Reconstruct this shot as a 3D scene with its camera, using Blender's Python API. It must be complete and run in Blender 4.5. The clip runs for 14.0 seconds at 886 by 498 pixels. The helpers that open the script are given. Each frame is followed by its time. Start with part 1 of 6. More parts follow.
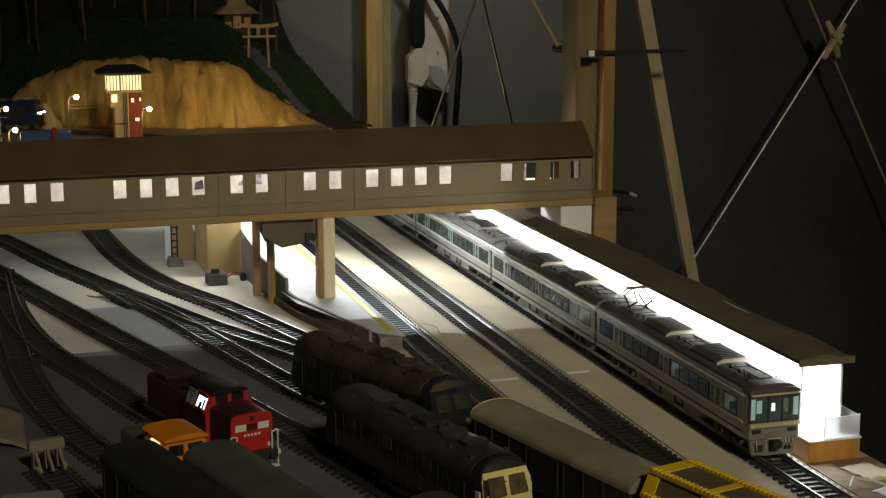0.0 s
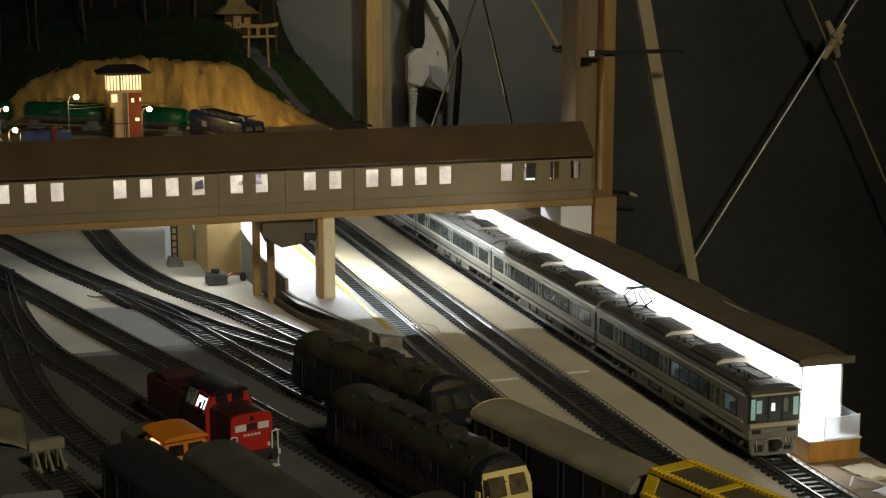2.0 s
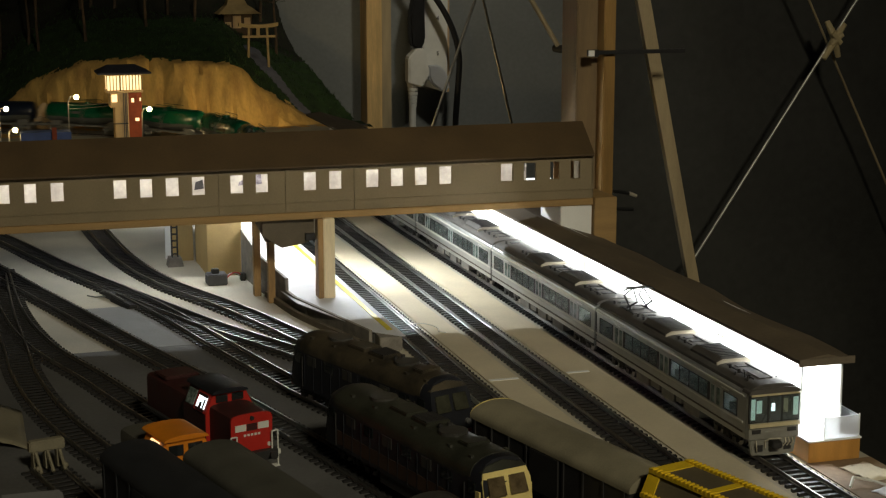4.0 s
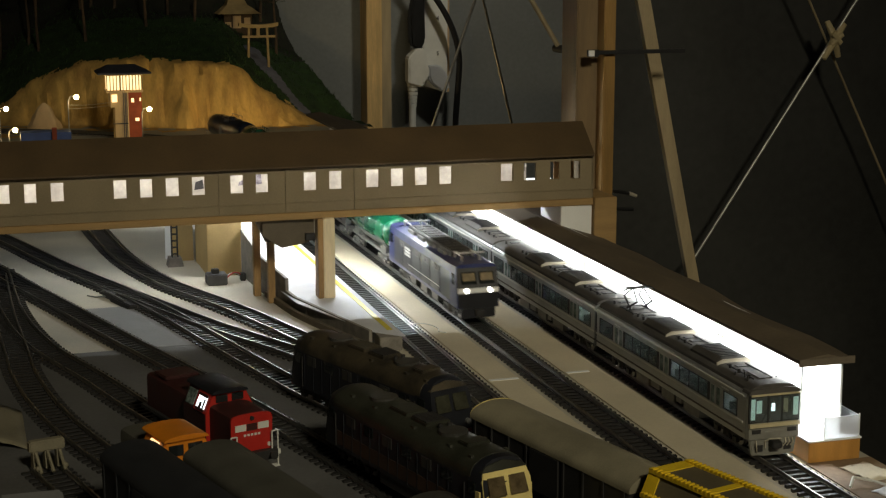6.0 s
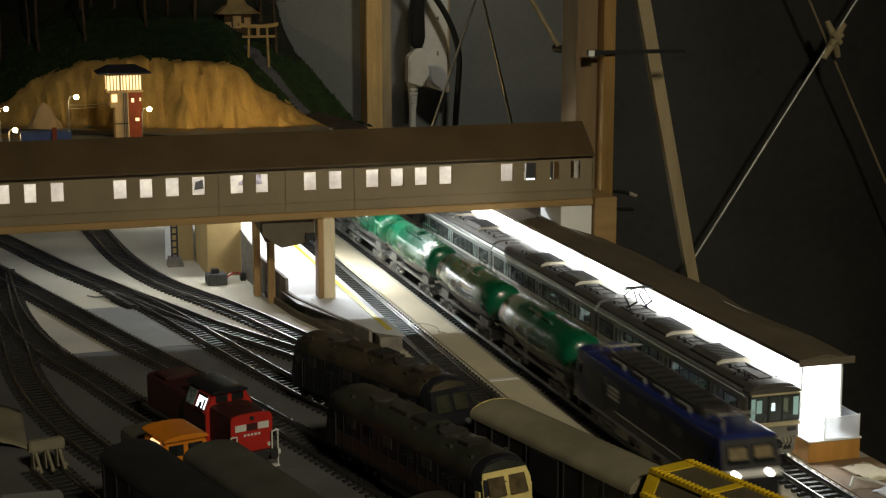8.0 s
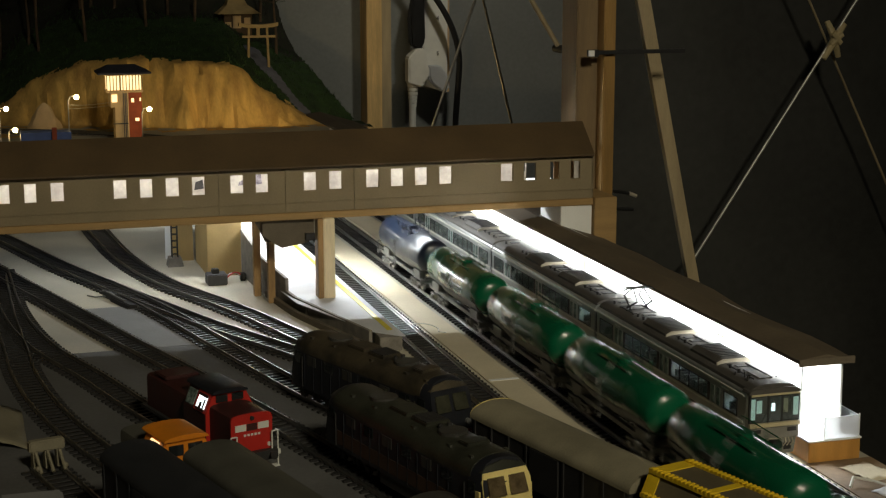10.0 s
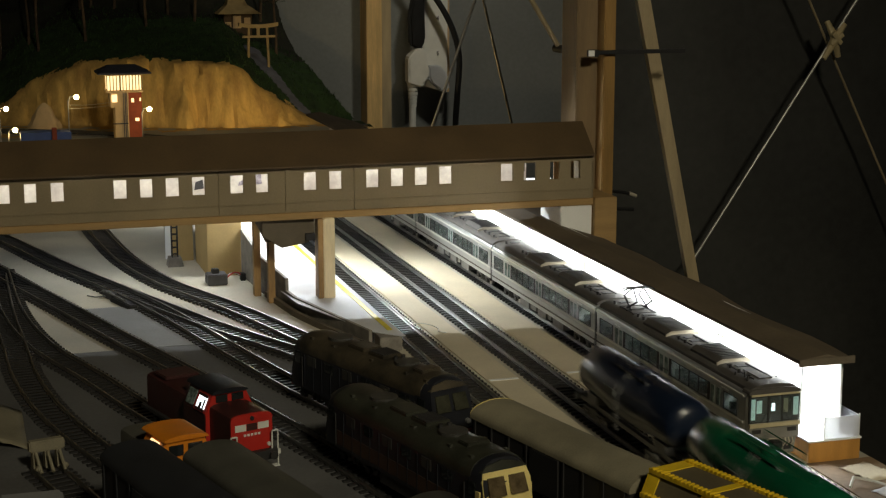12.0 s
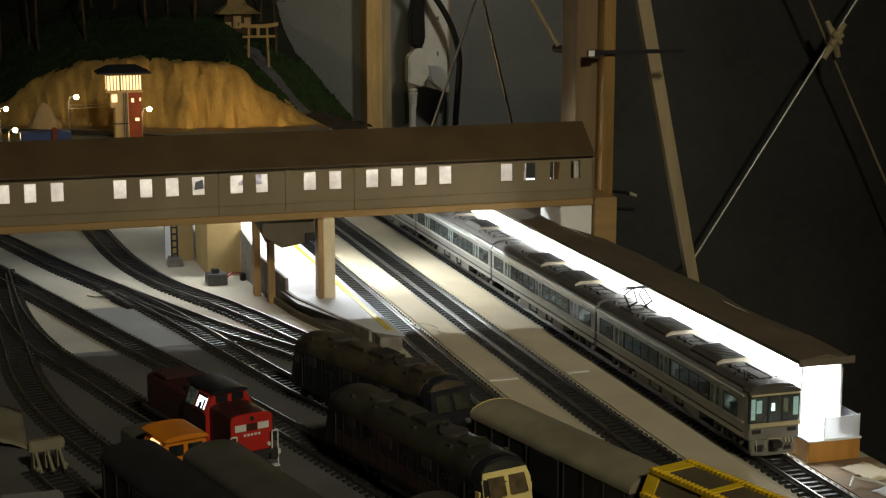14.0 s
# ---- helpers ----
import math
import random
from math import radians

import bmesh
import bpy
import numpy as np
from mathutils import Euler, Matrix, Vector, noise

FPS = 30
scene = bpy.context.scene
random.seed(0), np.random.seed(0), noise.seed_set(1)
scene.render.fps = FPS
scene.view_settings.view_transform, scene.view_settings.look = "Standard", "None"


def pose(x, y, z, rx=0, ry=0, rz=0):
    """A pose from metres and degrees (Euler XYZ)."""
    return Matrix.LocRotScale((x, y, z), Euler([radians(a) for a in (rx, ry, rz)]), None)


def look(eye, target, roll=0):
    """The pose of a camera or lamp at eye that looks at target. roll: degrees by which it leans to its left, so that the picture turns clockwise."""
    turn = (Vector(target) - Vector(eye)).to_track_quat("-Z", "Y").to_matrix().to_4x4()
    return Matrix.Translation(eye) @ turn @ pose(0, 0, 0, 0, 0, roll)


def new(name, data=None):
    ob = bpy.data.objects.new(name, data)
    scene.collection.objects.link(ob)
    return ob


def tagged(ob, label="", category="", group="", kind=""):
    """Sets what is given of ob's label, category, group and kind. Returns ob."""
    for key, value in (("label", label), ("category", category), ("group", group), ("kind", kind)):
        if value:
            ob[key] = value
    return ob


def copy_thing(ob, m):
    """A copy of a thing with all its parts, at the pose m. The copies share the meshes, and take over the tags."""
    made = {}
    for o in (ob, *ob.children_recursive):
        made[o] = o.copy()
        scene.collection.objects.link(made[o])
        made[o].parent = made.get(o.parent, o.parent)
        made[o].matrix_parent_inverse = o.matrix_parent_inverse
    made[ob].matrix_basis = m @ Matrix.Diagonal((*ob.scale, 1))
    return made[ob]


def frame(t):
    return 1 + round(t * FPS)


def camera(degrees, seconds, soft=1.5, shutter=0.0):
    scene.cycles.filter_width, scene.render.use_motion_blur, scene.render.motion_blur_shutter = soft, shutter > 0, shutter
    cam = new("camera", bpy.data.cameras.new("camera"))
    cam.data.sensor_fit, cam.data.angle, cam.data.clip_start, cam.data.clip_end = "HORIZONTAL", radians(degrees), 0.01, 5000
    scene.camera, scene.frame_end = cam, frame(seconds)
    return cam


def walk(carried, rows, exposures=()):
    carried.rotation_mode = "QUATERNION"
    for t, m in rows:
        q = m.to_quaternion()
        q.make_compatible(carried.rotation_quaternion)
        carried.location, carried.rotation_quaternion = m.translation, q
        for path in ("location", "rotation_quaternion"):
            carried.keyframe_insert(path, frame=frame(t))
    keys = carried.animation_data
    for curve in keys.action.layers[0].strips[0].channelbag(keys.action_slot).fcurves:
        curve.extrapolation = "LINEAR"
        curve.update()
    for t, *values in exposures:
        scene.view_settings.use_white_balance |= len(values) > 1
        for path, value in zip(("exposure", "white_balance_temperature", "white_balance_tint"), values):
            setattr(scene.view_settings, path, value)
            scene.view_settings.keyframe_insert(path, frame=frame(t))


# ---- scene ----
cam = camera(31.06, 14.0, soft=1.25, shutter=0.9)
EYE = (-0.4849, -0.8639, 0.3312)
VIEW = look(EYE, (-0.1971, 0.0739, 0.1368), 0)
walk(cam, [(0.0, VIEW), (14.0, VIEW)], [(0.0, 0.0), (14.0, 0.0)])

# ---- world and light ----
world = bpy.data.worlds.new("dark_room")
world.use_nodes = True
world.node_tree.nodes["Background"].inputs[0].default_value = (1.0, 0.86, 0.62, 1)
world.node_tree.nodes["Background"].inputs[1].default_value = 0.027
scene.world = world


def area(name, eye, target, sx, sy, watts, colour):
    data = bpy.data.lights.new(name, "AREA")
    data.shape, data.size, data.size_y, data.energy, data.color = "RECTANGLE", sx, sy, watts, colour
    ob = new(name, data)
    ob.matrix_world = look(eye, target)
    return ob


def bulb(name, at, watts, colour, radius):
    data = bpy.data.lights.new(name, "POINT")
    data.energy, data.color, data.shadow_soft_size = watts, colour, radius
    ob = new(name, data)
    ob.location = at
    return ob


COOL = (0.93, 0.98, 1.0)
WARM = (1.0, 0.73, 0.34)
# LED bar held behind the footbridge
area("bridge_strip_light", (-0.1450, 0.6480, 0.1285), (-0.1506, 0.4880, 0.0), 0.210, 0.0018, 0.80, COOL)
# the same bar lights the ground behind the bridge
area("rear_strip_light", (-0.375, 0.664, 0.1235), (-0.370, 0.780, 0.0), 0.190, 0.0025, 0.13, COOL)
# LED strip under the platform canopy beside the electric train
canopy_lamp = area("canopy_strip_light", (0.030, 0.45, 0.0655), (0.030, 0.45, 0.0), 0.008, 0.88, 2.2, COOL)
canopy_lamp.data.spread = radians(154)
# island platform lights behind the footbridge
area("island_strip_light", (-0.185, 0.82, 0.082), (-0.185, 0.82, 0.0), 0.03, 0.40, 0.95, COOL)
# unseen lamp added inside the footbridge, washing its white back wall
area("bridge_inner_light", (-0.305, 0.515, 0.128), (-0.305, 0.560, 0.108), 0.66, 0.004, 0.19, (1.0, 0.96, 0.86))
LAMP_WATTS = 0.020
# unseen fill lamp, added to brighten the far wall and its stud
far_fill = area("corner_lamp", (0.66, 1.50, 1.15), (0.52, 2.43, 0.05), 0.12, 0.12, 0.44, (1.0, 0.94, 0.78))
far_fill.data.spread = radians(58)
# weak ceiling lamp of the room
room_lamp = area("room_lamp", (-0.10, -1.95, 1.35), (-0.12, 0.55, 0.0), 0.22, 0.22, 1.5, (1.0, 0.91, 0.68))
room_lamp.data.spread = radians(44)


# ---- materials ----
def mat(name, base, rough=0.6, metal=0.0, vary=0.25, scale=60.0, grain=900.0, bump=0.15, emit=None, watts=0.0,
        trans=0.0, coat=0.0, stretch=(1, 1, 1), dirt=None):
    m = bpy.data.materials.new(name)
    m.use_nodes = True
    nt = m.node_tree
    b = nt.nodes["Principled BSDF"]
    link = nt.links.new
    co = nt.nodes.new("ShaderNodeTexCoord")
    mp = nt.nodes.new("ShaderNodeMapping")
    mp.inputs["Scale"].default_value = stretch
    link(co.outputs["Object"], mp.inputs[0])
    big = nt.nodes.new("ShaderNodeTexNoise")
    big.inputs["Scale"].default_value, big.inputs["Detail"].default_value = scale, 4
    fine = nt.nodes.new("ShaderNodeTexNoise")
    fine.inputs["Scale"].default_value, fine.inputs["Detail"].default_value = grain, 3
    link(mp.outputs[0], big.inputs["Vector"])
    link(mp.outputs[0], fine.inputs["Vector"])
    ramp = nt.nodes.new("ShaderNodeValToRGB")
    lo = dirt or tuple(c * (1 - vary) for c in base)
    hi = tuple(min(1, c * (1 + vary * 0.6)) for c in base)
    ramp.color_ramp.elements[0].color, ramp.color_ramp.elements[1].color = (*lo, 1), (*hi, 1)
    ramp.color_ramp.elements[0].position, ramp.color_ramp.elements[1].position = 0.32, 0.68
    add = nt.nodes.new("ShaderNodeMath")
    add.operation = "MULTIPLY_ADD"
    add.inputs[1].default_value = 0.3
    link(fine.outputs["Fac"], add.inputs[0])
    sub = nt.nodes.new("ShaderNodeMath")
    sub.operation = "MULTIPLY_ADD"
    sub.inputs[1].default_value, sub.inputs[2].default_value = 0.85, -0.07
    link(big.outputs["Fac"], sub.inputs[0])
    link(sub.outputs[0], add.inputs[2])
    link(add.outputs[0], ramp.inputs[0])
    link(ramp.outputs[0], b.inputs["Base Color"])
    rr = nt.nodes.new("ShaderNodeMapRange")
    rr.inputs["To Min"].default_value, rr.inputs["To Max"].default_value = max(0.02, rough - 0.1), min(1, rough + 0.1)
    link(big.outputs["Fac"], rr.inputs["Value"])
    link(rr.outputs[0], b.inputs["Roughness"])
    b.inputs["Metallic"].default_value = metal
    b.inputs["Transmission Weight"].default_value = trans
    b.inputs["Coat Weight"].default_value = coat
    if bump:
        bp = nt.nodes.new("ShaderNodeBump")
        bp.inputs["Strength"].default_value, bp.inputs["Distance"].default_value = bump, 0.0006
        link(fine.outputs["Fac"], bp.inputs["Height"])
        link(bp.outputs[0], b.inputs["Normal"])
    if emit:
        b.inputs["Emission Color"].default_value = (*emit, 1)
        b.inputs["Emission Strength"].default_value = watts
    return m


BOARD = mat("painted_board", (0.50, 0.46, 0.36), 0.75, vary=0.22, scale=9, grain=420, bump=0.12, dirt=(0.36, 0.34, 0.28))
STRIP = mat("cream_card", (0.60, 0.53, 0.38), 0.8, vary=0.14, scale=14, grain=500, bump=0.1)
GREYCARD = mat("grey_card", (0.24, 0.24, 0.235), 0.8, vary=0.2, scale=16, grain=500, bump=0.1)
SLEEPER = mat("black_plastic_sleeper", (0.019, 0.018, 0.017), 0.5, vary=0.4, scale=90, bump=0.2)
RAIL = mat("nickel_silver_rail", (0.38, 0.375, 0.36), 0.36, 1.0, vary=0.2, scale=120, bump=0.0)
WOOD = mat("pine_timber", (0.56, 0.34, 0.13), 0.6, vary=0.35, scale=22, grain=300, bump=0.25, stretch=(3, 3, 0.25))
BROWNCARD = mat("brown_card_wall", (0.25, 0.197, 0.115), 0.75, vary=0.18, scale=18, grain=600, bump=0.15)
ROOFCARD = mat("dark_brown_roof_card", (0.088, 0.054, 0.021), 0.7, vary=0.25, scale=25, grain=500, bump=0.15)
BEAM = mat("brown_bridge_beam", (0.36, 0.225, 0.085), 0.65, vary=0.25, scale=30, grain=500, bump=0.15, stretch=(0.3, 3, 3))
POSTWOOD = mat("varnished_post", (0.36, 0.22, 0.09), 0.5, vary=0.35, scale=60, grain=500, bump=0.2, stretch=(2, 2, 0.3))
WHITE = mat("white_card", (0.82, 0.82, 0.80), 0.7, vary=0.06, scale=30, bump=0.08)
PLATFORM = mat("pale_platform_paper", (0.62, 0.63, 0.66), 0.7, vary=0.1, scale=40, bump=0.1)
YELLOW = mat("yellow_paint", (0.72, 0.60, 0.04), 0.5, vary=0.15, scale=60, bump=0.08)
STONE = mat("grey_platform_edge", (0.22, 0.20, 0.17), 0.8, vary=0.35, scale=90, bump=0.3)
CANOPY = mat("brown_canopy_roof", (0.120, 0.092, 0.058), 0.75, vary=0.25, scale=20, grain=400, bump=0.2)
ORANGEWOOD = mat("orange_wood_block", (0.55, 0.27, 0.06), 0.5, vary=0.2, scale=30, bump=0.1, stretch=(3, 3, 0.6))
WALLGREY = mat("grey_wall_panel", (0.25, 0.26, 0.245), 0.85, vary=0.22, scale=3, grain=120, bump=0.2)
BLACKSHEET = mat("black_sheet", (0.052, 0.052, 0.046), 0.8, vary=0.4, scale=4, grain=90, bump=0.3)
PLAINWALL = mat("plain_room_wall", (0.45, 0.42, 0.36), 0.85, vary=0.1, scale=3, grain=100, bump=0.1)
DARKFLOOR = mat("dark_floor", (0.03, 0.027, 0.022), 0.8, vary=0.3, scale=5, bump=0.2)
SILVER = mat("silver_train_side", (0.46, 0.47, 0.46), 0.36, 0.75, vary=0.1, scale=60, bump=0.03)
LIGHTSTRIPE = mat("pale_stripe", (0.66, 0.66, 0.60), 0.45, vary=0.08, bump=0.0)
ROOFGREY = mat("dark_grey_roof", (0.070, 0.064, 0.056), 0.7, vary=0.25, scale=70, bump=0.15)
UNITGREY = mat("pale_roof_unit", (0.42, 0.38, 0.29), 0.6, vary=0.12, scale=80, bump=0.05)
BLACK = mat("black_underframe", (0.022, 0.021, 0.020), 0.55, vary=0.3, scale=120, bump=0.1)
GREYFRAME = mat("grey_underframe", (0.17, 0.17, 0.16), 0.5, vary=0.25, scale=150, bump=0.1)
CARGLASS = mat("green_train_window", (0.90, 0.98, 0.94), 0.03, vary=0.06, scale=60, bump=0.0, trans=0.95)
SEATCLOTH = mat("dark_seat_cloth", (0.22, 0.27, 0.25), 0.85, vary=0.2, scale=200, bump=0.1)
SCREEN = mat("cab_windscreen_glass", (0.022, 0.026, 0.026), 0.08, vary=0.2, scale=50, bump=0.0, trans=0.3, coat=0.8)
GREEN = mat("glossy_green_tank", (0.004, 0.096, 0.042), 0.26, vary=0.12, scale=30, bump=0.0, coat=0.4)
BELLY = mat("grey_tank_belly", (0.10, 0.110, 0.106), 0.45, vary=0.15, scale=40, bump=0.02)
NAVY = mat("dark_blue_tank", (0.008, 0.014, 0.030), 0.30, vary=0.12, scale=30, bump=0.0, coat=0.15)
LOCOBLUE = mat("blue_loco_paint", (0.012, 0.022, 0.12), 0.35, vary=0.1, scale=60, bump=0.0, coat=0.3)
LOCOGREY = mat("blue_grey_loco_side", (0.032, 0.035, 0.042), 0.36, vary=0.12, scale=60, bump=0.02, coat=0.2)
LAMP = mat("lit_headlamp", (1, 1, 1), 0.3, vary=0.0, bump=0.0, emit=(1.0, 0.95, 0.85), watts=14)
LED = mat("led_diffuser", (1, 1, 1), 0.3, vary=0.0, bump=0.0, emit=COOL, watts=1.5)
CAB_GLOW = mat("white_cab_glow", (1, 1, 1), 0.3, vary=0.0, bump=0.0, emit=(0.85, 0.97, 1.0), watts=1.4)
SALOON_GLOW = mat("saloon_light_panel", (0.8, 0.85, 0.8), 0.6, vary=0.2, scale=150, bump=0.0, emit=(0.62, 0.95, 0.88), watts=0.22)
DARKLOCO = mat("black_green_loco_paint", (0.012, 0.013, 0.017), 0.42, vary=0.3, scale=70, bump=0.08)
LOCOROOF = mat("grey_loco_roof", (0.050, 0.048, 0.042), 0.40, vary=0.35, scale=60, bump=0.12)
MAROON = mat("dark_red_loco_side", (0.046, 0.012, 0.010), 0.5, vary=0.25, scale=70, bump=0.05)
RED = mat("red_loco_paint", (0.44, 0.022, 0.014), 0.4, vary=0.12, scale=60, bump=0.02, coat=0.2)
CREAM = mat("cream_yellow_cab", (0.74, 0.60, 0.22), 0.5, vary=0.12, scale=70, bump=0.03)
ORANGE = mat("orange_loco_paint", (0.70, 0.22, 0.012), 0.45, vary=0.15, scale=60, bump=0.02)
BEIGE = mat("beige_wagon_roof", (0.23, 0.205, 0.135), 0.7, vary=0.28, scale=34, bump=0.1)
DUNROOF = mat("dark_dun_roof", (0.070, 0.067, 0.052), 0.75, vary=0.3, scale=40, bump=0.15)
WAGONYELLOW = mat("yellow_wagon_frame", (0.74, 0.50, 0.02), 0.45, vary=0.15, scale=60, bump=0.03)
SAND = mat("sandy_cliff", (0.70, 0.45, 0.13), 0.9, vary=0.22, scale=26, grain=190, bump=0.9, stretch=(1.6, 1.0, 0.5), dirt=(0.47, 0.28, 0.085))
GRASS = mat("dark_grass", (0.024, 0.056, 0.012), 0.95, vary=0.5, scale=45, grain=700, bump=0.6)
PATH = mat("grey_footpath", (0.16, 0.16, 0.19), 0.9, vary=0.25, scale=60, bump=0.3)
BRICK = mat("red_brick_tower", (0.30, 0.060, 0.022), 0.8, vary=0.25, scale=90, grain=700, bump=0.3)
PALEWALL = mat("pale_tower_wall", (0.62, 0.44, 0.24), 0.75, vary=0.15, scale=50, bump=0.1)
SLATE = mat("slate_roof", (0.045, 0.045, 0.06), 0.6, vary=0.3, scale=80, bump=0.3)
LITWINDOW = mat("lit_tower_window", (1, 0.9, 0.7), 0.5, vary=0.05, bump=0.0, emit=(1.0, 0.74, 0.36), watts=1.35)
STREETGLOW = mat("street_lamp_globe", (1, 0.9, 0.7), 0.5, vary=0.0, bump=0.0, emit=(1.0, 0.80, 0.34), watts=20)
TIMBER = mat("torii_timber", (0.42, 0.30, 0.13), 0.7, vary=0.2, scale=60, bump=0.15)
BARK = mat("tree_bark", (0.09, 0.06, 0.035), 0.9, vary=0.4, scale=90, bump=0.5)
LEAF = mat("dark_needles", (0.03, 0.06, 0.02), 0.9, vary=0.5, scale=120, bump=0.2)
PLASTIC = mat("off_white_plastic", (0.82, 0.81, 0.74), 0.45, vary=0.08, scale=40, bump=0.0)
RUBBER = mat("black_cable", (0.014, 0.014, 0.014), 0.45, vary=0.2, bump=0.0)
STEEL = mat("thin_steel_rod", (0.62, 0.60, 0.55), 0.35, 0.8, vary=0.25, scale=60, bump=0.0)
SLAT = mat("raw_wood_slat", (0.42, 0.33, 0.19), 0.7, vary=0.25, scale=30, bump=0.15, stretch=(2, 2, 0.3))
DULLSTEEL = mat("tarnished_rod", (0.30, 0.27, 0.20), 0.32, 0.85, vary=0.5, scale=70, bump=0.1)
SOOT = mat("soot_black_roof", (0.011, 0.012, 0.014), 0.8, vary=0.35, scale=60, bump=0.15)
TAPE = mat("beige_tape", (0.62, 0.50, 0.27), 0.6, vary=0.15, scale=80, bump=0.1)
CRATEBLUE = mat("blue_siding_wagon", (0.05, 0.09, 0.26), 0.5, vary=0.2, scale=80, bump=0.05)
BALLAST = mat("grey_ballast", (0.24, 0.22, 0.19), 0.95, vary=0.5, scale=300, grain=1500, bump=0.8)
CLEAR = mat("frosted_acrylic", (0.85, 0.87, 0.9), 0.35, vary=0.05, bump=0.0, trans=0.55)


CABGLASS = mat("clear_cab_glass", (0.80, 0.92, 0.90), 0.04, vary=0.0, bump=0.0, trans=0.95)
CREAMTRIM = mat("cream_trim", (0.50, 0.43, 0.26), 0.5, vary=0.12, scale=80, bump=0.03)
OLIVEROOF = mat("olive_loco_roof", (0.036, 0.037, 0.026), 0.38, vary=0.45, scale=45, grain=500, bump=0.2)
BROWNROOF = mat("weathered_brown_loco_roof", (0.058, 0.046, 0.028), 0.40, vary=0.55, scale=55, grain=400, bump=0.25, dirt=(0.020, 0.018, 0.014))
RUSTSIDE = mat("rusty_brown_band", (0.050, 0.026, 0.014), 0.55, vary=0.4, scale=50, bump=0.1)
CABGREY = mat("dull_cab_front", (0.20, 0.195, 0.165), 0.5, vary=0.2, scale=80, bump=0.05)
# pale pane colour stands for platform light showing through the train doors
PALEGLASS = mat("brightened_pane_glass", (0.30, 0.37, 0.34), 0.15, vary=0.3, scale=180, bump=0.0, coat=0.6, dirt=(0.05, 0.08, 0.07))
POSTERBLUE = mat("sky_blue_poster", (0.05, 0.16, 0.42), 0.6, vary=0.25, scale=150, bump=0.0)
POSTERLILAC = mat("lilac_poster", (0.22, 0.14, 0.30), 0.6, vary=0.25, scale=150, bump=0.0)
NOTICE = mat("mottled_notice", (0.46, 0.43, 0.50), 0.7, vary=0.4, scale=260, grain=900, bump=0.0, dirt=(0.13, 0.12, 0.16))
OLIVEGLASS = mat("olive_cab_glass", (0.045, 0.045, 0.030), 0.12, vary=0.4, scale=160, bump=0.0, coat=0.6)
BROWNGLASS = mat("brown_cab_glass", (0.115, 0.085, 0.045), 0.15, vary=0.4, scale=160, bump=0.0, coat=0.6)
TANBLIND = mat("tan_sun_blind", (0.22, 0.165, 0.085), 0.7, vary=0.3, scale=160, bump=0.0)
DARKGREY = mat("dark_grey_case", (0.045, 0.045, 0.048), 0.55, vary=0.25, scale=120, bump=0.1)
LITSTUD = mat("pine_stud_lit_part", (0.78, 0.52, 0.21), 0.6, vary=0.3, scale=22, grain=300, bump=0.25, stretch=(3, 3, 0.25))
LITPOST = mat("lit_post_face", (0.80, 0.68, 0.46), 0.6, vary=0.2, scale=60, grain=500, bump=0.15, stretch=(2, 2, 0.3))
HOPPER = mat("brown_hopper_panel", (0.115, 0.095, 0.055), 0.6, vary=0.25, scale=50, bump=0.1)
BACKCARD = mat("stained_white_card", (0.80, 0.78, 0.72), 0.75, vary=0.1, scale=42, grain=260, bump=0.1, dirt=(0.50, 0.47, 0.44))
BROWNBAND = mat("dark_brown_band", (0.050, 0.034, 0.024), 0.5, vary=0.25, scale=70, bump=0.05)
STAIRCARD = mat("grey_brown_card", (0.13, 0.105, 0.072), 0.75, vary=0.25, scale=40, bump=0.12)
FOREST = mat("dark_forest_floor", (0.016, 0.017, 0.010), 0.95, vary=0.5, scale=30, grain=400, bump=0.5)
SHADEDCARD = mat("shade_darkened_yard_card", (0.115, 0.114, 0.110), 0.8, vary=0.3, scale=12, grain=420, bump=0.15)
BROWNSHEET = mat("brown_wrapping_sheet", (0.20, 0.135, 0.075), 0.7, vary=0.35, scale=22, grain=300, bump=0.2)


# ---- mesh tools ----
def box(bm, x0, x1, y0, y1, z0, z1):
    v = [bm.verts.new(c) for c in ((x0, y0, z0), (x1, y0, z0), (x1, y1, z0), (x0, y1, z0),
                                   (x0, y0, z1), (x1, y0, z1), (x1, y1, z1), (x0, y1, z1))]
    for f in ((0, 3, 2, 1), (4, 5, 6, 7), (0, 1, 5, 4), (1, 2, 6, 5), (2, 3, 7, 6), (3, 0, 4, 7)):
        bm.faces.new([v[i] for i in f])
    return bm


def prism(bm, profile, a, b, axis="y"):
    """A profile of (across, up) pairs drawn from a to b along the axis."""
    put = (lambda u, w, s: (u, s, w)) if axis == "y" else (lambda u, w, s: (s, u, w))
    r0 = [bm.verts.new(put(u, w, a)) for u, w in profile]
    r1 = [bm.verts.new(put(u, w, b)) for u, w in profile]
    n = len(profile)
    for i in range(n):
        bm.faces.new((r0[i], r0[(i + 1) % n], r1[(i + 1) % n], r1[i]))
    bm.faces.new(r0[::-1])
    bm.faces.new(r1)
    return bm


def rod(bm, p, q, r, seg=8, r2=None):
    p, q = Vector(p), Vector(q)
    d = (q - p).normalized()
    u = d.orthogonal().normalized()
    w = d.cross(u)
    ends = []
    for c, rad in ((p, r), (q, r if r2 is None else r2)):
        ends.append([bm.verts.new(c + (u * math.cos(k * math.tau / seg) + w * math.sin(k * math.tau / seg)) * rad) for k in range(seg)])
    for k in range(seg):
        bm.faces.new((ends[0][k], ends[0][(k + 1) % seg], ends[1][(k + 1) % seg], ends[1][k]))
    bm.faces.new(ends[0][::-1])
    bm.faces.new(ends[1])
    return bm


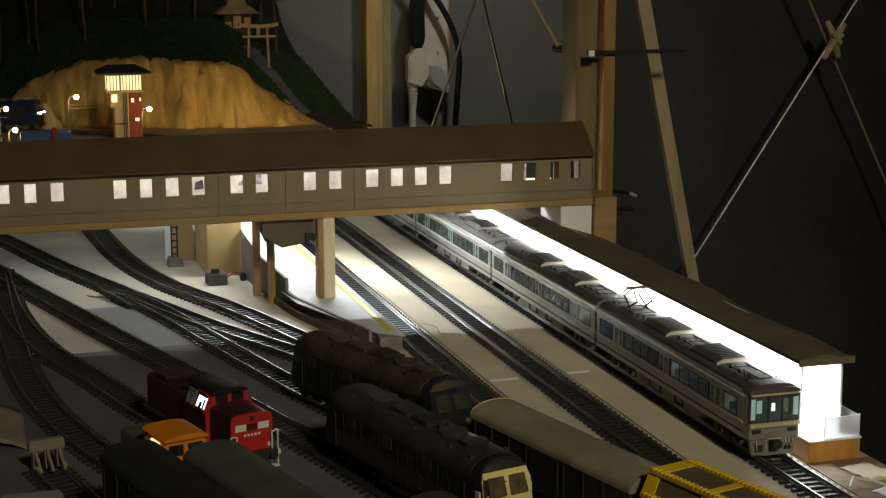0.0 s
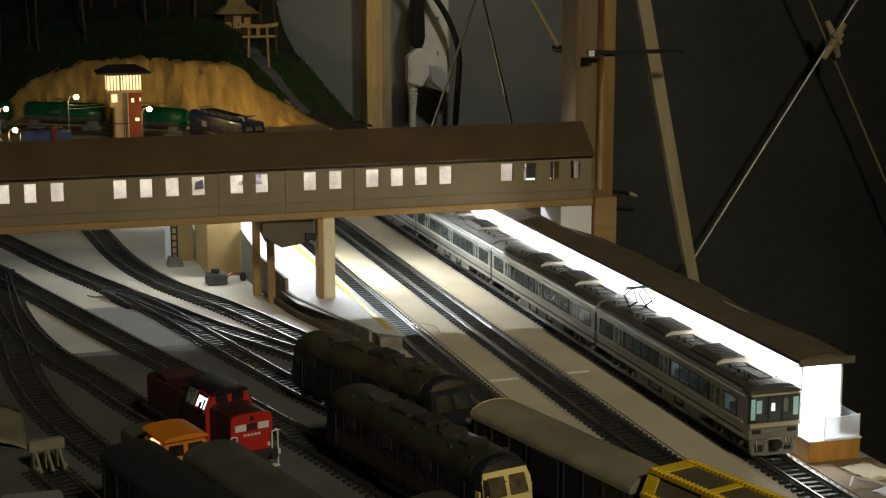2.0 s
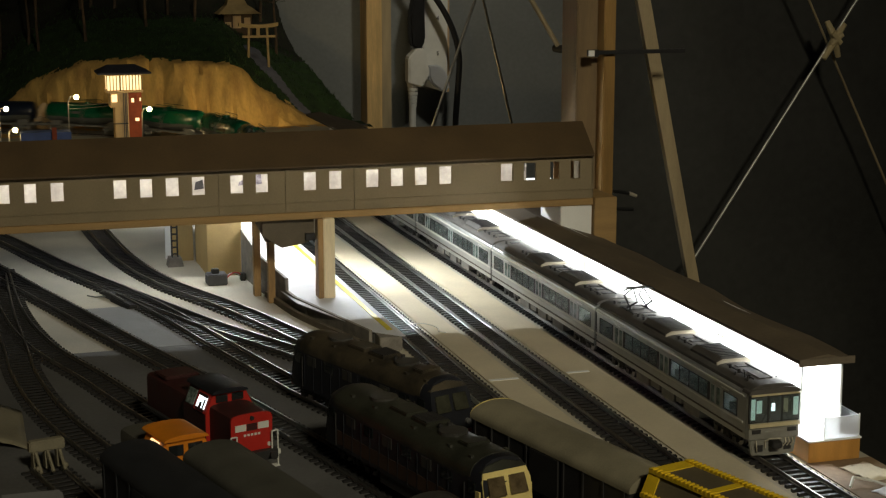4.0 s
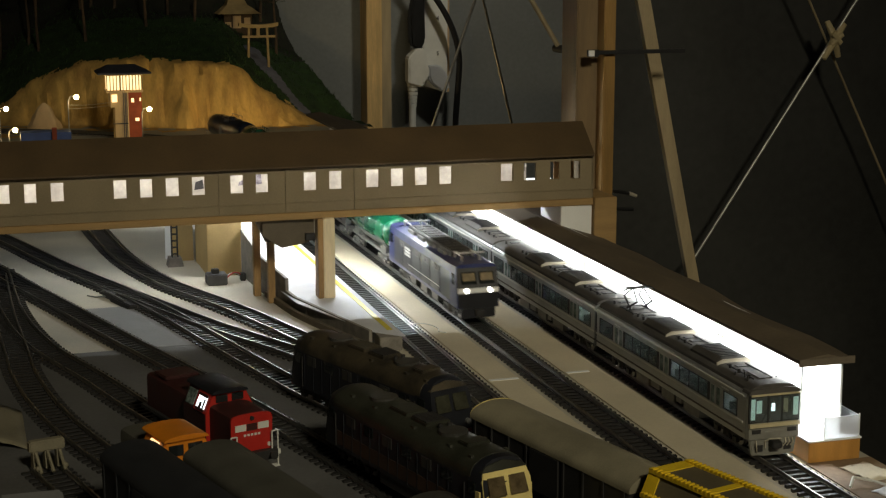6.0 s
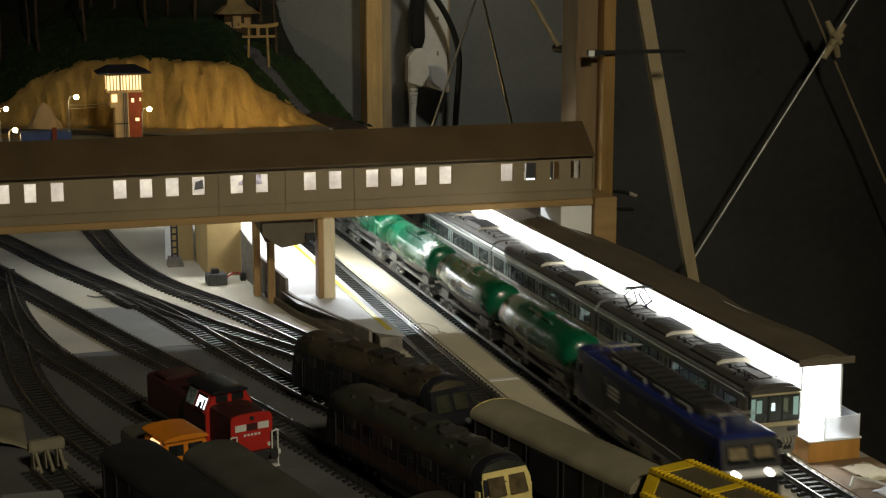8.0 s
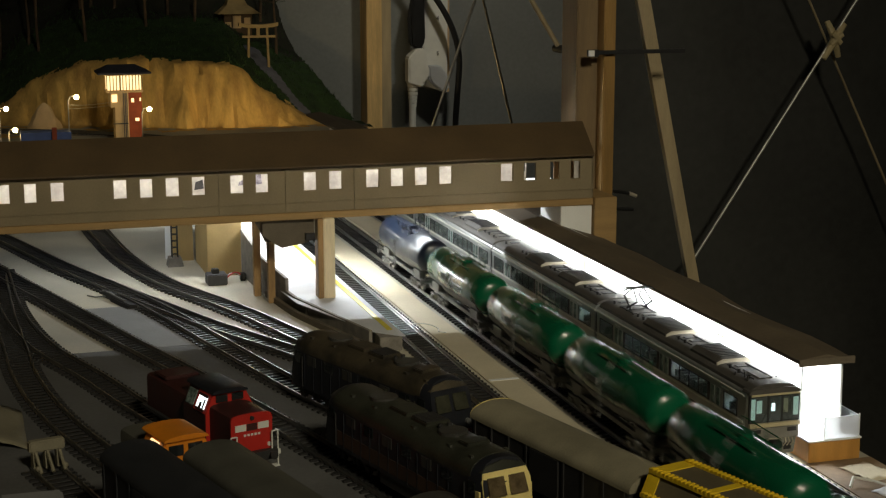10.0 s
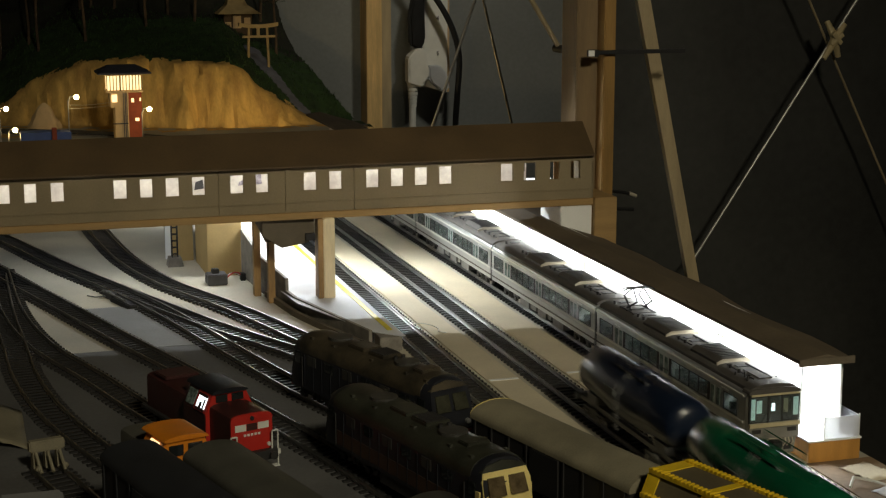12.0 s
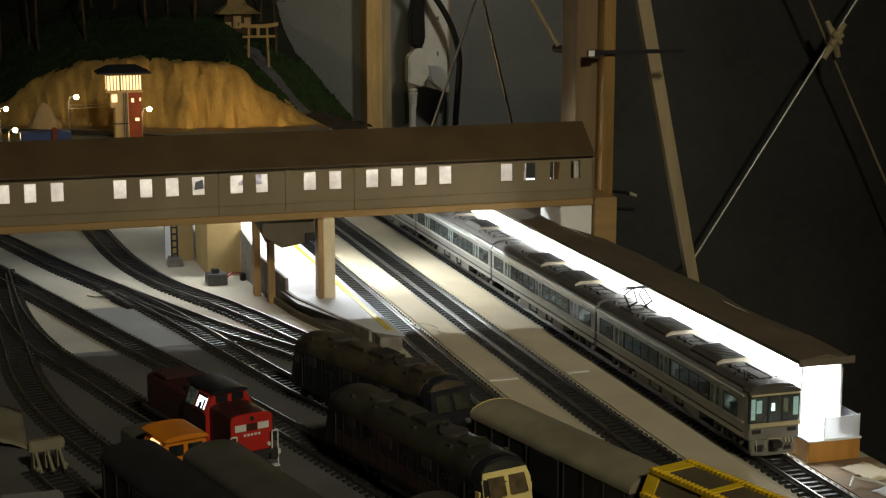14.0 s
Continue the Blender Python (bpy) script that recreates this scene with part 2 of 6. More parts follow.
def tube(bm, pts, r, seg=8):
    for a, b in zip(pts, pts[1:]):
        rod(bm, a, b, r, seg)
    return bm


def lathe(bm, rings, seg=28):
    """Rings of (y, radius, centre z) round the y axis."""
    rows = [[bm.verts.new((r * math.sin(k * math.tau / seg), y, z + r * math.cos(k * math.tau / seg))) for k in range(seg)] for y, r, z in rings]
    for a, b in zip(rows, rows[1:]):
        for k in range(seg):
            bm.faces.new((a[k], a[(k + 1) % seg], b[(k + 1) % seg], b[k]))
    bm.faces.new(rows[0][::-1])
    bm.faces.new(rows[-1])
    return bm


def mesh_of(name, bm, material, bevel=0.0, smooth=False):
    if bevel:
        bmesh.ops.bevel(bm, geom=list(bm.edges), offset=bevel, segments=2, affect="EDGES", clamp_overlap=True)
    bmesh.ops.recalc_face_normals(bm, faces=bm.faces)
    me = bpy.data.meshes.new(name)
    bm.to_mesh(me)
    bm.free()
    me.materials.append(material)
    if smooth:
        me.polygons.foreach_set("use_smooth", [True] * len(me.polygons))
        me.set_sharp_from_angle(angle=radians(35))
    return me


def part(name, bm, material, parent, label="", bevel=0.0, smooth=False):
    ob = new(name, mesh_of(name, bm, material, bevel, smooth))
    ob.parent = parent
    return tagged(ob, label)


def thing(name, label, category, group="", kind=""):
    return tagged(new(name), label, category, group, kind)


def solid(name, bm, material, label, category, group="", kind="", bevel=0.0, smooth=False):
    return tagged(new(name, mesh_of(name, bm, material, bevel, smooth)), label, category, group, kind)


def B():
    return bmesh.new()


def bezier(p0, p1, p2, p3, n):
    out = []
    for i in range(n + 1):
        t = i / n
        out.append(tuple((1 - t) ** 3 * a + 3 * t * (1 - t) ** 2 * b + 3 * t * t * (1 - t) * c + t ** 3 * d for a, b, c, d in zip(p0, p1, p2, p3)))
    return out


def smooth_line(knots, step=0.01):
    """A Catmull-Rom line through plan knots, at even steps."""
    pts = []
    k = [Vector(a) for a in knots]
    k = [2 * k[0] - k[1]] + k + [2 * k[-1] - k[-2]]
    for i in range(1, len(k) - 2):
        n = max(4, int((k[i + 1] - k[i]).length / 0.004))
        for j in range(n):
            t = j / n
            pts.append(0.5 * (2 * k[i] + (k[i + 1] - k[i - 1]) * t + (2 * k[i - 1] - 5 * k[i] + 4 * k[i + 1] - k[i + 2]) * t * t
                              + (3 * k[i] - k[i - 1] - 3 * k[i + 1] + k[i + 2]) * t ** 3))
    pts.append(k[-2])
    out, left = [pts[0]], 0.0
    for a, b in zip(pts, pts[1:]):
        d = (b - a).length
        s = step - left
        while s <= d:
            out.append(a.lerp(b, s / d))
            s += step
        left = d - (s - step)
    return out


# ---- large structure ----
bm = B()
box(bm, -1.6, 0.0665, -2.3, 0.44, -0.03, 0.0)
box(bm, -1.6, 0.135, 0.44, 2.6, -0.03, 0.0)
ground = solid("ground", bm, BOARD, "cream-grey painted plywood baseboard of the model railway", "baseboard", kind="structure")
bm = B()
box(bm, -2.6, 3.0, -3.2, 3.0, -0.85, -0.80)
solid("floor", bm, DARKFLOOR, "dark floor of the room below the layout", "floor", kind="structure")
bm = B()
box(bm, -2.6, 3.0, 2.45, 2.55, -0.8, 2.2)
solid("wall_north", bm, WALLGREY, "dull grey panel wall behind the layout", "wall", kind="structure")
bm = B()
box(bm, -2.6, 3.0, -3.2, -3.1, -0.8, 2.2)
solid("wall_south", bm, PLAINWALL, "plain wall behind the layout room", "wall", kind="structure")
bm = B()
box(bm, -2.7, -2.6, -3.2, 2.55, -0.8, 2.2)
solid("wall_west", bm, PLAINWALL, "plain side wall of the layout room", "wall", kind="structure")
bm = B()
box(bm, 3.0, 3.1, -3.2, 2.55, -0.8, 2.2)
solid("wall_east", bm, PLAINWALL, "plain side wall of the layout room", "wall", kind="structure")
bm = B()
box(bm, -2.7, 3.1, -3.2, 2.55, 2.2, 2.3)
solid("ceiling", bm, PLAINWALL, "plain ceiling over the layout room", "ceiling", kind="structure")
for x in (-1.5, -0.7, 0.005):
    for y in (-2.15, -0.9, 0.9, 2.35):
        bm = B()
        box(bm, x, x + 0.06, y, y + 0.06, -0.80, -0.03)
        solid("table_leg", bm, WOOD, "squared pine leg under the layout baseboard", "table leg", "layout legs", bevel=0.001)
# black partition sheet, gently folded
bm = B()
n = 60
prof = []
for i in range(n + 1):
    x = 0.262 + 1.9 * i / n
    prof.append((x, 0.98 + 0.005 * math.sin(i * 0.35) + 0.003 * math.sin(i * 0.9)))
top, low = [], []
for x, y in prof:
    top.append((bm.verts.new((x, y, 1.6)), bm.verts.new((x, y + 0.012, 1.6))))
    low.append((bm.verts.new((x, y, -0.8)), bm.verts.new((x, y + 0.012, -0.8))))
for i in range(n):
    bm.faces.new((top[i][0], top[i + 1][0], low[i + 1][0], low[i][0]))
    bm.faces.new((top[i][1], low[i][1], low[i + 1][1], top[i + 1][1]))
    bm.faces.new((top[i][0], top[i][1], top[i + 1][1], top[i + 1][0]))
    bm.faces.new((low[i][0], low[i + 1][0], low[i + 1][1], low[i][1]))
for i in (0, n):
    bm.faces.new((top[i][0], low[i][0], low[i][1], top[i][1]))
solid("partition_wall", bm, BLACKSHEET, "black sheet partition hanging beside the layout", "partition", kind="structure", smooth=True)

# cream card strips and grey patches laid between the tracks
for x0, x1, y0, y1, z, m, lab in ((-0.1135, -0.0885, -1.2, 1.3, 0.0012, STRIP, "cream card strip laid between two tracks"),
                                  (-0.0500, -0.0195, -1.2, 1.3, 0.0012, STRIP, "cream card strip laid beside the electric train")):
    bm = B()
    box(bm, x0, x1, y0, y1, 0.0, z)
    solid("card_strip", bm, m, lab, "card strip", "card strips between tracks", kind="structure", bevel=0.0002)

# grey yard card, its colour darkened for the shade past the light's edge
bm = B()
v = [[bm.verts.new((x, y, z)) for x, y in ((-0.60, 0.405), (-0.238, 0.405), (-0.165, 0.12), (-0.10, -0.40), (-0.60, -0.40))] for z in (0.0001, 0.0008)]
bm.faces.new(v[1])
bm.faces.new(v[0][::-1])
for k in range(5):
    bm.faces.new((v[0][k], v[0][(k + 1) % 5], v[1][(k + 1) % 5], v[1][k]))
solid("yard_sheet", bm, SHADEDCARD, "grey card sheet under the yard tracks, darkened for shade", "card sheet", kind="structure")
bm = B()
v = [[bm.verts.new((x, y, z)) for x, y in ((-0.395, 0.56), (-0.325, 0.56), (-0.285, 0.406), (-0.352, 0.406))] for z in (0.0001, 0.0007)]
bm.faces.new(v[1])
bm.faces.new(v[0][::-1])
for k in range(4):
    bm.faces.new((v[0][k], v[0][(k + 1) % 4], v[1][(k + 1) % 4], v[1][k]))
solid("yard_sheet", bm, GREYCARD, "grey card patch between the yard tracks", "card sheet", kind="structure")
bm = B()
box(bm, 0.019, 0.0655, -0.60, -0.0075, 0.0001, 0.0008)
solid("brown_sheet", bm, BROWNSHEET, "brown paper sheet on the board before the platform", "paper sheet", kind="structure")

# ---- tracks ----
sl = B()
box(sl, -0.0150, 0.0150, -0.0014, 0.0014, 0.0, 0.0022)
SLEEPER_MESH = mesh_of("sleeper", sl, SLEEPER)


def track(label, knots, near=(-0.2, 0.75), closed=True):
    line = smooth_line([(a, b, 0) for a, b in knots], 0.0076)
    top = thing("track", label, "railway track", "tracks of the layout")
    n = len(line)
    dirs = [(line[min(i + 1, n - 1)] - line[max(i - 1, 0)]).normalized() for i in range(n)]
    for side in (-1, 1):
        bm = B()
        prev = None
        for p, d in zip(line[::2], dirs[::2]):
            nrm = Vector((d.y, -d.x, 0))
            c = p + nrm * (side * 0.00885)
            ring = [bm.verts.new(c + nrm * u + Vector((0, 0, w))) for u, w in
                    ((-0.0011, 0.0022), (-0.0011, 0.0027), (-0.0004, 0.0030), (-0.0006, 0.0050), (0.0006, 0.0050), (0.0004, 0.0030), (0.0011, 0.0027), (0.0011, 0.0022))]
            if prev:
                for k in range(8):
                    bm.faces.new((prev[k], prev[(k + 1) % 8], ring[(k + 1) % 8], ring[k]))
            prev = ring
        part("rail", bm, RAIL, top)
    rest = B()
    for p, d in zip(line, dirs):
        m = Matrix.Translation(p) @ Matrix.Rotation(math.atan2(-d.x, d.y), 4, "Z")
        if near[0] < p.y < near[1]:
            o = new("sleeper", SLEEPER_MESH)
            o.parent, o.matrix_basis = top, m
        else:
            b0 = len(rest.verts)
            box(rest, -0.0150, 0.0150, -0.0014, 0.0014, 0.0, 0.0022)
            rest.verts.ensure_lookup_table()
            for v in rest.verts[b0:]:
                v.co = m @ v.co
    if len(rest.verts):
        tagged(part("sleeper_run", rest, SLEEPER, top), kind="stuff")
    return top


# the freight train's way: far curve, then the straight past the platform
WAY = [(-1.6, 2.02), (-1.2, 2.02), (-0.80, 2.01), (-0.55, 1.975), (-0.36, 1.905), (-0.22, 1.815), (-0.125, 1.70), (-0.078, 1.56), (-0.069, 1.40),
       (-0.069, 1.0), (-0.069, 0.4), (-0.069, -0.4), (-0.069, -1.2), (-0.069, -2.25)]
track("black-sleepered main track with shiny nickel rails", WAY)
track("black-sleepered platform track under the electric train", [(0.0, 1.5), (0, 1.0), (0, 0.3), (0, -0.3), (0, -1.2)])
track("black-sleepered track beside the island platform", [(-0.1322, 1.5), (-0.1322, 1.0), (-0.1322, 0.4), (-0.1322, 0.05), (-0.126, -0.25), (-0.118, -0.5)], near=(0.0, 0.75))
track("curving yard track passing the footbridge stairs", [(-0.36, 1.35), (-0.345, 1.05), (-0.338, 0.90), (-0.326, 0.76), (-0.302, 0.64), (-0.266, 0.54), (-0.243, 0.469), (-0.222, 0.393), (-0.197, 0.30), (-0.165, 0.18), (-0.142, 0.08)])
track("yard track holding the black diesel engine", [(-0.53, 1.2), (-0.44, 0.91), (-0.393, 0.75), (-0.350, 0.625), (-0.318, 0.515), (-0.289, 0.39), (-0.262, 0.275), (-0.243, 0.205), (-0.196, 0.053), (-0.152, -0.11), (-0.12, -0.26), (-0.09, -0.42)])
track("short linking yard track", [(-0.350, 0.625), (-0.318, 0.54), (-0.283, 0.45), (-0.235, 0.345), (-0.197, 0.25), (-0.17, 0.18)], near=(0.2, 0.55))
track("yard track holding the cream-fronted diesel engine", [(-0.47, 0.80), (-0.434, 0.67), (-0.397, 0.545), (-0.362, 0.425), (-0.332, 0.327), (-0.295, 0.20), (-0.258, 0.055), (-0.222, -0.10), (-0.17, -0.32)])
track("yard track holding the red shunter", [(-0.452, 0.75), (-0.446, 0.56), (-0.428, 0.427), (-0.396, 0.318), (-0.368, 0.217), (-0.319, 0.068), (-0.26, -0.13), (-0.22, -0.28)])
track("curving yard track holding the orange shunter", [(-0.455, 0.72), (-0.454, 0.56), (-0.4490, 0.43), (-0.4455, 0.34), (-0.432, 0.237), (-0.4075, 0.137), (-0.378, 0.05), (-0.348, -0.06), (-0.31, -0.22)])


# ---- footbridge ----
bridge = thing("footbridge", "long covered brown card footbridge with open square windows over the tracks", "footbridge")
bridge.matrix_basis = pose(0, 0.49, 0, 0, -0.22, -2.0)
ZB, ZE, ZR = 0.0845, 0.1315, 0.1570
SPANS = [(-0.4562, -0.4444), (-0.4336, -0.4226), (-0.4117, -0.4000), (-0.3597, -0.3476), (-0.3375, -0.3258), (-0.3156, -0.3032),
         (-0.2930, -0.2809), (-0.2600, -0.2476), (-0.2378, -0.2258), (-0.1954, -0.1831), (-0.1727, -0.1602), (-0.1394, -0.1267),
         (-0.1167, -0.1042), (-0.0948, -0.0822), (-0.0721, -0.0593), (-0.0143, -0.0016), (0.0075, 0.0203), (0.0328, 0.0430), (0.0527, 0.0630)]
W0, W1 = 0.1090, 0.1258
X0, X1 = -0.70, 0.0755
# card panels of the front, with real window openings and visible joints
EDGES = [X0, -0.2700, -0.2115, -0.1500, X1]
for a, b in zip(EDGES, EDGES[1:]):
    bm = B()
    a, b = a + 0.00025, b - 0.00025
    box(bm, a, b, 0.0, 0.0015, ZB + 0.0062, W0)
    box(bm, a, b, 0.0, 0.0015, W1, ZE)
    x = a
    for u, w in [s for s in SPANS if a < s[0] < b] + [(b, b)]:
        box(bm, x, u, 0.0, 0.0015, W0, W1)
        x = w
    part("wall_panel", bm, BROWNCARD, bridge)
for x in EDGES[1:-1]:
    bm = B()
    box(bm, x - 0.002, x + 0.002, 0.0016, 0.0030, ZB + 0.0062, ZE - 0.0005)
    part("joint_batten", bm, BROWNCARD, bridge)
for u, w in SPANS:
    bm = B()
    t = 0.0007
    box(bm, u, w, 0.0004, 0.0024, W0, W0 + t)
    box(bm, u, u + t, 0.0004, 0.0024, W0 + t, W1)
    box(bm, w - t, w, 0.0004, 0.0024, W0 + t, W1)
    part("window_frame", bm, BROWNCARD, bridge)
bm = B()
box(bm, X0, X1 + 0.001, -0.0030, 0.060, ZB, ZB + 0.006)
part("bottom_beam", bm, BEAM, bridge, "yellow-brown wooden beam", bevel=0.0006)
bm = B()
box(bm, X0, X1, -0.0008, 0.0, ZB + 0.0145, ZB + 0.0152)
part("ledge", bm, BROWNCARD, bridge)
bm = B()
box(bm, X0, 0.028, 0.0545, 0.0560, ZB + 0.006, ZE - 0.0005)
part("back_wall", bm, BACKCARD, bridge, "white card back wall, lit from inside")
# dark notices and clutter on the inner face of the back wall
for x, w, z0, z1, m in ((-0.2850, 0.0085, 0.1060, 0.1150, DARKGREY), (-0.2540, 0.0040, 0.1165, 0.1270, NOTICE), (-0.2455, 0.0060, 0.1080, 0.1135, NOTICE),
                        (-0.2350, 0.0110, 0.1080, 0.1250, NOTICE), (-0.1880, 0.0105, 0.1190, 0.1235, NOTICE),
                        (-0.1040, 0.0090, 0.1240, 0.1270, NOTICE), (-0.0800, 0.0080, 0.1220, 0.1265, NOTICE), (0.0205, 0.0060, 0.1090, 0.1290, GREYFRAME)):
    bm = B()
    prism(bm, [(x, z0), (x + w, z0 + 0.001), (x + w * 0.9, z1), (x + w * 0.15, z1 - 0.002)], 0.0538, 0.0544)
    part("notice", bm, m, bridge, "small dark notice")
bm = B()
box(bm, 0.0500, 0.0700, 0.0380, 0.0395, ZB + 0.0062, ZE - 0.001)
part("amber_panel", bm, POSTWOOD, bridge, "amber wooden panel")
bm = B()
box(bm, X0, X1, 0.0565, 0.058, ZB + 0.006, ZB + 0.013)
box(bm, X0, X1, 0.0565, 0.058, ZE - 0.004, ZE)
part("back_rail", bm, BROWNCARD, bridge)
for i in range(8):
    bm = B()
    x = X0 + 0.01 + i * (X1 - X0 - 0.02) / 7
    box(bm, x - 0.0015, x + 0.0015, 0.0565, 0.058, ZB + 0.013, ZE - 0.004)
    part("back_post", bm, BROWNCARD, bridge)
bm = B()
prism(bm, [(-0.006, ZE - 0.001), (0.029, ZR), (0.064, ZE - 0.001), (0.064, ZE + 0.0008), (0.029, ZR + 0.002), (-0.006, ZE + 0.0008)], X0, X1 - 0.001, axis="x")
part("roof", bm, ROOFCARD, bridge, "dark brown gabled card roof", bevel=0.0003)
bm = B()
prism(bm, [(0.0, ZB + 0.006), (0.058, ZB + 0.006), (0.058, ZE), (0.029, ZR - 0.001), (0.0, ZE)], X1 - 0.0015, X1, axis="x")
part("end_wall", bm, BROWNCARD, bridge)
bm = B()
box(bm, -0.60, X1 - 0.02, 0.0625, 0.0660, ZB + 0.012, ZB + 0.0165)
part("led_strip", bm, LED, bridge, "white LED light strip")
bm = B()
box(bm, -0.480, -0.030, 0.1590, 0.1630, 0.1255, 0.1300)
bar = part("lamp_bar", bm, WHITE, bridge, "white LED bar on arms")
for x in (-0.46, -0.25, -0.145, -0.04):
    bm = B()
    rod(bm, (x, 0.0580, ZE - 0.002), (x, 0.1590, 0.1275), 0.0010, 6)
    part("arm", bm, STEEL, bar)
# posts and stairs under the bridge
bm = B()
box(bm, -0.1852, -0.1804, 0.488, 0.502, 0.0125, ZB)
solid("bridge_post", bm, POSTWOOD, "varnished wooden post under the footbridge", "post", "footbridge posts", bevel=0.0005)
# lit face of the same post, its brightness put into a paler box
bm = B()
box(bm, -0.1802, -0.1700, 0.4880, 0.5020, 0.0125, ZB)
solid("bridge_post", bm, LITPOST, "lit face of the footbridge post, as a paler box", "post", "footbridge posts", bevel=0.0005)
for x, y in ((-0.2252, 0.572), (-0.2180, 0.5400)):
    bm = B()
    box(bm, x - 0.0031, x + 0.0031, y - 0.004, y + 0.004, 0.0, ZB)
    solid("bridge_post", bm, POSTWOOD, "slim varnished post beside the bridge stairs", "post", "footbridge posts", bevel=0.0004)
stairs = thing("bridge_stairs", "dark brown enclosed stair flight descending from the footbridge", "stairs")
bm = B()
prism(bm, [(-0.2320, ZB), (-0.2320, 0.0690), (-0.2150, 0.0575), (-0.1920, 0.0612), (-0.1856, 0.0668), (-0.1856, ZB)], 0.5020, 0.5060)
part("front_panel", bm, STAIRCARD, stairs, "grey-brown front panel", bevel=0.0003)
bm = B()
prism(bm, [(0.5062, ZB), (0.585, ZB), (0.585, 0.0780), (0.5062, 0.0630)], -0.2290, -0.1870, axis="x")
part("flight", bm, ROOFCARD, stairs)
bm = B()
box(bm, -0.1940, -0.1858, 0.497, 0.5018, 0.0640, 0.0700)
part("bracket", bm, BLACK, stairs)
house = thing("station_house", "small tan card building under the footbridge", "building")
TAN = mat("tan_card", (0.44, 0.31, 0.125), 0.75, vary=0.16, scale=30, bump=0.12)
bm = B()
box(bm, -0.2565, -0.2225, 0.6660, 0.6676, 0.0, 0.0720)
part("front_wall", bm, TAN, house, bevel=0.0003)
bm = B()
box(bm, -0.2565, -0.2549, 0.6678, 0.745, 0.0, 0.0720)
part("side_wall", bm, TAN, house, bevel=0.0003)
bm = B()
box(bm, -0.2241, -0.2225, 0.6678, 0.745, 0.0, 0.0720)
part("side_wall", bm, TAN, house, bevel=0.0003)
bm = B()
box(bm, -0.2565, -0.2225, 0.7452, 0.7468, 0.0, 0.0720)
part("back_wall", bm, TAN, house, bevel=0.0003)
bm = B()
box(bm, -0.2590, -0.2195, 0.663, 0.749, 0.0722, 0.0745)
part("roof", bm, ROOFCARD, house)
# torn card offcuts leaning against the back of the building
for pts, y0, lean, m in ((((-0.2790, 0.0), (-0.2580, 0.0), (-0.2580, 0.066), (-0.2655, 0.064), (-0.2672, 0.047), (-0.2745, 0.052), (-0.2790, 0.038)), 0.752, 0.004, TAN),
                         (((-0.2850, 0.0), (-0.2700, 0.0), (-0.2690, 0.050), (-0.2740, 0.043), (-0.2770, 0.060), (-0.2840, 0.055)), 0.766, 0.006, WHITE)):
    bm = B()
    rows = [[bm.verts.new((x, y0 + o + z * lean / 0.06, z)) for x, z in pts] for o in (0.0, 0.0014)]
    k = len(pts)
    bm.faces.new(rows[0])
    bm.faces.new(rows[1][::-1])
    for i in range(k):
        bm.faces.new((rows[0][i], rows[1][i], rows[1][(i + 1) % k], rows[0][(i + 1) % k]))
    solid("card_offcut", bm, m, "torn card offcut standing behind the small building", "card", "card offcuts")
# end supports of the bridge
bm = B()
box(bm, 0.043, 0.0735, 0.486, 0.54, 0.0, ZB)
solid("support_block", bm, WHITE, "white block carrying the end of the footbridge", "support", bevel=0.0006)
bm = B()
box(bm, 0.0740, 0.0960, 0.480, 0.54, 0.0, 0.092)
solid("support_block", bm, BEAM, "brown wooden block under the footbridge end", "support", bevel=0.0006)
# one post in two boxes; dim and brighter faces are set by colour
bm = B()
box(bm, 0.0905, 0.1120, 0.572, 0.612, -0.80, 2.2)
solid("timber_post", bm, mat("dim_face_timber", (0.20, 0.132, 0.062), 0.65, vary=0.25, scale=25, grain=300, bump=0.2, stretch=(3, 3, 0.3)), "squared pine post standing behind the footbridge", "post", "timber posts", bevel=0.001)
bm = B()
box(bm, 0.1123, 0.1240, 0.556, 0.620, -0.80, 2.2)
solid("timber_post", bm, mat("bright_face_timber", (0.31, 0.175, 0.045), 0.55, vary=0.3, scale=25, grain=300, bump=0.2, stretch=(3, 3, 0.3)), "lighter amber face of the pine post, as its own box", "post", "timber posts", bevel=0.001)

# ---- platforms ----
isl = thing("island_platform", "grey station platform with a yellow safety line", "platform")
bm = B()
prism(bm, [(-0.2130, 0.0), (-0.1480, 0.0), (-0.1480, 0.0118), (-0.2130, 0.0118)], 0.60, 1.45)
prism(bm, [(-0.2010, 0.0), (-0.1480, 0.0), (-0.1480, 0.0118), (-0.2010, 0.0118)], 0.47, 0.60)
prism(bm, [(-0.1760, 0.0), (-0.1480, 0.0), (-0.1480, 0.0118), (-0.1760, 0.0118)], 0.40, 0.47)
part("slab", bm, STONE, isl)
bm = B()
v = [bm.verts.new((x, y, 0.0125)) for x, y in ((-0.2175, 1.45), (-0.2145, 0.58), (-0.2075, 0.478), (-0.1690, 0.359), (-0.1510, 0.339), (-0.1475, 0.339), (-0.1475, 1.45))]
bm.faces.new(v)
r = bmesh.ops.extrude_face_region(bm, geom=bm.faces[:])
for e in r["geom"]:
    if isinstance(e, bmesh.types.BMVert):
        e.co.z = 0.0119
part("paving", bm, PLATFORM, isl, "pale grey paving")
bm = B()
box(bm, -0.1570, -0.1525, 0.360, 1.45, 0.0126, 0.0129)
part("safety_line", bm, YELLOW, isl, "yellow safety line")
wall = B()
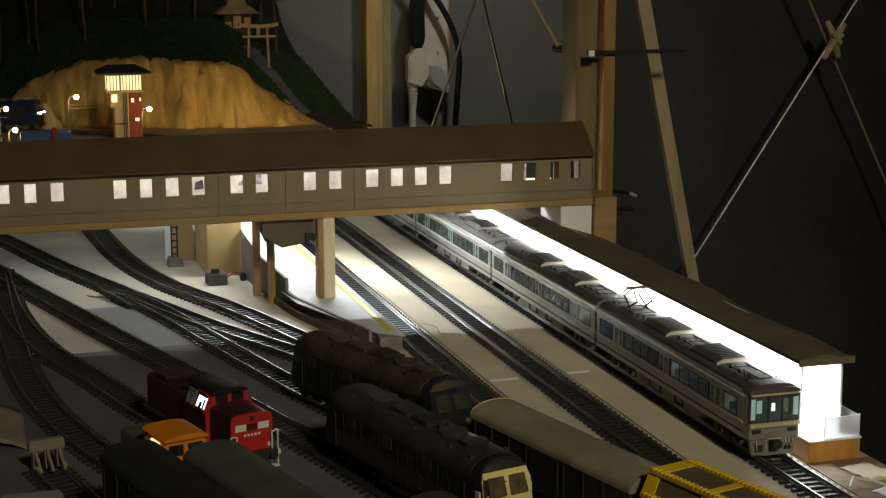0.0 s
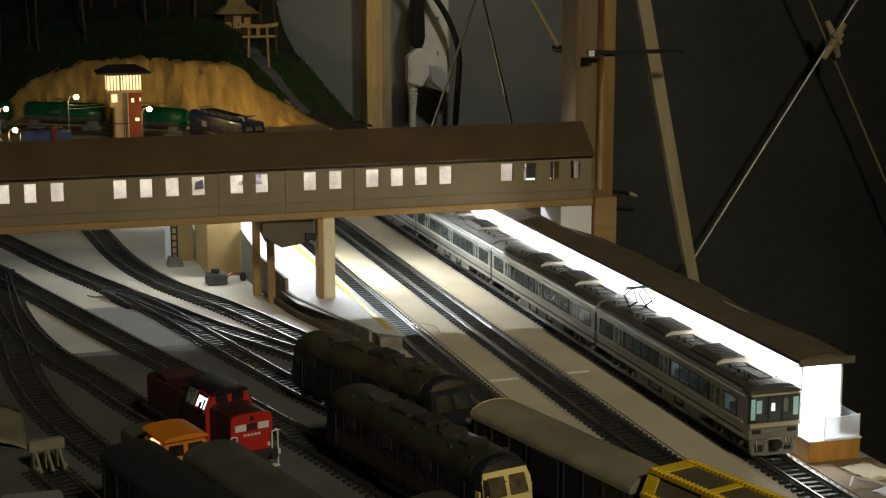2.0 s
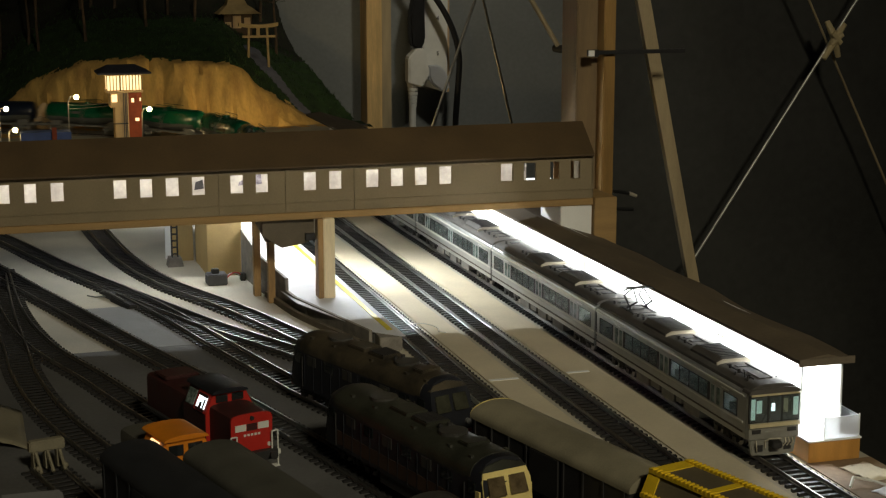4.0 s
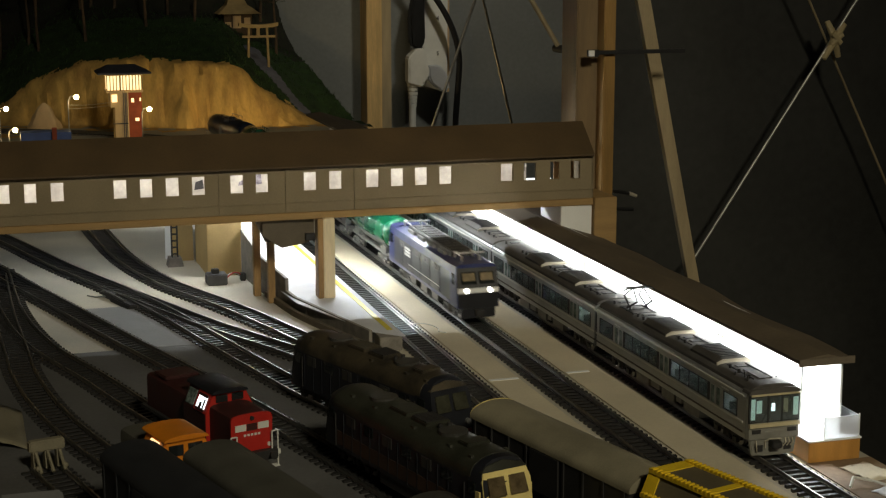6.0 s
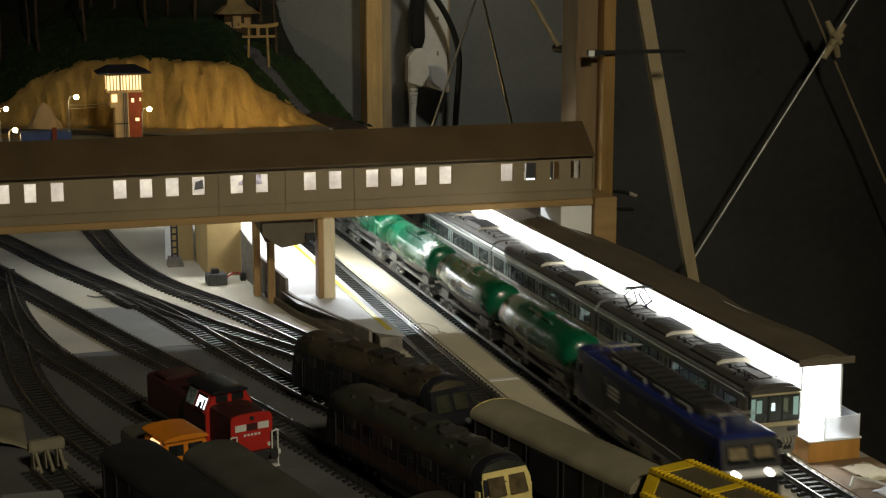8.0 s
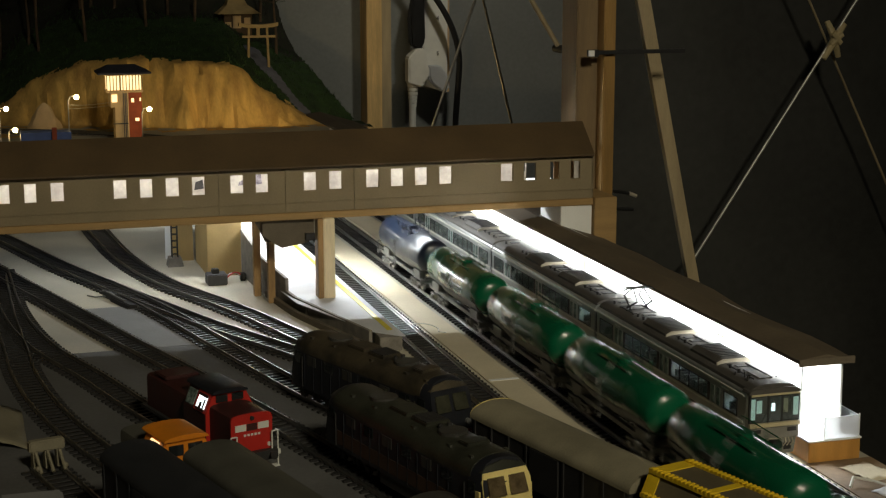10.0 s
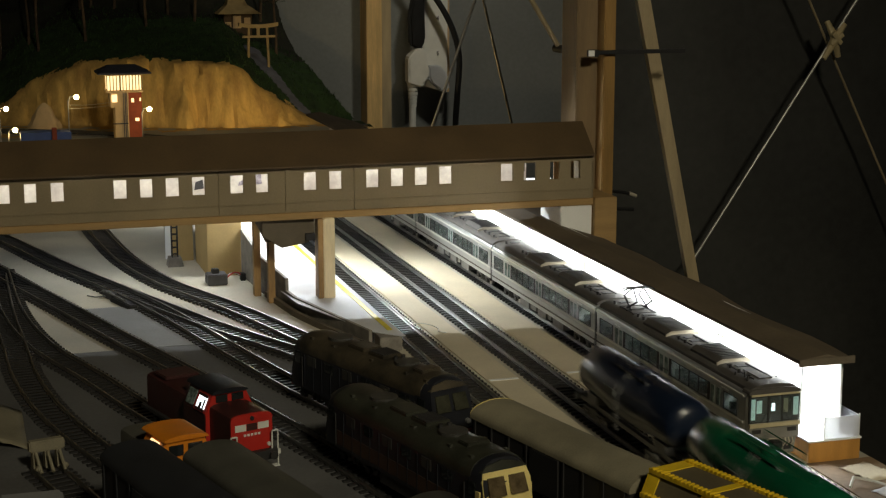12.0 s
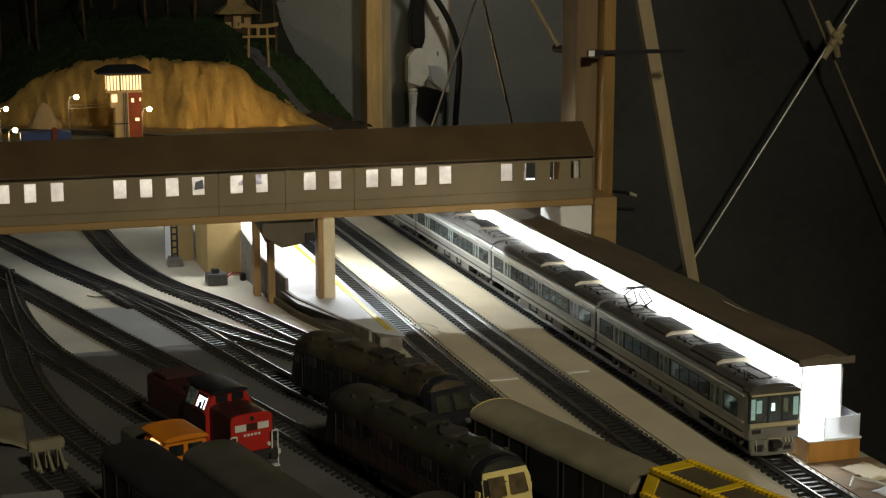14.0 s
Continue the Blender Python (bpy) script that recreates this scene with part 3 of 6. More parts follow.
for p, q, h, g in (((-0.2222, 0.6650), (-0.2180, 0.5850), 0.0460, 0.0335), ((-0.2180, 0.5850), (-0.2078, 0.5180), 0.0335, 0.0262), ((-0.2078, 0.5180), (-0.2050, 0.4980), 0.0150, 0.0140), ((-0.2050, 0.4980), (-0.1710, 0.3600), 0.0138, 0.0132)):
    p, q = Vector((*p, 0)), Vector((*q, 0))
    d = (q - p).normalized()
    nn = Vector((-d.y, d.x, 0)) * 0.0014
    vs = [wall.verts.new(c) for c in (p - nn, q - nn, q + nn, p + nn)]
    vs += [wall.verts.new(c + Vector((0, 0, z))) for c, z in ((p - nn, h), (q - nn, g), (q + nn, g), (p + nn, h))]
    for f in ((0, 3, 2, 1), (4, 5, 6, 7), (0, 1, 5, 4), (1, 2, 6, 5), (2, 3, 7, 6), (3, 0, 4, 7)):
        wall.faces.new([vs[i] for i in f])
kerb = B()
line = smooth_line([(-0.2175, 0.565, 0), (-0.2130, 0.520, 0), (-0.2080, 0.480, 0), (-0.1990, 0.440, 0), (-0.1860, 0.390, 0), (-0.1760, 0.352, 0)], 0.008)
prev = None
for i, p in enumerate(line):
    d = (line[min(i + 1, len(line) - 1)] - line[max(i - 1, 0)]).normalized()
    nr = Vector((d.y, -d.x, 0))
    ring = [kerb.verts.new(p + nr * u + Vector((0, 0, w))) for u, w in ((-0.0022, 0.0), (-0.0022, 0.0048), (0.0022, 0.0052), (0.0022, 0.0))]
    if prev:
        for k in range(4):
            kerb.faces.new((prev[k], prev[(k + 1) % 4], ring[(k + 1) % 4], ring[k]))
    else:
        kerb.faces.new(ring)
    prev = ring
kerb.faces.new(prev[::-1])
part("kerb", kerb, STAIRCARD, isl, "brown wooden kerb strip")
bm = B()
box(bm, -0.1680, -0.1495, 0.3405, 0.358, 0.0, 0.0117)
part("end_block", bm, STONE, isl, "weathered grey-brown end block", bevel=0.0004)
part("side_wall", wall, STONE, isl, "weathered grey-brown side wall")
bm = B()
for i in range(3):
    y = 0.66 + i * 0.17
    box(bm, -0.192, -0.188, y, y + 0.004, 0.0125, 0.086)
part("canopy_post", bm, WHITE, isl)
bm = B()
box(bm, -0.225, -0.150, 0.60, 1.04, 0.086, 0.0885)
part("canopy", bm, WHITE, isl, "white flat canopy")

room = thing("waiting_room", "white card waiting room on the island platform", "building")
bm = B()
box(bm, -0.216, -0.166, 0.745, 0.95, 0.0125, 0.078)
part("wall", bm, WHITE, room)
bm = B()
box(bm, -0.219, -0.163, 0.742, 0.953, 0.078, 0.081)
part("roof", bm, WHITE, room)
side = thing("covered_platform", "white lit platform under a brown canopy roof", "platform")
bm = B()
box(bm, 0.0215, 0.0585, -0.006, 1.45, 0.0, 0.0135)
part("base", bm, ORANGEWOOD, side, "orange-brown wooden base", bevel=0.0004)
bm = B()
box(bm, 0.0210, 0.0590, -0.0065, 1.45, 0.0136, 0.0146)
part("paving", bm, WHITE, side, "white card paving")
bm = B()
box(bm, 0.0480, 0.0495, 0.004, 1.45, 0.0146, 0.0650)
part("back_wall", bm, WHITE, side, "white card back wall")
for y, h, m in ((0.437, 0.004, TANBLIND), (0.446, 0.004, NOTICE), (0.496, 0.011, POSTERBLUE), (0.548, 0.006, NOTICE), (0.572, 0.012, POSTERLILAC), (0.622, 0.008, NOTICE)):
    bm = B()
    box(bm, 0.0470, 0.0479, y, y + h, 0.0340, 0.0580)
    part("poster", bm, m, side, "small coloured poster")
for y in (0.010, 0.13, 0.27, 0.41, 0.55, 0.69, 0.83, 0.97):
    bm = B()
    rod(bm, (0.0235, y, 0.0146), (0.0235, y, 0.066), 0.0006)
    part("canopy_post", bm, WHITE, side)
bm = B()
nseg = 44
rows = []
for i in range(nseg + 1):
    y = -0.004 + 1.454 * i / nseg
    wob = 0.0012 * noise.noise((y * 9, 0.3, 0))
    rows.append([bm.verts.new((x + (wob * 4 + 0.034 * min(1, max(0, y / 0.5)) if k in (3, 4) else 0), y, z + wob * (k > 1) - (0.012 * min(1, max(0, y / 0.5)) if k in (3, 4) else 0))) for k, (x, z) in
                 enumerate(((0.0125, 0.0655), (0.0125, 0.0680), (0.0330, 0.0705), (0.0530, 0.0655), (0.0530, 0.0635), (0.0330, 0.0682)))])
for r0, r1 in zip(rows, rows[1:]):
    for k in range(6):
        bm.faces.new((r0[k], r0[(k + 1) % 6], r1[(k + 1) % 6], r1[k]))
bm.faces.new(rows[0][::-1])
bm.faces.new(rows[-1])
part("canopy_roof", bm, CANOPY, side, "brown card canopy roof")
bm = B()
box(bm, 0.0125, 0.0520, -0.0055, -0.0042, 0.0638, 0.0685)
part("fascia", bm, STAIRCARD, side, "brown wooden fascia")
bm = B()
box(bm, 0.0270, 0.0330, 0.01, 1.40, 0.0660, 0.0670)
part("led_strip", bm, LED, side, "white LED light strip")
for y, r, m in ((0.115, 0.0034, WHITE),):
    bm = B()
    rod(bm, (0.0200, y, 0.0640), (0.0200, y, 0.0575), 0.0005, 6)
    rod(bm, (0.0200, y - 0.0012, 0.0540), (0.0200, y + 0.0012, 0.0540), r, 16)
    clock = part("hanging_clock", bm, m, side, "small hanging platform clock")
    bm = B()
    rod(bm, (0.0200, y - 0.0016, 0.0540), (0.0200, y + 0.0016, 0.0540), r * 0.35, 10)
    part("clock_hub", bm, STAIRCARD, clock)
bm = B()
box(bm, 0.0325, 0.0575, -0.0055, -0.0047, 0.0146, 0.0290)
part("fence_panel", bm, CLEAR, side, "frosted clear fence panel")
bm = B()
box(bm, 0.0567, 0.0575, -0.0047, 0.035, 0.0146, 0.0290)
part("fence_panel", bm, CLEAR, side, "frosted clear fence panel")
for x in (0.0325, 0.0575):
    bm = B()
    rod(bm, (x, -0.0052, 0.0146), (x, -0.0052, 0.0300), 0.0005)
    part("fence_post", bm, WHITE, side)


# ---- rolling stock ----
def arch(hw, z0, zs, zt, n=8, power=2.4):
    """Upright sides from z0 to zs, then a rounded roof up to zt."""
    pts = [(-hw, z0), (-hw, zs)]
    for i in range(1, n):
        a = math.pi * (1 - i / n)
        c, s = math.cos(a), math.sin(a)
        pts.append((hw * math.copysign(abs(c) ** (2 / power), c), zs + (zt - zs) * abs(s) ** (2 / power)))
    return pts + [(hw, zs), (hw, z0)]


def wheel_mesh(r=0.0055):
    bm = B()
    rod(bm, (-0.0095, 0, r), (-0.0070, 0, r), r, 16)
    rod(bm, (0.0070, 0, r), (0.0095, 0, r), r, 16)
    rod(bm, (-0.0070, 0, r), (0.0070, 0, r), 0.0010, 6)
    return mesh_of("wheelset", bm, RAIL)


WHEEL = wheel_mesh()


def bogie(parent, y, material, base=0.026, name="bogie"):
    bm = B()
    for s in (-1, 1):
        x = s * 0.0125
        box(bm, min(x, x - s * 0.0022), max(x, x - s * 0.0022), y - base / 2 - 0.006, y + base / 2 + 0.006, 0.0050, 0.0078)
        for k in (-1, 1):
            yy = y + k * base / 2
            box(bm, x - 0.0012, x + 0.0014, yy - 0.0028, yy + 0.0028, 0.0026, 0.0062)
        rod(bm, (x, y - 0.002, 0.0030), (x, y - 0.002, 0.0095), 0.0016, 8)
        rod(bm, (x, y + 0.003, 0.0030), (x, y + 0.003, 0.0095), 0.0016, 8)
    box(bm, -0.0125, 0.0125, y - 0.004, y + 0.004, 0.0055, 0.0095)
    b = part(name, bm, material, parent)
    for k in (-1, 1):
        w = new("wheelset", WHEEL)
        w.parent = b
        w.location = (0, y + k * base / 2, 0)
    return b


EMU_H = 0.0184


def emu_car(front=False, pantograph=False):
    car = thing("train_car", "silver-grey electric train car with green-tinted windows standing at the platform", "train car", "electric train cars")
    L = 0.1245
    bm = B()
    end = L - (0.003 if front else 0)
    prism(bm, [(-EMU_H, 0.0118), (EMU_H, 0.0118), (EMU_H, 0.0240), (-EMU_H, 0.0240)], -L, end)
    prism(bm, arch(EMU_H, 0.0350, 0.0385, 0.0440, 10, 3.2), -L, end)
    for y0, y1 in ((-L, -0.1160), (0.1100 if front else 0.1160, end)):
        box(bm, -EMU_H, EMU_H, y0, y1, 0.0240, 0.0350)
    for s in (-1, 1):
        for y0, y1 in ((-0.0920, -0.0685), (-0.0115, 0.0115), (0.0685, 0.0920)):
            box(bm, *sorted((s * EMU_H, s * (EMU_H - 0.0012))), y0, y1, 0.0240, 0.0350)
    part("body", bm, SILVER, car, "silver-grey body", smooth=True)
    bm = B()
    prism(bm, [(a * 0.90, 0.0405 + (b - 0.0385) * 0.95) for a, b in arch(EMU_H, 0.0385, 0.0400, 0.0456, 10, 2.6)], -L + 0.001, L - 0.001)
    part("roof", bm, ROOFGREY, car, "dark grey roof", smooth=True)
    doors = (-0.0800, 0.0, 0.0800)
    for s in (-1, 1):
        x = s * EMU_H
        a, b = sorted((x - s * 0.001, x + s * 0.00015))
        for z0, z1, m, nm in ((0.0385, 0.0397, LIGHTSTRIPE, "rain_gutter"), (0.0212, 0.0226, LIGHTSTRIPE, "side_stripe")):
            bm = B()
            box(bm, *sorted((x - s * 0.001, x + s * 0.0003)), -L, L - (0.006 if front else 0), z0, z1)
            part(nm, bm, m, car)
        for y in doors:
            d = B()
            for k in (-1, 1):
                box(d, *sorted((x - s * 0.001, x + s * 0.0001)), y + min(0, k * 0.0080) + 0.0002, y + max(0, k * 0.0080) - 0.0002, 0.0135, 0.0372)
            dd = part("door", d, SILVER, car, "silver double door")
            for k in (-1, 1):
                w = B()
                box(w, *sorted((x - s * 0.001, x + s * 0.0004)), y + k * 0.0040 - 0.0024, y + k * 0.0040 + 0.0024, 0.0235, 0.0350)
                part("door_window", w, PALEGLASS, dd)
        spans = []
        for y in (-0.040, 0.040):
            spans += [(y - 0.0285, y - 0.0150), (y - 0.0145, y + 0.0000), (y + 0.0005, y + 0.0145), (y + 0.0150, y + 0.0285)]
        spans += [(-0.1160, -0.0920), (0.0920, 0.1100 if front else 0.1160)]
        for y0, y1 in spans:
            w = B()
            box(w, *sorted((x - s * 0.001, x + s * 0.0003)), y0, y1, 0.0240, 0.0350)
            part("window", w, CARGLASS, car)
            w = B()
            for ya, yb, za, zb in ((y0 - 0.0006, y0, 0.0236, 0.0354), (y1, y1 + 0.0006, 0.0236, 0.0354), (y0, y1, 0.0236, 0.0240), (y0, y1, 0.0350, 0.0354)):
                box(w, *sorted((x - s * 0.0004, x + s * 0.00045)), ya, yb, za, zb)
            part("window_gasket", w, BLACK, car)
            w = B()
            for q in range(2):
                yq = y0 + (q + 0.5) * (y1 - y0) / 2
                box(w, *sorted((s * 0.0050, s * 0.0155)), yq - 0.0012, yq + 0.0012, 0.0241, 0.0290)
            part("seat_row", w, SEATCLOTH, car)
        for y in (-0.0685, -0.0115, 0.0115, 0.0685):
            w = B()
            k = 1 if y in (-0.0685, 0.0115) else -1
            box(w, *sorted((x - s * 0.0004, x + s * 0.00035)), *sorted((y - k * 0.0002, y - k * 0.0030)), 0.0232, 0.0356)
            part("dark_pillar", w, BLACK, car)
        w = B()
        box(w, *sorted((x - s * 0.001, x + s * 0.00025)), -L, L - (0.006 if front else 0), 0.0150, 0.0162)
        part("lower_stripe", w, BROWNBAND, car, "thin brown stripe")
        for y in (-0.088, 0.088):
            w = B()
            for k in range(4):
                box(w, *sorted((x - s * 0.001, x + s * 0.0002)), y + k * 0.0028, y + k * 0.0028 + 0.0018, 0.0366, 0.0376)
            part("destination_marks", w, WHITE, car)
        u = B()
        for y0, y1, zz in ((-0.052, -0.030, 0.0045), (-0.026, -0.012, 0.0060), (-0.008, 0.012, 0.0042), (0.016, 0.024, 0.0065), (0.028, 0.052, 0.0045)):
            box(u, *sorted((s * 0.0075, s * 0.0160)), y0, y1, zz, 0.0120)
        part("underfloor_box", u, GREYFRAME, car)
        w = B()
        box(w, *sorted((x - s * 0.002, x + s * 0.0003)), -L + 0.0003, -L + 0.0012, 0.0120, 0.0380)
        part("end_seam", w, BLACK, car)
    bogie(car, -0.086, BLACK)
    bogie(car, 0.086, BLACK)
    bm = B()
    box(bm, -0.010, 0.010, -L - 0.0038, -L + 0.001, 0.0135, 0.0370)
    part("gangway", bm, BLACK, car)
    # air-conditioning units, with a pale end and a slotted dark top
    for y in (-0.030, 0.049):
        bm = B()
        prism(bm, [(-0.0135, 0.0425), (-0.0125, 0.0478), (-0.0085, 0.0497), (0.0085, 0.0497), (0.0125, 0.0478), (0.0135, 0.0425)], y - 0.020, y + 0.020)
        ac = part("air_conditioner", bm, ROOFGREY, car, "dark roof air-conditioner with a pale end", bevel=0.0004)
        bm = B()
        prism(bm, [(-0.0136, 0.0425), (-0.0126, 0.0476), (-0.0086, 0.0494), (0.0086, 0.0494), (0.0126, 0.0476), (0.0136, 0.0425)], y + 0.0192, y + 0.0206)
        part("end_panel", bm, UNITGREY, ac, "pale end panel")
        bm = B()
        prism(bm, [(-0.0128, 0.0477), (-0.0088, 0.0499), (0.0088, 0.0499), (0.0128, 0.0477), (0.0086, 0.0502), (-0.0086, 0.0502)], y - 0.019, y + 0.0175)
        part("grille_top", bm, ROOFGREY, ac)
        bm = B()
        for k in range(9):
            box(bm, -0.0080, 0.0080, y - 0.016 + k * 0.0038, y - 0.0145 + k * 0.0038, 0.0500, 0.0506)
        part("slat", bm, BLACK, ac)
    for y in (-0.112, -0.068, -0.058, 0.002, 0.012, 0.080, 0.092, 0.106):
        bm = B()
        box(bm, -0.006 + 0.3 * (y % 0.01), 0.004, y - 0.003, y + 0.002, 0.0445, 0.0476)
        part("roof_box", bm, BLACK, car)
        bm = B()
        rod(bm, (0.0085, y, 0.0440), (0.0085, y, 0.0492), 0.0011, 8)
        part("insulator", bm, BLACK, car)
    for x in (-0.0045, 0.0085):
        for y0, y1 in ((-0.002, 0.022), (0.076, 0.112)):
            bm = B()
            rod(bm, (x, y0, 0.0478), (x, y1, 0.0478), 0.0005, 6)
            part("roof_pipe", bm, BLACK, car)
    if pantograph:
        y = -0.088
        bm = B()
        for dx in (-0.0085, 0.0085):
            rod(bm, (dx, y - 0.013, 0.0472), (dx, y + 0.013, 0.0472), 0.0006, 6)
        for dy in (-0.012, 0.0, 0.012):
            rod(bm, (-0.0085, y + dy, 0.0472), (0.0085, y + dy, 0.0472), 0.0006, 6)
            for dx in (-0.0085, 0.0085):
                rod(bm, (dx, y + dy, 0.0440), (dx, y + dy, 0.0475), 0.0012, 8)
        pan = part("pantograph", bm, BLACK, car, "raised black pantograph")
        for dx in (-0.007, 0.007):
            bm = B()
            rod(bm, (dx, y - 0.004, 0.0480), (dx * 0.85, y + 0.012, 0.0560), 0.0008, 6)
            rod(bm, (dx * 0.85, y + 0.012, 0.0560), (dx * 0.6, y + 0.0, 0.0640), 0.0006, 6)
            rod(bm, (dx, y + 0.004, 0.0480), (dx * 0.85, y - 0.012, 0.0560), 0.0008, 6)
            rod(bm, (dx * 0.85, y - 0.012, 0.0560), (dx * 0.6, y + 0.0, 0.0640), 0.0006, 6)
            part("arm", bm, BLACK, pan)
        for dy in (-0.002, 0.002):
            bm = B()
            tube(bm, [(-0.0125, y + dy, 0.0628), (-0.0095, y + dy, 0.0642), (0.0095, y + dy, 0.0642), (0.0125, y + dy, 0.0628)], 0.0006, 6)
            part("contact_bar", bm, BLACK, pan)
    if front:
        f = L - 0.003
        bm = B()
        prof = arch(EMU_H, 0.0118, 0.0385, 0.0440, 10, 3.2)
        r0 = [bm.verts.new((u, f, w)) for u, w in prof]
        r1 = [bm.verts.new((u * 0.95, f + 0.0030 + (0.001 if w < 0.025 else 0), w)) for u, w in prof]
        for k in range(len(prof)):
            bm.faces.new((r0[k], r0[(k + 1) % len(prof)], r1[(k + 1) % len(prof)], r1[k]))
        bm.faces.new(r1)
        nose = part("cab_front", bm, CABGREY, car, "dull grey cab front", smooth=True)
        e = f + 0.0034
        bm = B()
        prism(bm, [(a * 0.985, b + 0.0002) for a, b in arch(EMU_H, 0.0412, 0.0416, 0.0449, 10, 2.8)], f - 0.006, e + 0.0006)
        part("front_cap", bm, ROOFGREY, nose, "dark roof end")
        bm = B()
        box(bm, -0.0178, 0.0178, e - 0.001, e + 0.0003, 0.0226, 0.0408)
        part("dark_surround", bm, BLACK, nose)
        # driver's desk, door blind and self-glowing saloon-light panels behind the panes
        for x0, x1, z0, z1, m, lab in ((-0.0165, -0.0130, 0.0262, 0.0380, SALOON_GLOW, "side panel glowing in place of saloon light"), (-0.0092, -0.0058, 0.0285, 0.0375, UNITGREY, "pale hanging curtain"),
                                       (0.0092, 0.0128, 0.0290, 0.0372, SALOON_GLOW, "wall panel glowing in place of saloon light"), (0.0138, 0.0166, 0.0250, 0.0384, SALOON_GLOW, "side panel glowing in place of saloon light"),
                                       (-0.0120, -0.0060, 0.0240, 0.0272, DARKGREY, "dark driving desk"), (0.0062, 0.0130, 0.0240, 0.0280, DARKGREY, "dark cabinet")):
            bm = B()
            box(bm, x0, x1, e + 0.0003, e + 0.0007, z0, z1)
            part("cab_interior", bm, m, nose, lab)
        for z0, z1, w in ((0.0300, 0.0322, 0.0013), (0.0326, 0.0350, 0.0011)):
            bm = B()
            box(bm, 0.0012 - w, 0.0012 + w, e + 0.0003, e + 0.0008, z0, z1)
            part("cab_lamp", bm, CAB_GLOW, nose, "lit cab lamp")
        for x0, x1 in ((-0.0172, -0.0052), (-0.0046, 0.0046), (0.0052, 0.0172)):
            bm = B()
            box(bm, x0, x1, e + 0.0010, e + 0.0014, 0.0236, 0.0396)
            part("windscreen", bm, CABGLASS, nose)
        for x in (-0.0049, 0.0049):
            bm = B()
            box(bm, x - 0.0005, x + 0.0005, e, e + 0.0018, 0.0228, 0.0404)
            part("screen_pillar", bm, BLACK, nose)
        for x, d in ((-0.0095, 0.0040), (0.0095, -0.0040)):
            bm = B()
            rod(bm, (x, e + 0.0018, 0.0236), (x + d, e + 0.0018, 0.0310), 0.00025, 5)
            part("wiper", bm, BLACK, nose)
        bm = B()
        box(bm, -0.0168, 0.0168, e - 0.001, e + 0.0016, 0.0403, 0.0414)
        part("brow_trim", bm, CREAMTRIM, nose, "cream trim bar")
        bm = B()
        box(bm, -0.0176, 0.0176, e - 0.001, e + 0.0018, 0.0198, 0.0222)
        part("waist_trim", bm, CREAMTRIM, nose, "cream trim bar")
        for x in (-0.0125, 0.0125):
            bm = B()
            box(bm, x - 0.0030, x + 0.0030, e, e + 0.0012, 0.0158, 0.0182)
            part("headlamp", bm, BLACK, nose, "unlit headlamp")
        bm = B()
        prism(bm, [(-0.0165, 0.0116), (-0.0150, 0.0012), (-0.0060, 0.0006), (0.0060, 0.0006), (0.0150, 0.0012), (0.0165, 0.0116)], e - 0.003, e + 0.0002)
        part("skirt", bm, CABGREY, nose, "grey snow skirt", bevel=0.0006)
        for x in (-0.0100, 0.0100):
            bm = B()
            box(bm, x - 0.0026, x + 0.0026, e, e + 0.0006, 0.0036, 0.0080)
            part("skirt_opening", bm, BLACK, nose)
        bm = B()
        tube(bm, [(-0.004, e + 0.001, 0.0100), (-0.004, e + 0.003, 0.0120), (0.004, e + 0.003, 0.0125), (0.006, e + 0.001, 0.0105), (0.006, e + 0.001, 0.006)], 0.0005, 6)
        tube(bm, [(0.0125, e + 0.0006, 0.0112), (0.0130, e + 0.0026, 0.0080), (0.0118, e + 0.0010, 0.0036)], 0.0004, 6)
        for x in (-0.013, -0.0105, -0.008):
            tube(bm, [(x, e + 0.0006, 0.0115), (x, e + 0.0022, 0.0090), (x + 0.001, e + 0.0006, 0.0062)], 0.0004, 6)
        part("hose_set", bm, UNITGREY, nose, "pale brake hoses")
        bm = B()
        box(bm, -0.0035, 0.0035, e, e + 0.0065, 0.0065, 0.0110)
        part("coupler", bm, BLACK, nose, bevel=0.0006)
        # aerials, horn covers and lifting eyes behind the cab
        for x, y, h in ((0.0115, 0.110, 0.0052), (0.0100, 0.103, 0.0062), (0.0120, 0.094, 0.0040), (-0.0100, 0.108, 0.0030), (-0.0060, 0.116, 0.0028)):
            bm = B()
            rod(bm, (x, y, 0.0430), (x, y, 0.0442 + h), 0.0009, 8, 0.0006)
            box(bm, x - 0.0016, x + 0.0016, y - 0.0016, y + 0.0016, 0.0430, 0.0452)
            part("aerial", bm, BLACK, car)
        bm = B()
        prism(bm, [(-0.0060, 0.0445), (-0.0045, 0.0478), (0.0045, 0.0478), (0.0060, 0.0445)], 0.094, 0.112)
        part("roof_duct", bm, ROOFGREY, car, bevel=0.0005)
    return car


def on_rails(x, y, heading):
    """Pose of a vehicle whose middle is at x, y and whose front looks along the heading, degrees from -y towards +x."""
    return pose(x, y, 0.005, 0, 0, 180 + heading)


lead = emu_car(front=True, pantograph=True)
lead.matrix_basis = on_rails(0, 0.1265, 0)
mid = emu_car()
mid.matrix_basis = on_rails(0, 0.1265 + 0.252, 0)
last = copy_thing(mid, on_rails(0, 0.1265 + 0.504, 0))
copy_thing(mid, on_rails(0, 0.1265 + 0.756, 0))


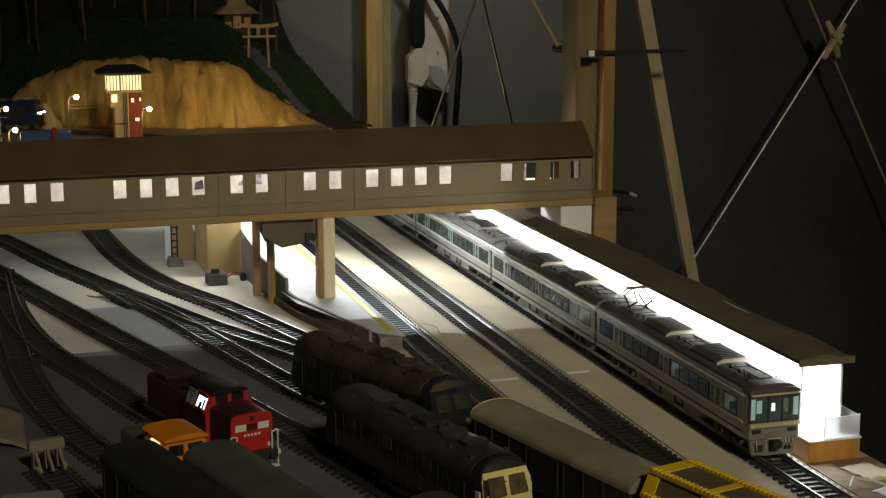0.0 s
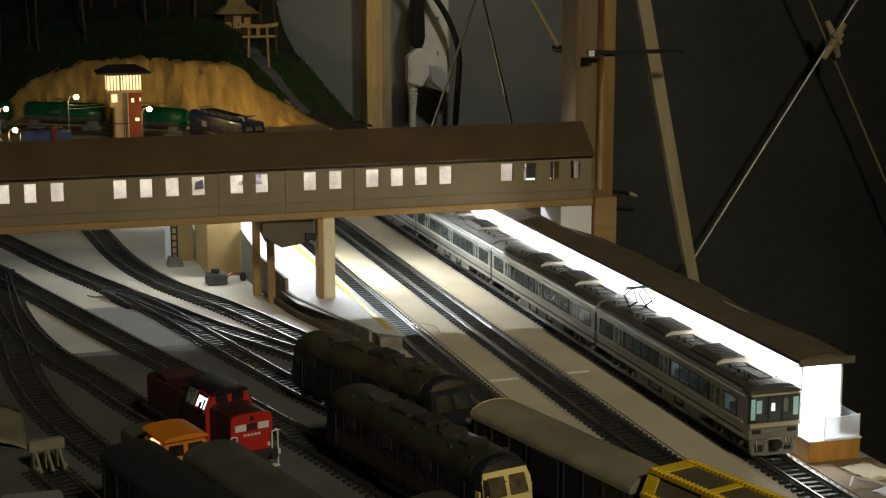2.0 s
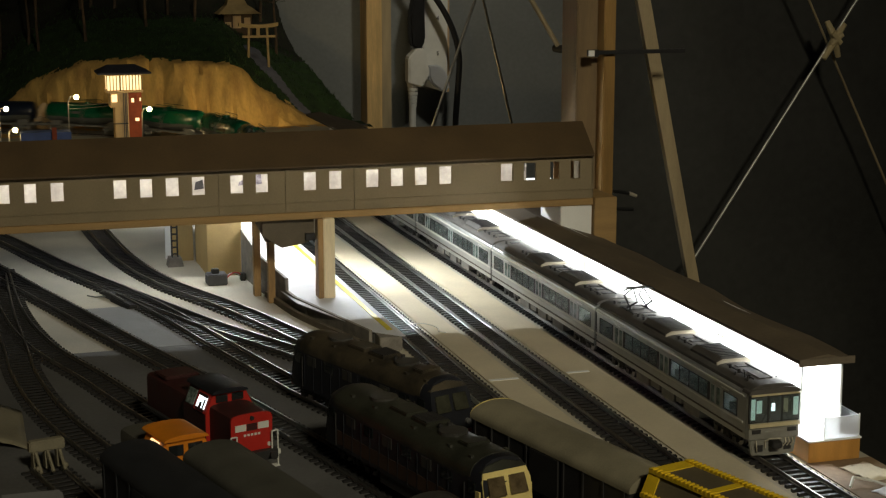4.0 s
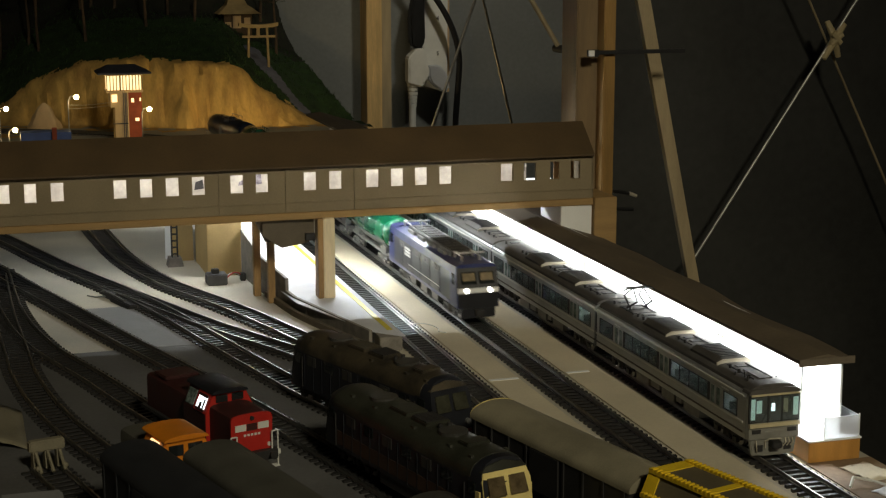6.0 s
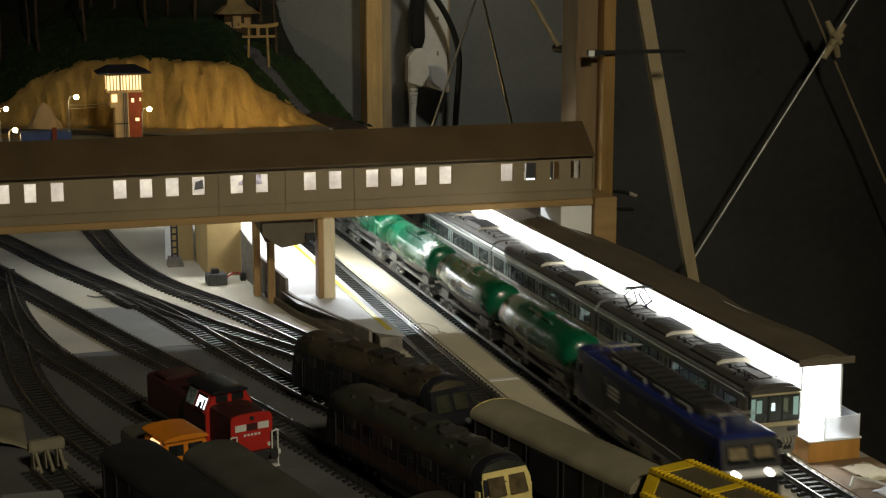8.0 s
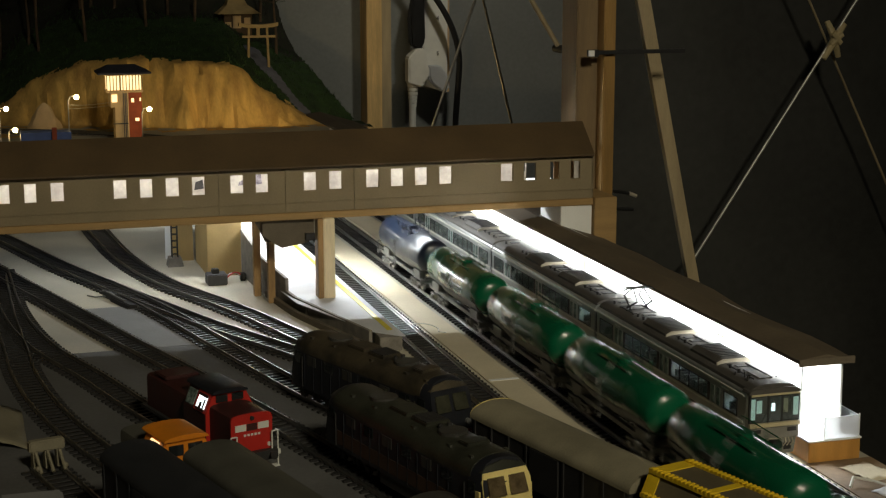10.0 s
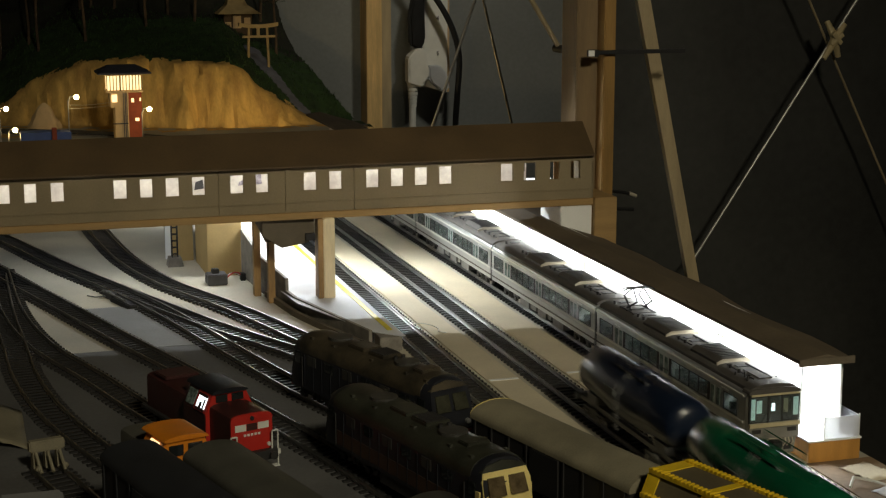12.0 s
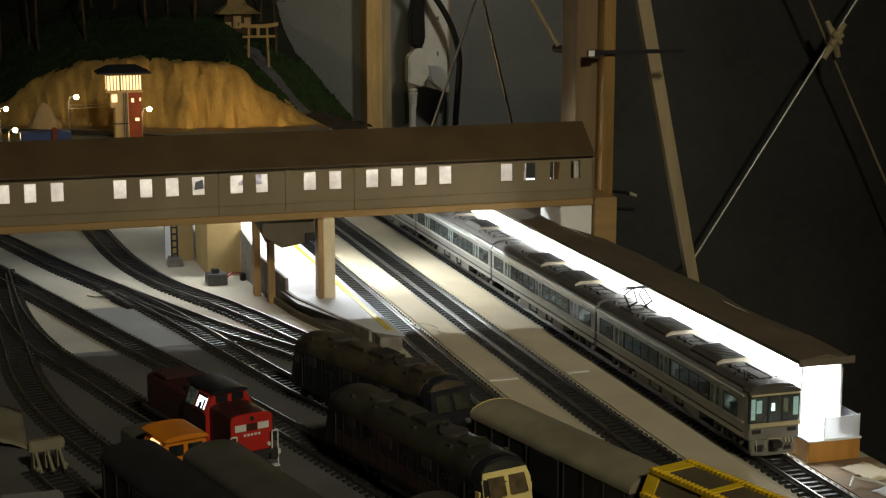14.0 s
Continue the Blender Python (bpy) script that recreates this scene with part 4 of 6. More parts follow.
def bars(bm, x, y0, y1, z0, z1, s, rows=1):
    h = (z1 - z0) / rows
    for k in range(rows):
        box(bm, *sorted((x - s * 0.0006, x + s * 0.0003)), y0, y1, z0 + k * h + h * 0.15, z0 + (k + 1) * h - h * 0.15)


def freight_loco():
    L, hw = 0.1115, 0.0186
    eng = thing("electric_locomotive", "blue and grey electric freight locomotive with lit headlamps", "locomotive")
    bm = B()
    prism(bm, arch(hw, 0.0120, 0.0400, 0.0435, 8, 4), -L + 0.022, L - 0.022)
    part("body_side", bm, LOCOGREY, eng, "blue-grey engine body", smooth=True)
    bm = B()
    prism(bm, [(a * 1.006, b) for a, b in arch(hw, 0.0365, 0.0400, 0.0438, 8, 4)], -L + 0.022, L - 0.022)
    part("upper_band", bm, LOCOBLUE, eng, "deep blue upper band", smooth=True)
    for s in (-1, 1):
        x = s * hw
        w = B()
        bars(w, x, -0.052, -0.034, 0.0255, 0.0335, s, 3)
        part("maker_marks", w, WHITE, eng, "white lettering bars")
        w = B()
        bars(w, x, -0.040, 0.060, 0.0192, 0.0202, s)
        part("side_line", w, WHITE, eng)
        for y0 in (-0.07, -0.02, 0.012, 0.044):
            w = B()
            for k in range(5):
                box(w, *sorted((x - s * 0.0006, x + s * 0.0003)), y0, y0 + 0.016, 0.0310 + k * 0.0010, 0.0316 + k * 0.0010)
            part("louvre", w, GREYFRAME, eng)
        w = B()
        for y in (-0.030, 0.006, 0.040):
            box(w, *sorted((s * 0.008, s * 0.0165)), y - 0.012, y + 0.008, 0.0055, 0.0118)
        part("underframe_box", w, GREYFRAME, eng)
    for e in (1, -1):
        y0, y1 = sorted((e * (L - 0.022), e * (L - 0.004)))
        bm = B()
        prof = arch(hw, 0.0120, 0.0400, 0.0445, 8, 4)
        rings = []
        for yy, top in ((L - 0.022, 1.0), (L - 0.0060, 1.0), (L, 0.0)):
            ring = []
            for u, w in prof:
                k = 0.98 if yy == L else 1.0
                lean = max(0.0, (w - 0.026)) * (0.38 if yy > L - 0.02 else 0.0)
                ring.append(bm.verts.new((u * k, e * (yy - lean), w)))
            rings.append(ring)
        for ra, rb in zip(rings, rings[1:]):
            for k in range(len(prof)):
                bm.faces.new((ra[k], ra[(k + 1) % len(prof)], rb[(k + 1) % len(prof)], rb[k]))
        bm.faces.new(rings[-1])
        bm.faces.new(rings[0])
        cab = part("cab", bm, LOCOBLUE, eng, "deep blue cab", smooth=True)
        fy = e * (L + 0.0004)
        for x0, x1 in ((-0.0150, -0.0012), (0.0012, 0.0150)):
            bm = B()
            v = [bm.verts.new((x, e * (L + 0.0006 - (z - 0.026) * 0.38 + o), z)) for o in (0, -0.0012) for x, z in ((x0, 0.0300), (x1, 0.0300), (x1 * 0.97, 0.0388), (x0 * 0.97, 0.0388))]
            for f in ((0, 1, 2, 3), (7, 6, 5, 4), (0, 4, 5, 1), (1, 5, 6, 2), (2, 6, 7, 3), (3, 7, 4, 0)):
                bm.faces.new([v[i] for i in f])
            part("windscreen", bm, SCREEN, cab, "dark windscreen")
        for c in (-0.0080, 0.0080):
            bm = B()
            v = [bm.verts.new((x, e * (L + 0.0008 - (z - 0.026) * 0.38 + o), z)) for o in (0, -0.0012) for x, z in ((c - 0.0058, 0.0325), (c + 0.0055, 0.0325), (c + 0.0052, 0.0380), (c - 0.0055, 0.0380))]
            for f in ((0, 1, 2, 3), (7, 6, 5, 4), (0, 4, 5, 1), (1, 5, 6, 2), (2, 6, 7, 3), (3, 7, 4, 0)):
                bm.faces.new([v[i] for i in f])
            part("sun_blind", bm, TANBLIND, cab)
        bm = B()
        v = [bm.verts.new((x, e * (L + 0.0003 - max(0, z - 0.026) * 0.38 + o), z)) for o in (0, -0.0012) for x, z in ((-0.0182, 0.0274), (0.0182, 0.0274), (0.0176, 0.0418), (-0.0176, 0.0418))]
        for f in ((0, 1, 2, 3), (7, 6, 5, 4), (0, 4, 5, 1), (1, 5, 6, 2), (2, 6, 7, 3), (3, 7, 4, 0)):
            bm.faces.new([v[i] for i in f])
        part("dark_surround", bm, BLACK, cab)
        bm = B()
        box(bm, -0.0176, 0.0176, *sorted((e * (L - 0.002), e * (L + 0.0003))), 0.0124, 0.0234)
        part("lower_front", bm, DARKLOCO, cab, "near-black lower front")
        bm = B()
        box(bm, -0.0182, 0.0182, *sorted((fy, fy - e * 0.002)), 0.0236, 0.0272)
        part("white_band", bm, WHITE, cab, "white lamp band")
        for x in (-0.0104, 0.0104):
            bm = B()
            rod(bm, (x, fy - e * 0.001, 0.0254), (x, fy + e * 0.0006, 0.0254), 0.0017, 14)
            part("headlamp", bm, LAMP if e == 1 else SCREEN, cab, "lit white headlamp" if e == 1 else "unlit headlamp")
        bm = B()
        box(bm, -0.0150, 0.0150, *sorted((e * (L - 0.003), e * (L + 0.0008))), 0.0045, 0.0125)
        part("snow_skirt", bm, DARKLOCO, cab, "near-black snow skirt", bevel=0.0007)
        bm = B()
        box(bm, -0.0035, 0.0035, *sorted((e * L, e * (L + 0.006))), 0.0070, 0.0115)
        part("coupler", bm, BLACK, cab)
        for s in (-1, 1):
            w = B()
            box(w, *sorted((s * hw - s * 0.001, s * hw + s * 0.0003)), *sorted((e * (L - 0.016), e * (L - 0.009))), 0.0290, 0.0370)
            part("side_window", w, SCREEN, cab)
    bm = B()
    box(bm, -0.0105, 0.0105, -0.068, 0.068, 0.0432, 0.0475)
    part("roof_housing", bm, LOCOROOF, eng, "grey roof equipment housing", bevel=0.0006)
    bm = B()
    for k in range(11):
        box(bm, -0.0080, 0.0080, -0.060 + k * 0.0115, -0.054 + k * 0.0115, 0.0475, 0.0481)
    part("roof_grille", bm, BLACK, eng)
    for y in (-0.080, 0.080):
        bm = B()
        for dx in (-0.008, 0.008):
            rod(bm, (dx, y - 0.012, 0.0478), (dx, y + 0.012, 0.0478), 0.0006, 6)
            rod(bm, (dx, y - 0.010, 0.0482), (dx * 0.8, y + 0.010, 0.0500), 0.0005, 6)
            for dy in (-0.01, 0.01):
                rod(bm, (dx, y + dy, 0.0435), (dx, y + dy, 0.0480), 0.0011, 8)
        rod(bm, (-0.012, y + 0.010, 0.0505), (0.012, y + 0.010, 0.0505), 0.0007, 6)
        part("pantograph", bm, STEEL, eng, "folded pantograph")
    for y in (-0.050, -0.018, 0.014, 0.046):
        for s in (-1, 1):
            bm = B()
            box(bm, *sorted((s * 0.0110, s * 0.0135)), y - 0.010, y + 0.010, 0.0425, 0.0462)
            part("roof_resistor", bm, GREYFRAME, eng, bevel=0.0004)
    for s in (-1, 1):
        bm = B()
        box(bm, *sorted((s * (hw - 0.0006), s * (hw + 0.0003))), -L + 0.022, L - 0.022, 0.0122, 0.0150)
        part("lower_band", bm, LOCOBLUE, eng, "deep blue lower band")
        for y in (-0.060, -0.030, 0.0, 0.030, 0.060):
            bm = B()
            box(bm, *sorted((s * (hw - 0.0006), s * (hw + 0.0004))), y - 0.0003, y + 0.0003, 0.0150, 0.0364)
            part("side_seam", bm, LOCOGREY, eng)
    for o in eng.children_recursive:
        for v in o.data.vertices:
            v.co.z *= 1.14
    for y in (-0.072, 0.0, 0.072):
        bogie(eng, y, GREYFRAME, 0.030)
    return eng


def tank_wagon(paint, low, label):
    wag = thing("tank_wagon", label, "tank wagon", "tank wagons of the freight train")
    r = 0.0178
    zc = 0.0305
    ends = ((-0.0745, 0.004), (-0.0738, 0.0105), (-0.0715, 0.0145), (-0.0680, 0.0163))
    rings = [(y, k, zc + 0.0012) for y, k in ends] + [(-0.040, 0.0166, zc + 0.001), (-0.022, r, zc), (0.022, r, zc), (0.040, 0.0166, zc + 0.001)]
    rings += [(-y, k, zc + 0.0012) for y, k in reversed(ends)]
    bm = B()
    lathe(bm, rings, 36)
    tank = part("tank", bm, paint, wag, "glossy painted tank", smooth=True)
    bm = B()
    seg = 14
    rows = []
    for y, k, c in rings[3:-3]:
        rows.append([bm.verts.new(((k + 0.00025) * math.sin(a), y, c + (k + 0.00025) * math.cos(a))) for a in [math.pi * (0.60 + 0.80 * j / seg) for j in range(seg + 1)]])
    for a, b in zip(rows, rows[1:]):
        for j in range(seg):
            bm.faces.new((a[j], a[j + 1], b[j + 1], b[j]))
    part("tank_belly", bm, low, tank, "grey lower shell", smooth=True)
    for s in (-1, 1):
        bm = B()
        box(bm, *sorted((s * (r - 0.0006), s * (r + 0.0003))), -0.020, -0.004, zc + 0.001, zc + 0.005)
        part("lettering_bar", bm, BELLY, tank, "pale lettering bar")
    top = zc + r
    bm = B()
    rod(bm, (0, 0, top - 0.003), (0, 0, top + 0.0020), 0.0050, 16)
    part("manhole", bm, paint, tank, smooth=True)
    bm = B()
    for s in (-1, 1):
        box(bm, *sorted((s * 0.0048, s * 0.0088)), -0.024, 0.024, top - 0.0016, top - 0.0010)
    part("walkway", bm, paint, wag)
    for s in (-1, 1):
        bm = B()
        for y in (-0.022, -0.007, 0.007, 0.022):
            rod(bm, (s * 0.0088, y, top - 0.0016), (s * 0.0088, y, top + 0.0045), 0.0004, 6)
        rod(bm, (s * 0.0088, -0.022, top + 0.0045), (s * 0.0088, 0.022, top + 0.0045), 0.0004, 6)
        part("handrail", bm, paint, wag)
        bm = B()
        for y in (-0.003, 0.003):
            rod(bm, (s * (r + 0.0012), y, 0.0110), (s * (r + 0.0012), y, zc + 0.004), 0.0004, 6)
            rod(bm, (s * (r + 0.0012), y, zc + 0.004), (s * 0.0088, y, top - 0.001), 0.0004, 6)
        for k in range(6):
            rod(bm, (s * (r + 0.0012), -0.003, 0.0125 + k * 0.0035), (s * (r + 0.0012), 0.003, 0.0125 + k * 0.0035), 0.0003, 6)
        part("ladder", bm, GREYFRAME, wag)
        bm = B()
        box(bm, *sorted((s * 0.0085, s * 0.0115)), -0.078, 0.078, 0.0095, 0.0125)
        part("sill", bm, GREYFRAME, wag, "grey steel sill")
    for e in (-1, 1):
        bm = B()
        box(bm, -0.0155, 0.0155, *sorted((e * 0.0765, e * 0.0785)), 0.0090, 0.0130)
        for x in (-0.0150, -0.005, 0.005, 0.0150):
            rod(bm, (x, e * 0.0775, 0.0130), (x, e * 0.0775, 0.0215), 0.0004, 6)
        rod(bm, (-0.0150, e * 0.0775, 0.0215), (0.0150, e * 0.0775, 0.0215), 0.0004, 6)
        box(bm, -0.0025, 0.0025, *sorted((e * 0.0785, e * 0.0850)), 0.0080, 0.0115)
        for s in (-1, 1):
            box(bm, *sorted((s * 0.006, s * 0.0125)), *sorted((e * 0.045, e * 0.064)), 0.0120, 0.0185)
        part("end_frame", bm, GREYFRAME, wag)
    for y in (-0.051, 0.051):
        bogie(wag, y, GREYFRAME, 0.0225)
    return wag


engine = freight_loco()
wag0 = tank_wagon(GREEN, BELLY, "glossy green and grey bogie tank wagon in the moving train")
train = [(engine, 0.1135), (wag0, 0.237 + 0.085)]
for k in range(1, 5):
    train.append((copy_thing(wag0, Matrix()), 0.237 + 0.085 + k * 0.170))
train.append((tank_wagon(NAVY, BELLY, "glossy dark blue and grey tank wagon at the train's tail"), 0.237 + 0.085 + 5 * 0.170))


def strip_box(bm, hw, y0, y1, z0, z1, s, out=0.0003):
    box(bm, *sorted((s * (hw - 0.001), s * (hw + out))), y0, y1, z0, z1)


def buffers(parent, L, z=0.0125, e=1, material=BLACK):
    bm = B()
    box(bm, -0.0145, 0.0145, *sorted((e * L, e * (L + 0.0018))), z - 0.0035, z + 0.0025)
    beam = part("buffer_beam", bm, material, parent)
    for x in (-0.0098, 0.0098):
        bm = B()
        rod(bm, (x, e * (L + 0.0018), z), (x, e * (L + 0.0055), z), 0.0012, 8)
        rod(bm, (x, e * (L + 0.0055), z), (x, e * (L + 0.0064), z), 0.0026, 12)
        part("buffer", bm, BLACK, beam)


def diesel(label, side, roofm, facem, beam, glass, band=None, L=0.0935, up=1.0):
    """A long diesel engine; only its front end wears the face colour."""
    hw = 0.0172
    eng = thing("diesel_locomotive", label, "locomotive", "diesel locomotives in the yard")
    bm = B()
    prism(bm, arch(hw, 0.0105, 0.0340, 0.0385, 8, 3), -L + 0.019, L - 0.019)
    part("body_side", bm, side, eng, smooth=True)
    if band:
        bm = B()
        for s in (-1, 1):
            strip_box(bm, hw, -L + 0.019, L - 0.019, 0.0130, 0.0215, s)
        part("side_band", bm, band, eng)
    bm = B()
    prism(bm, [(a * 0.985, b) for a, b in arch(hw, 0.0345, 0.0375, 0.0465, 10, 2.1)], -L + 0.014, L - 0.014)
    part("roof", bm, roofm, eng, "rounded grey roof", smooth=True)
    for e in (1, -1):
        bm = B()
        prof = arch(hw, 0.0105, 0.0340, 0.0462, 10, 2.4)
        rings = []
        for d, k, lean in ((0.019, 1.0, 0.0), (0.0065, 1.0, 0.30), (0.0, 0.90, 0.42)):
            rings.append([bm.verts.new((u * k, e * (L - d - max(0, w - 0.0245) * lean), 0.0105 + (w - 0.0105) * (1 if d else 0.985))) for u, w in prof])
        for ra, rb in zip(rings, rings[1:]):
            for k in range(len(prof)):
                bm.faces.new((ra[k], ra[(k + 1) % len(prof)], rb[(k + 1) % len(prof)], rb[k]))
        bm.faces.new(rings[-1])
        bm.faces.new(rings[0])
        cab = part("cab", bm, side, eng, smooth=True)
        bm = B()
        v = [[bm.verts.new((u * 0.905, e * (L + o - max(0, w - 0.0245) * 0.42), w)) for u, w in [(-hw, 0.0135), (-hw, 0.0340), (-hw * 0.9, 0.0395), (hw * 0.9, 0.0395), (hw, 0.0350), (hw, 0.0135)]] for o in (-0.001, 0.0004)]
        for k in range(6):
            bm.faces.new((v[0][k], v[0][(k + 1) % 6], v[1][(k + 1) % 6], v[1][k]))
        bm.faces.new(v[1])
        bm.faces.new(v[0][::-1])
        part("cab_face", bm, facem if e == 1 else side, cab, "cab face")
        if e == 1 and facem is not side:
            for s in (-1, 1):
                bm = B()
                strip_box(bm, hw, L - 0.0085, L - 0.0045, 0.0135, 0.0300, s, 0.0001)
                part("cab_corner", bm, facem, cab)
        for x0, x1 in ((-0.0124, -0.0016), (0.0016, 0.0124)):
            bm = B()
            v = [bm.verts.new((x, e * (L + 0.0009 - (z - 0.0245) * 0.42 + o), z)) for o in (0, -0.0016) for x, z in ((x0, 0.0272), (x1, 0.0272), (x1 * 0.96, 0.0366), (x0 * 0.96, 0.0366))]
            for f in ((0, 1, 2, 3), (7, 6, 5, 4), (0, 4, 5, 1), (1, 5, 6, 2), (2, 6, 7, 3), (3, 7, 4, 0)):
                bm.faces.new([v[i] for i in f])
            part("windscreen", bm, glass, cab)
        bm = B()
        v = [bm.verts.new((u * 0.99, e * (L - 0.001 - (z - 0.0245) * 0.42 + o), z)) for o in (0.0016, -0.002) for u, z in ((-0.0150, 0.0396), (0.0150, 0.0396), (0.0115, 0.0425), (0.0, 0.0445), (-0.0115, 0.0420))]
        for f in ((0, 1, 2, 3, 4), (9, 8, 7, 6, 5), (0, 5, 6, 1), (1, 6, 7, 2), (2, 7, 8, 3), (3, 8, 9, 4), (4, 9, 5, 0)):
            bm.faces.new([v[i] for i in f])
        part("brow", bm, roofm, cab)
        for x in (-0.0110, 0.0110):
            bm = B()
            rod(bm, (x, e * (L - 0.001), 0.0195), (x, e * (L + 0.0009), 0.0195), 0.0017, 12)
            part("headlamp", bm, GREYFRAME, cab, "unlit headlamp")
        buffers(eng, L, e=e, material=beam)
        for s in (-1, 1):
            w = B()
            strip_box(w, hw, *sorted((e * (L - 0.0155), e * (L - 0.0085))), 0.0270, 0.0345, s)
            part("cab_window", w, SCREEN, cab)
            w = B()
            rod(w, (s * (hw + 0.0008), e * (L - 0.0185), 0.012), (s * (hw + 0.0008), e * (L - 0.0185), 0.032), 0.0004, 6)
            part("handrail", w, BLACK, cab)
    for s in (-1, 1):
        for k in range(6):
            w = B()
            y = -0.062 + k * 0.0225
            strip_box(w, hw, y, y + 0.011, 0.0275, 0.0338, s)
            part("side_window" if k % 2 else "louvre", w, SCREEN if k % 2 else LOCOROOF, eng)
        w = B()
        for y0, y1 in ((-0.022, 0.022),):
            box(w, *sorted((s * 0.006, s * 0.0160)), y0, y1, 0.0030, 0.0105)
        part("fuel_tank", w, BLACK, eng)
    for y in (-0.045, 0.035):
        bm = B()
        rod(bm, (0, y, 0.0455), (0, y, 0.0475), 0.0085, 20)
        part("roof_fan", bm, LOCOROOF, eng)
    for y0, y1 in ((-0.025, -0.005), (0.0, 0.018), (0.052, 0.062)):
        bm = B()
        box(bm, -0.0075, 0.0075, y0, y1, 0.0450, 0.0478)
        part("roof_hatch", bm, roofm, eng, bevel=0.0005)
    bm = B()
    for s in (-1, 1):
        rod(bm, (s * 0.0125, -0.075, 0.0432), (s * 0.0125, 0.075, 0.0432), 0.0004, 6)
    part("roof_rail", bm, roofm, eng)
    # lifting eyes, exhaust stacks and a raised grille
    for y in (-0.064, -0.036, 0.010, 0.050, 0.072):
        for s in (-1, 1):
            bm = B()
            box(bm, *sorted((s * 0.0105, s * 0.0125)), y - 0.0015, y + 0.0015, 0.0425, 0.0452)
            part("lifting_eye", bm, roofm, eng)
    for x in (-0.003, 0.003):
        bm = B()
        rod(bm, (x, 0.026, 0.0455), (x, 0.026, 0.0490), 0.0014, 10)
        part("exhaust", bm, BLACK, eng)
    bm = B()
    for k in range(7):
        box(bm, -0.0070, 0.0070, 0.0010 + k * 0.0024, 0.0022 + k * 0.0024, 0.0478, 0.0484)
    part("roof_grille", bm, BLACK, eng)
    for s in (-1, 1):
        bm = B()
        for k in range(12):
            strip_box(bm, hw, -0.066 + k * 0.0112, -0.0655 + k * 0.0112, 0.0120, 0.0335, s, 0.0005)
        part("side_seam", bm, side, eng)
    for o in eng.children_recursive:
        for v in o.data.vertices:
            v.co.z = 0.0105 + (v.co.z - 0.0105) * up if v.co.z > 0.0105 else v.co.z
    bogie(eng, -0.058, BLACK, 0.032)
    bogie(eng, 0.058, BLACK, 0.032)
    return eng


diesel("black-green diesel locomotive with a red buffer beam", DARKLOCO, BROWNROOF, DARKLOCO, RED, OLIVEGLASS, None, 0.0865, 1.08).matrix_basis = on_rails(-0.2215, 0.1455, 19.5)
diesel("dark diesel locomotive with a cream-yellow cab front", DARKLOCO, OLIVEROOF, CREAM, CREAM, BROWNGLASS, RUSTSIDE, 0.0935, 1.03).matrix_basis = on_rails(-0.2325, 0.001, 14.5)

# red shunter with two bonnets
red = thing("shunting_locomotive", "red shunting locomotive with a glowing white cab window and handrails", "locomotive")
red.matrix_basis = on_rails(-0.3395, 0.134, 16.5)
bm = B()
prism(bm, arch(0.0140, 0.0120, 0.0325, 0.0365, 8, 3.2), 0.0340, 0.0635)
bonnet = part("long_bonnet", bm, MAROON, red, "dark red long bonnet", smooth=True)
bm = B()
prism(bm, [(a * 1.01, b + 0.0002) for a, b in arch(0.0140, 0.0120, 0.0325, 0.0362, 8, 3.2)], 0.0635, 0.0650)
part("bonnet_front", bm, RED, bonnet, "bright red bonnet front")
for x0, x1 in ((-0.0115, -0.0040), (0.0040, 0.0115)):
    bm = B()
    box(bm, x0, x1, 0.0648, 0.0654, 0.0258, 0.0300)
    part("marker_panel", bm, LIGHTSTRIPE, bonnet, "pale panel")
bm = B()
box(bm, -0.0035, 0.0035, 0.0648, 0.0653, 0.0256, 0.0300)
part("badge", bm, MAROON, bonnet)
bm = B()
for k in range(5):
    box(bm, -0.0055 + k * 0.0024, -0.0040 + k * 0.0024, 0.0648, 0.0653, 0.0222, 0.0236)
part("number_bars", bm, LIGHTSTRIPE, bonnet, "pale number bars")
for x, z in ((-0.0115, 0.0150), (0.0115, 0.0150), (0.0115, 0.0178), (0.0, 0.0335)):
    bm = B()
    rod(bm, (x, 0.0645, z), (x, 0.0662, z), 0.0013, 12)
    part("headlamp", bm, LIGHTSTRIPE if z < 0.03 else BLACK, bonnet, "unlit headlamp")
bm = B()
prism(bm, arch(0.0140, 0.0120, 0.0315, 0.0350, 8, 3.2), -0.0635, 0.0010)
part("short_bonnet", bm, MAROON, red, "dark red short bonnet", smooth=True)
bm = B()
box(bm, -0.0120, 0.0120, -0.056, -0.036, 0.0350, 0.0372)
part("bonnet_hatch", bm, MAROON, red, bevel=0.0006)
bm = B()
v0 = [(-0.0168, 0.0120), (-0.0168, 0.0300), (-0.0110, 0.0430), (0.0110, 0.0430), (0.0168, 0.0300), (0.0168, 0.0120)]
prism(bm, v0, 0.0010, 0.0340)
cab = part("cab", bm, MAROON, red, "dark red cab", bevel=0.0006)
bm = B()
prism(bm, [(a * 0.99, b) for a, b in v0], 0.0336, 0.0344)
part("cab_front", bm, RED, cab, "bright red cab front")
